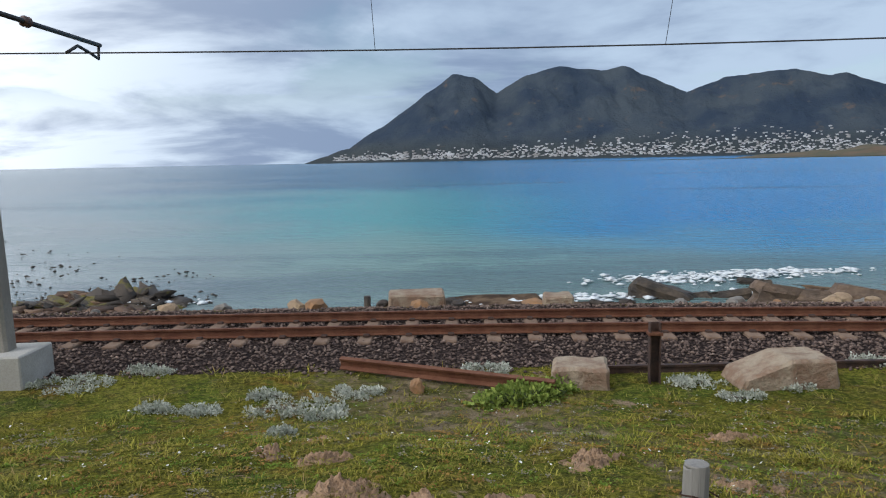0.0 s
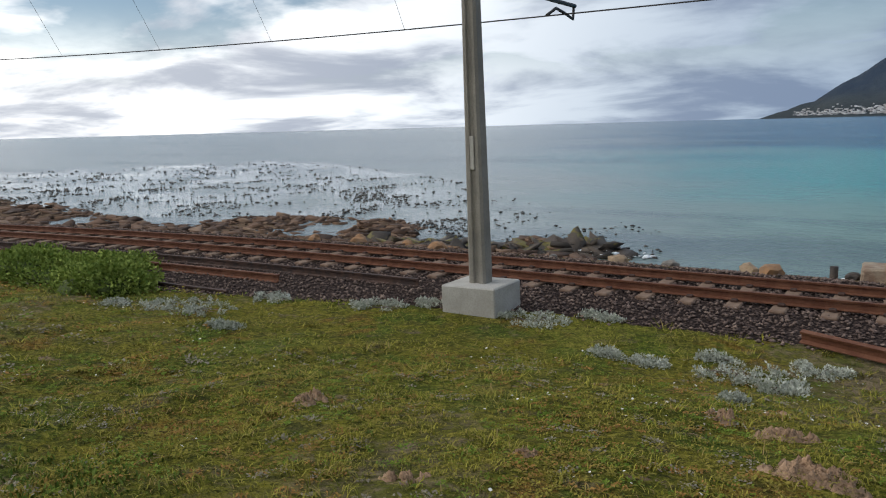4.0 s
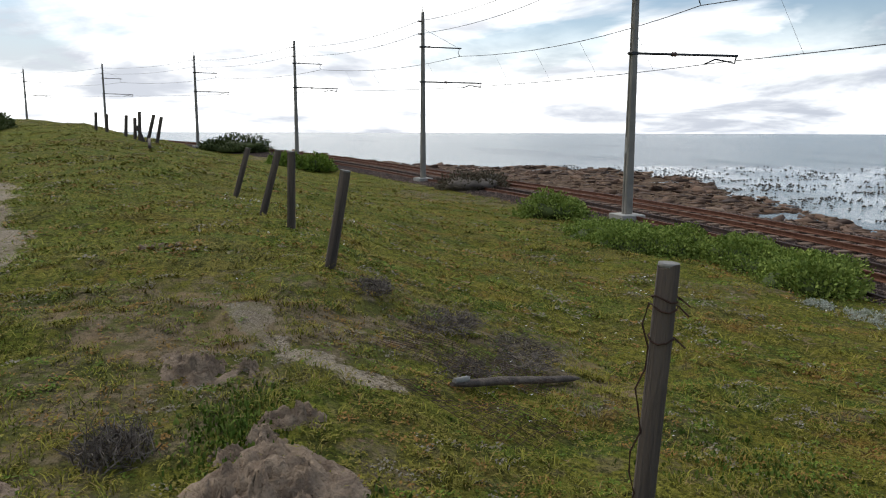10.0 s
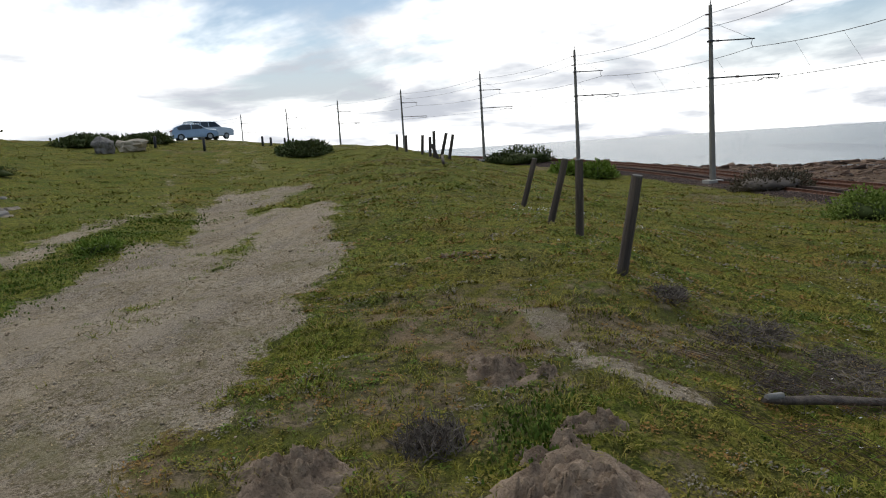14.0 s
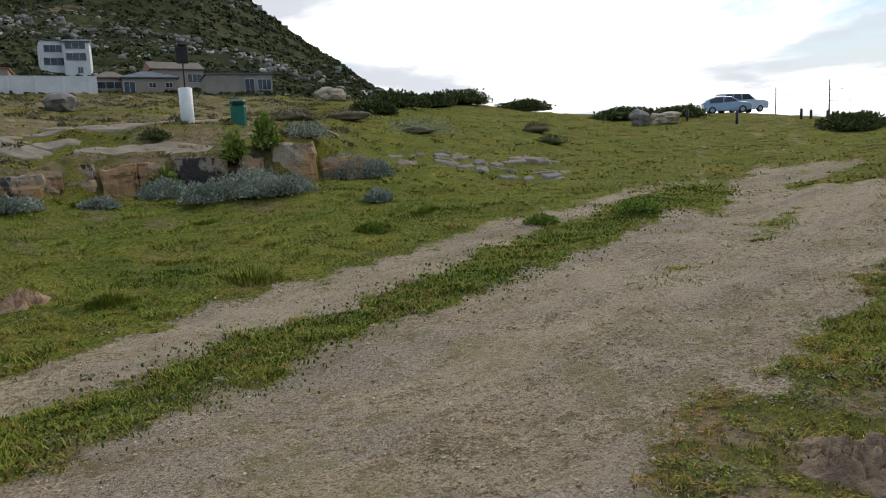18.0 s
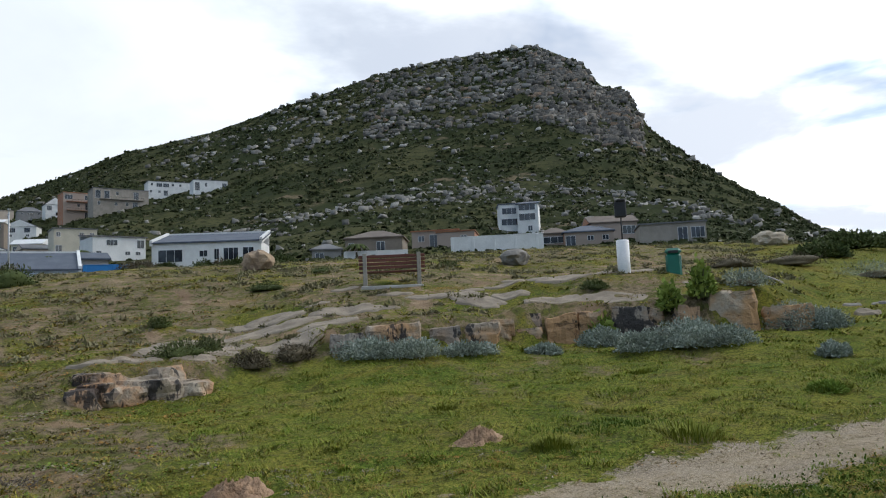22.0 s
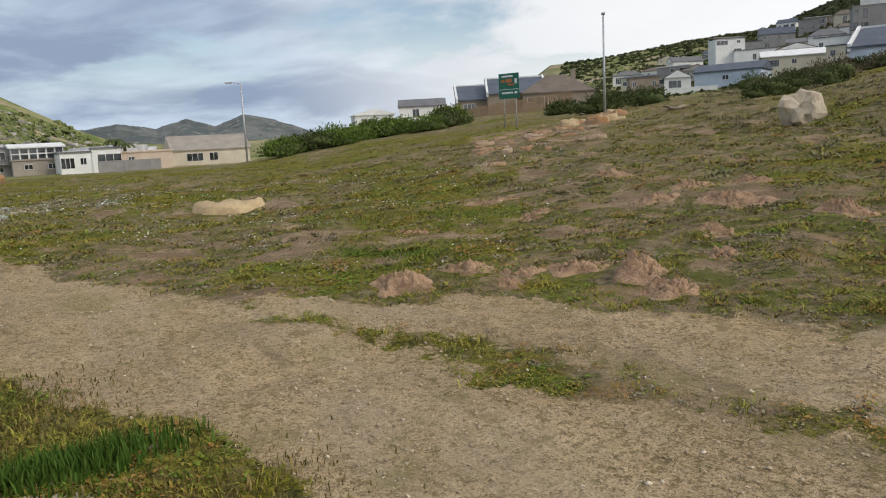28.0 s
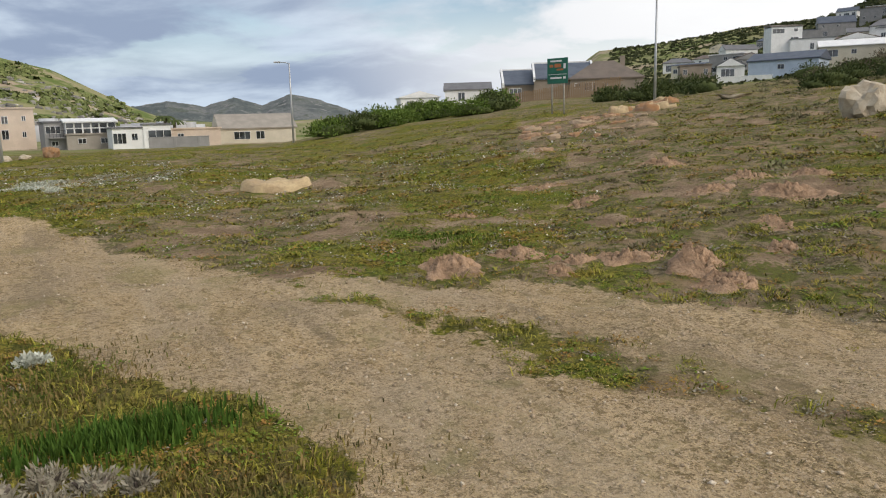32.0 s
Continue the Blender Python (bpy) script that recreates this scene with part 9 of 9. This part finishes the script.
def far_hill_cover():
    rng = np.random.default_rng(36)
    n = 5200
    t = 262 + 20 * rng.random(n)
    r = 260 + 680 * rng.random(n)
    x, y = -np.sin(np.radians(t)) * r, np.cos(np.radians(t)) * r
    z = height(x, y)
    ok = fractal(x, y, 120, 3, 28.0) > -0.1
    x, y, z, r, t = x[ok], y[ok], z[ok], r[ok], t[ok]
    n = len(x)
    size = (2.0 + 4.0 * rng.random(n) ** 2) * (0.5 + r / 900)
    d = rng.normal(size=(n, 5, 3))
    d /= np.linalg.norm(d, axis=2)[..., None]
    d[..., 2] = np.abs(d[..., 2])
    s1 = np.cross(d, rng.normal(size=d.shape))
    s1 /= np.linalg.norm(s1, axis=2)[..., None]
    s2 = np.cross(d, s1)
    c = np.stack([x, y, z - 0.2], -1)[:, None] + d * size[:, None, None] * (0.5, 0.5, 0.25)
    q = size[:, None, None] * 0.32
    co = np.stack([c - s1 * q - s2 * q, c + s1 * q - s2 * q, c + s1 * q + s2 * q, c - s1 * q + s2 * q], 2).reshape(-1, 3)
    tagged(part_of("hillside_scrub", raw_mesh("hillside_scrub", co, np.arange(len(co)).reshape(-1, 4)), "pale_hill_leaf"), "green scrub over the hill behind the flat houses", "scrub", kind="stuff")
    m = 900
    t = 264 + 14 * rng.random(m)
    r = 300 + 560 * rng.random(m)
    x, y = -np.sin(np.radians(t)) * r, np.cos(np.radians(t)) * r
    size = 1.5 + 4 * rng.random(m) ** 2
    chunks("hillside_boulders", x, y, height(x, y), size[:, None] * np.array([[1.4, 1.0, 0.7]]), 38, "hill_boulder", "brown and grey rocks on the hill behind the flat houses", "boulders", np.radians(t))
    places = []
    pick = random.Random(39)
    for i in range(90):
        tt, rr = pick.uniform(260, 276), pick.uniform(240, 520)
        hx, hy = polar(tt, rr)
        places.append((hx, hy, ground_z(hx, hy) - 1.5, radians(tt + pick.uniform(-25, 25)), pick.uniform(6, 11), 8, pick.uniform(4.5, 7)))
    box_cloud("hill_town", places, "far_house_white", "scattered pale houses at the foot of the hill", "houses")


leaf_material("hill_leaf", (0.022, 0.032, 0.012), (0.075, 0.088, 0.034), (0.060, 0.056, 0.030))
leaf_material("pale_hill_leaf", (0.080, 0.112, 0.036), (0.20, 0.235, 0.085), (0.17, 0.155, 0.08))
hill_cover(), far_hill_cover()


def crag_material():
    n = Net("crag_rock")
    p = n.pos()
    c = n.mix(n.ramp(n.noise(0.12, 5, 0.65, p), 0.4, 0.62), (0.115, 0.107, 0.095), (0.20, 0.185, 0.16))
    c = n.mix(n.ramp(n.noise(0.25, 5, 0.7, n.pos(True, (1, 1, 0.25))), 0.55, 0.66, 0, 0.75), c, (0.08, 0.075, 0.07))
    c = n.mix(n.ramp(n.island(), 0.85, 1.0, 0, 0.6), c, (0.30, 0.19, 0.11))
    return n.done(c, 0.95, 0, n.bump(n.noise(0.6, 5, 0.7, p), 0.8, 0.8), 0.15)


crag_material()


def crags():
    """Stepped cliff bands near the summit: courses of broken blocks."""
    rng = np.random.default_rng(40)
    m = 3800
    t = np.where(rng.random(m) < 0.55, 159.8 + 8 * rng.random(m), 162 + 19 * rng.random(m))
    far = np.interp(t, SKY_A[:, 0], SKY_A[:, 2])
    k = 0.70 + 0.29 * rng.random(m) ** 0.9
    r = 95 + (far - 95) * k
    x, y = -np.sin(np.radians(t)) * r, np.cos(np.radians(t)) * r
    z = height(x, y)
    ok = rng.random(m) < 0.25 + 0.9 * (np.sin(z / 3.4) > -0.1)
    x, y, z, t = x[ok], y[ok], z[ok], t[ok]
    n = len(x)
    s = 1.1 + 2.4 * rng.random(n) ** 2
    dims = s[:, None] * np.stack([0.9 + 0.9 * rng.random(n), 0.9 + 0.3 * rng.random(n), 0.6 + 0.7 * rng.random(n)], -1)
    chunks("cliff_band", x, y, z + 0.05 * s, dims, 41, "crag_rock", "broken grey sandstone cliff bands under the summit", "cliff", np.radians(t), 0.06)


crags()


def slope_scrub(seed, n, turns, reach, beyond, patch, least, bulk, mat, label):
    """Low heath and dry tufts over a slope, too many to count."""
    rng = np.random.default_rng(seed)
    t = turns[0] + (turns[1] - turns[0]) * rng.random(n)
    r = reach[0] + (reach[1] - reach[0]) * rng.random(n) ** 0.9
    x, y = -np.sin(np.radians(t)) * r, np.cos(np.radians(t)) * r
    ok = fractal(x, y, patch, 3, 19.0) > least
    if beyond:
        ok &= r > ledge_at(t)[0] + 1.0
    else:
        ok &= bare_amount(x, y) < 0.3
    x, y, r = x[ok], y[ok], r[ok]
    z = height(x, y)
    n = len(x)
    size = bulk * (0.22 + 0.6 * rng.random(n) ** 2.2) + 0.004 * r
    leaf = 46
    d = rng.normal(size=(n, leaf, 3))
    d /= np.linalg.norm(d, axis=2)[..., None]
    d[..., 2] = np.abs(d[..., 2])
    c = d * size[:, None, None] * (0.5, 0.5, 0.20) * (0.4 + 0.6 * rng.random((n, leaf, 1)))
    ax = d + rng.normal(scale=0.6, size=d.shape)
    s1 = np.cross(ax, rng.normal(size=d.shape))
    s1 /= np.linalg.norm(s1, axis=2)[..., None] + 1e-9
    q = 0.022 * bulk + size[:, None, None] * 0.035
    base = np.stack([x, y, z - 0.02], -1)[:, None]
    co = np.stack([base + c - s1 * q, base + c + s1 * q, base + c + ax * q * 1.6], 2).reshape(-1, 3)
    tagged(part_of("heath_scrub", raw_mesh("heath_scrub", co, np.arange(n * leaf * 3).reshape(-1, 3)), mat), label, "scrub", kind="stuff")


leaf_material("heath_leaf", (0.120, 0.105, 0.055), (0.28, 0.25, 0.155), (0.14, 0.155, 0.055))
leaf_material("dry_heath_leaf", (0.105, 0.085, 0.050), (0.245, 0.205, 0.125), (0.13, 0.135, 0.045))
slope_scrub(51, 2200, (150, 220), (16, 90), True, 9, -0.15, 1.0, "heath_leaf", "low grey-brown heath over the rocky slope")
slope_scrub(53, 2600, (196, 258), (8.0, 40), False, 4.0, 0.30, 0.42, "dry_heath_leaf", "patches of low dark brown heath in the turf")


def kelp():
    """Floating heads of kelp and small rocks in the shallows."""
    rng = np.random.default_rng(61)
    n = 26000
    t = 17 + 62 * rng.random(n)
    a, b = kelp_belt(t)
    r = a + (b - a) * rng.random(n) ** 1.15
    x, y = -np.sin(np.radians(t)) * r, np.cos(np.radians(t)) * r
    ok = rng.random(n) < np.clip(0.15 + 1.1 * fractal(x, y, 9, 4, 23.0), 0.02, 1) * np.clip(1.15 - (r - a) / (b - a), 0, 1) * np.where(t < 31, 0.22, 1.0)
    x, y, r = x[ok][:5200], y[ok][:5200], r[ok][:5200]
    size = (0.095 + 0.16 * rng.random(len(x)) ** 2) * (0.52 + r / 78)
    stones("kelp_heads", x, y, np.full(len(x), SEA_Z + 0.03), size, 62, "kelp_brown", "dark kelp heads floating in the shallows", "kelp", 0.46)


simple("kelp_brown", (0.030, 0.024, 0.018), (0.060, 0.045, 0.028), 3, 0.4, 0, 0)
kelp()


def shelf_slabs():
    """Flat broken slabs over the tidal shelf."""
    rng = np.random.default_rng(71)
    n = 16000
    t = 22 + 84 * rng.random(n)
    sr = np.interp(t, [18, 20, 27, 31, 36, 46, 54, 60, 63.5, 66, 76, 84, 90, 106], [21, 26, 27, 26, 32, 37, 42, 50, 62, 80, 94, 95, 108, 150])
    r = 15 + (sr - 13) * rng.random(n)
    x, y = -np.sin(np.radians(t)) * r, np.cos(np.radians(t)) * r
    u = beside_track(x, y)
    z = height(x, y)
    ok = (u > 2.6) & (z > SEA_Z - 0.12)
    x, y, z, r = x[ok][:6800], y[ok][:6800], z[ok][:6800], r[ok][:6800]
    size = (0.12 + 0.55 * rng.random(len(x)) ** 3) * (0.45 + r / 65)
    dims = size[:, None] * np.stack([0.8 + 0.9 * rng.random(len(x)), 0.7 + 0.4 * rng.random(len(x)), 0.12 + 0.24 * rng.random(len(x))], -1)
    chunks("shelf_rocks", x, y, z, dims, 72, "shelf_stone", "broken brown slabs over the tidal shelf", "rocks")


stone_material("shelf_stone", (0.060, 0.036, 0.025), (0.165, 0.098, 0.062), (0.265, 0.175, 0.115))
shelf_slabs()


def weedy_rocks():
    """Heaps of small dark rocks with yellow-green weed at the water's edge."""
    rng = np.random.default_rng(75)
    pts = []
    for tu, fa, w, d, n in ((29.5, 24.0, 4.0, 1.6, 170), (25.2, 25.5, 2.6, 1.3, 120), (22.0, 25.5, 1.8, 0.8, 70), (34.0, 26.0, 5.0, 2.0, 160)):
        cx, cy = polar(tu, fa)
        q = rng.normal(size=(n, 2)) * (w * 0.4, d * 0.4)
        up = 0.26 * np.exp(-(q[:, 0] / (w * 0.5)) ** 2 - (q[:, 1] / (d * 0.5)) ** 2)
        pts.append(np.stack([cx + q[:, 0], cy + q[:, 1], SEA_Z - 0.05 + up * (0.5 + 0.5 * rng.random(n))], -1))
    p = np.concatenate(pts)
    n = len(p)
    size = 0.18 + 0.75 * rng.random(n) ** 2
    dims = size[:, None] * np.stack([1 + 0.7 * rng.random(n), 0.8 + 0.3 * rng.random(n), 0.14 + 0.14 * rng.random(n)], -1)
    chunks("weedy_rocks", p[:, 0], p[:, 1], p[:, 2], dims, 76, "weedy_stone", "dark tidal rocks patched with yellow-green weed", "rocks", None, 0.3)


def weed_material():
    n = Net("weedy_stone")
    p = n.pos()
    c = n.mix(n.island(), (0.022, 0.018, 0.015), (0.105, 0.078, 0.055))
    c = n.mix(n.ramp(n.noise(0.9, 4, 0.7, p), 0.52, 0.60, 0, 0.9), c, (0.155, 0.130, 0.022))
    return n.done(c, 0.65, 0, n.bump(n.noise(9, 4, 0.7, p), 0.8, 0.05), 0.4)


weed_material()
weedy_rocks()


def foam():
    """Broken white water round the rocks on the shore."""
    rng = np.random.default_rng(81)
    pts = []
    for tu, fa, w, d, n in ((349.5, 23.0, 3.0, 1.2, 260), (343.0, 27.0, 4.0, 1.4, 420), (338.5, 28.5, 4.5, 1.6, 420), (334.0, 30.0, 4.0, 1.0, 260), (357.0, 22.0, 3.0, 0.7, 120), (22.0, 25.0, 2.5, 0.8, 120), (336.5, 25.0, 2.0, 1.0, 160)):
        cx, cy = polar(tu, fa)
        q = rng.normal(size=(n // 2, 2)) * (w * 0.34, d * 0.30)
        pts.append(np.stack([cx + q[:, 0], cy + q[:, 1]], -1))
    p = np.concatenate(pts)
    n = len(p)
    stones("surf_foam", p[:, 0], p[:, 1], SEA_Z + 0.03 + 0.08 * rng.random(n) ** 3, 0.12 + 0.38 * rng.random(n) ** 2, 82, "foam_white", "white surf breaking round the rocks", "foam", 0.25)


simple("foam_white", (0.82, 0.84, 0.85), (0.70, 0.75, 0.78), 3, 0.6, 0, 0.2)
foam()
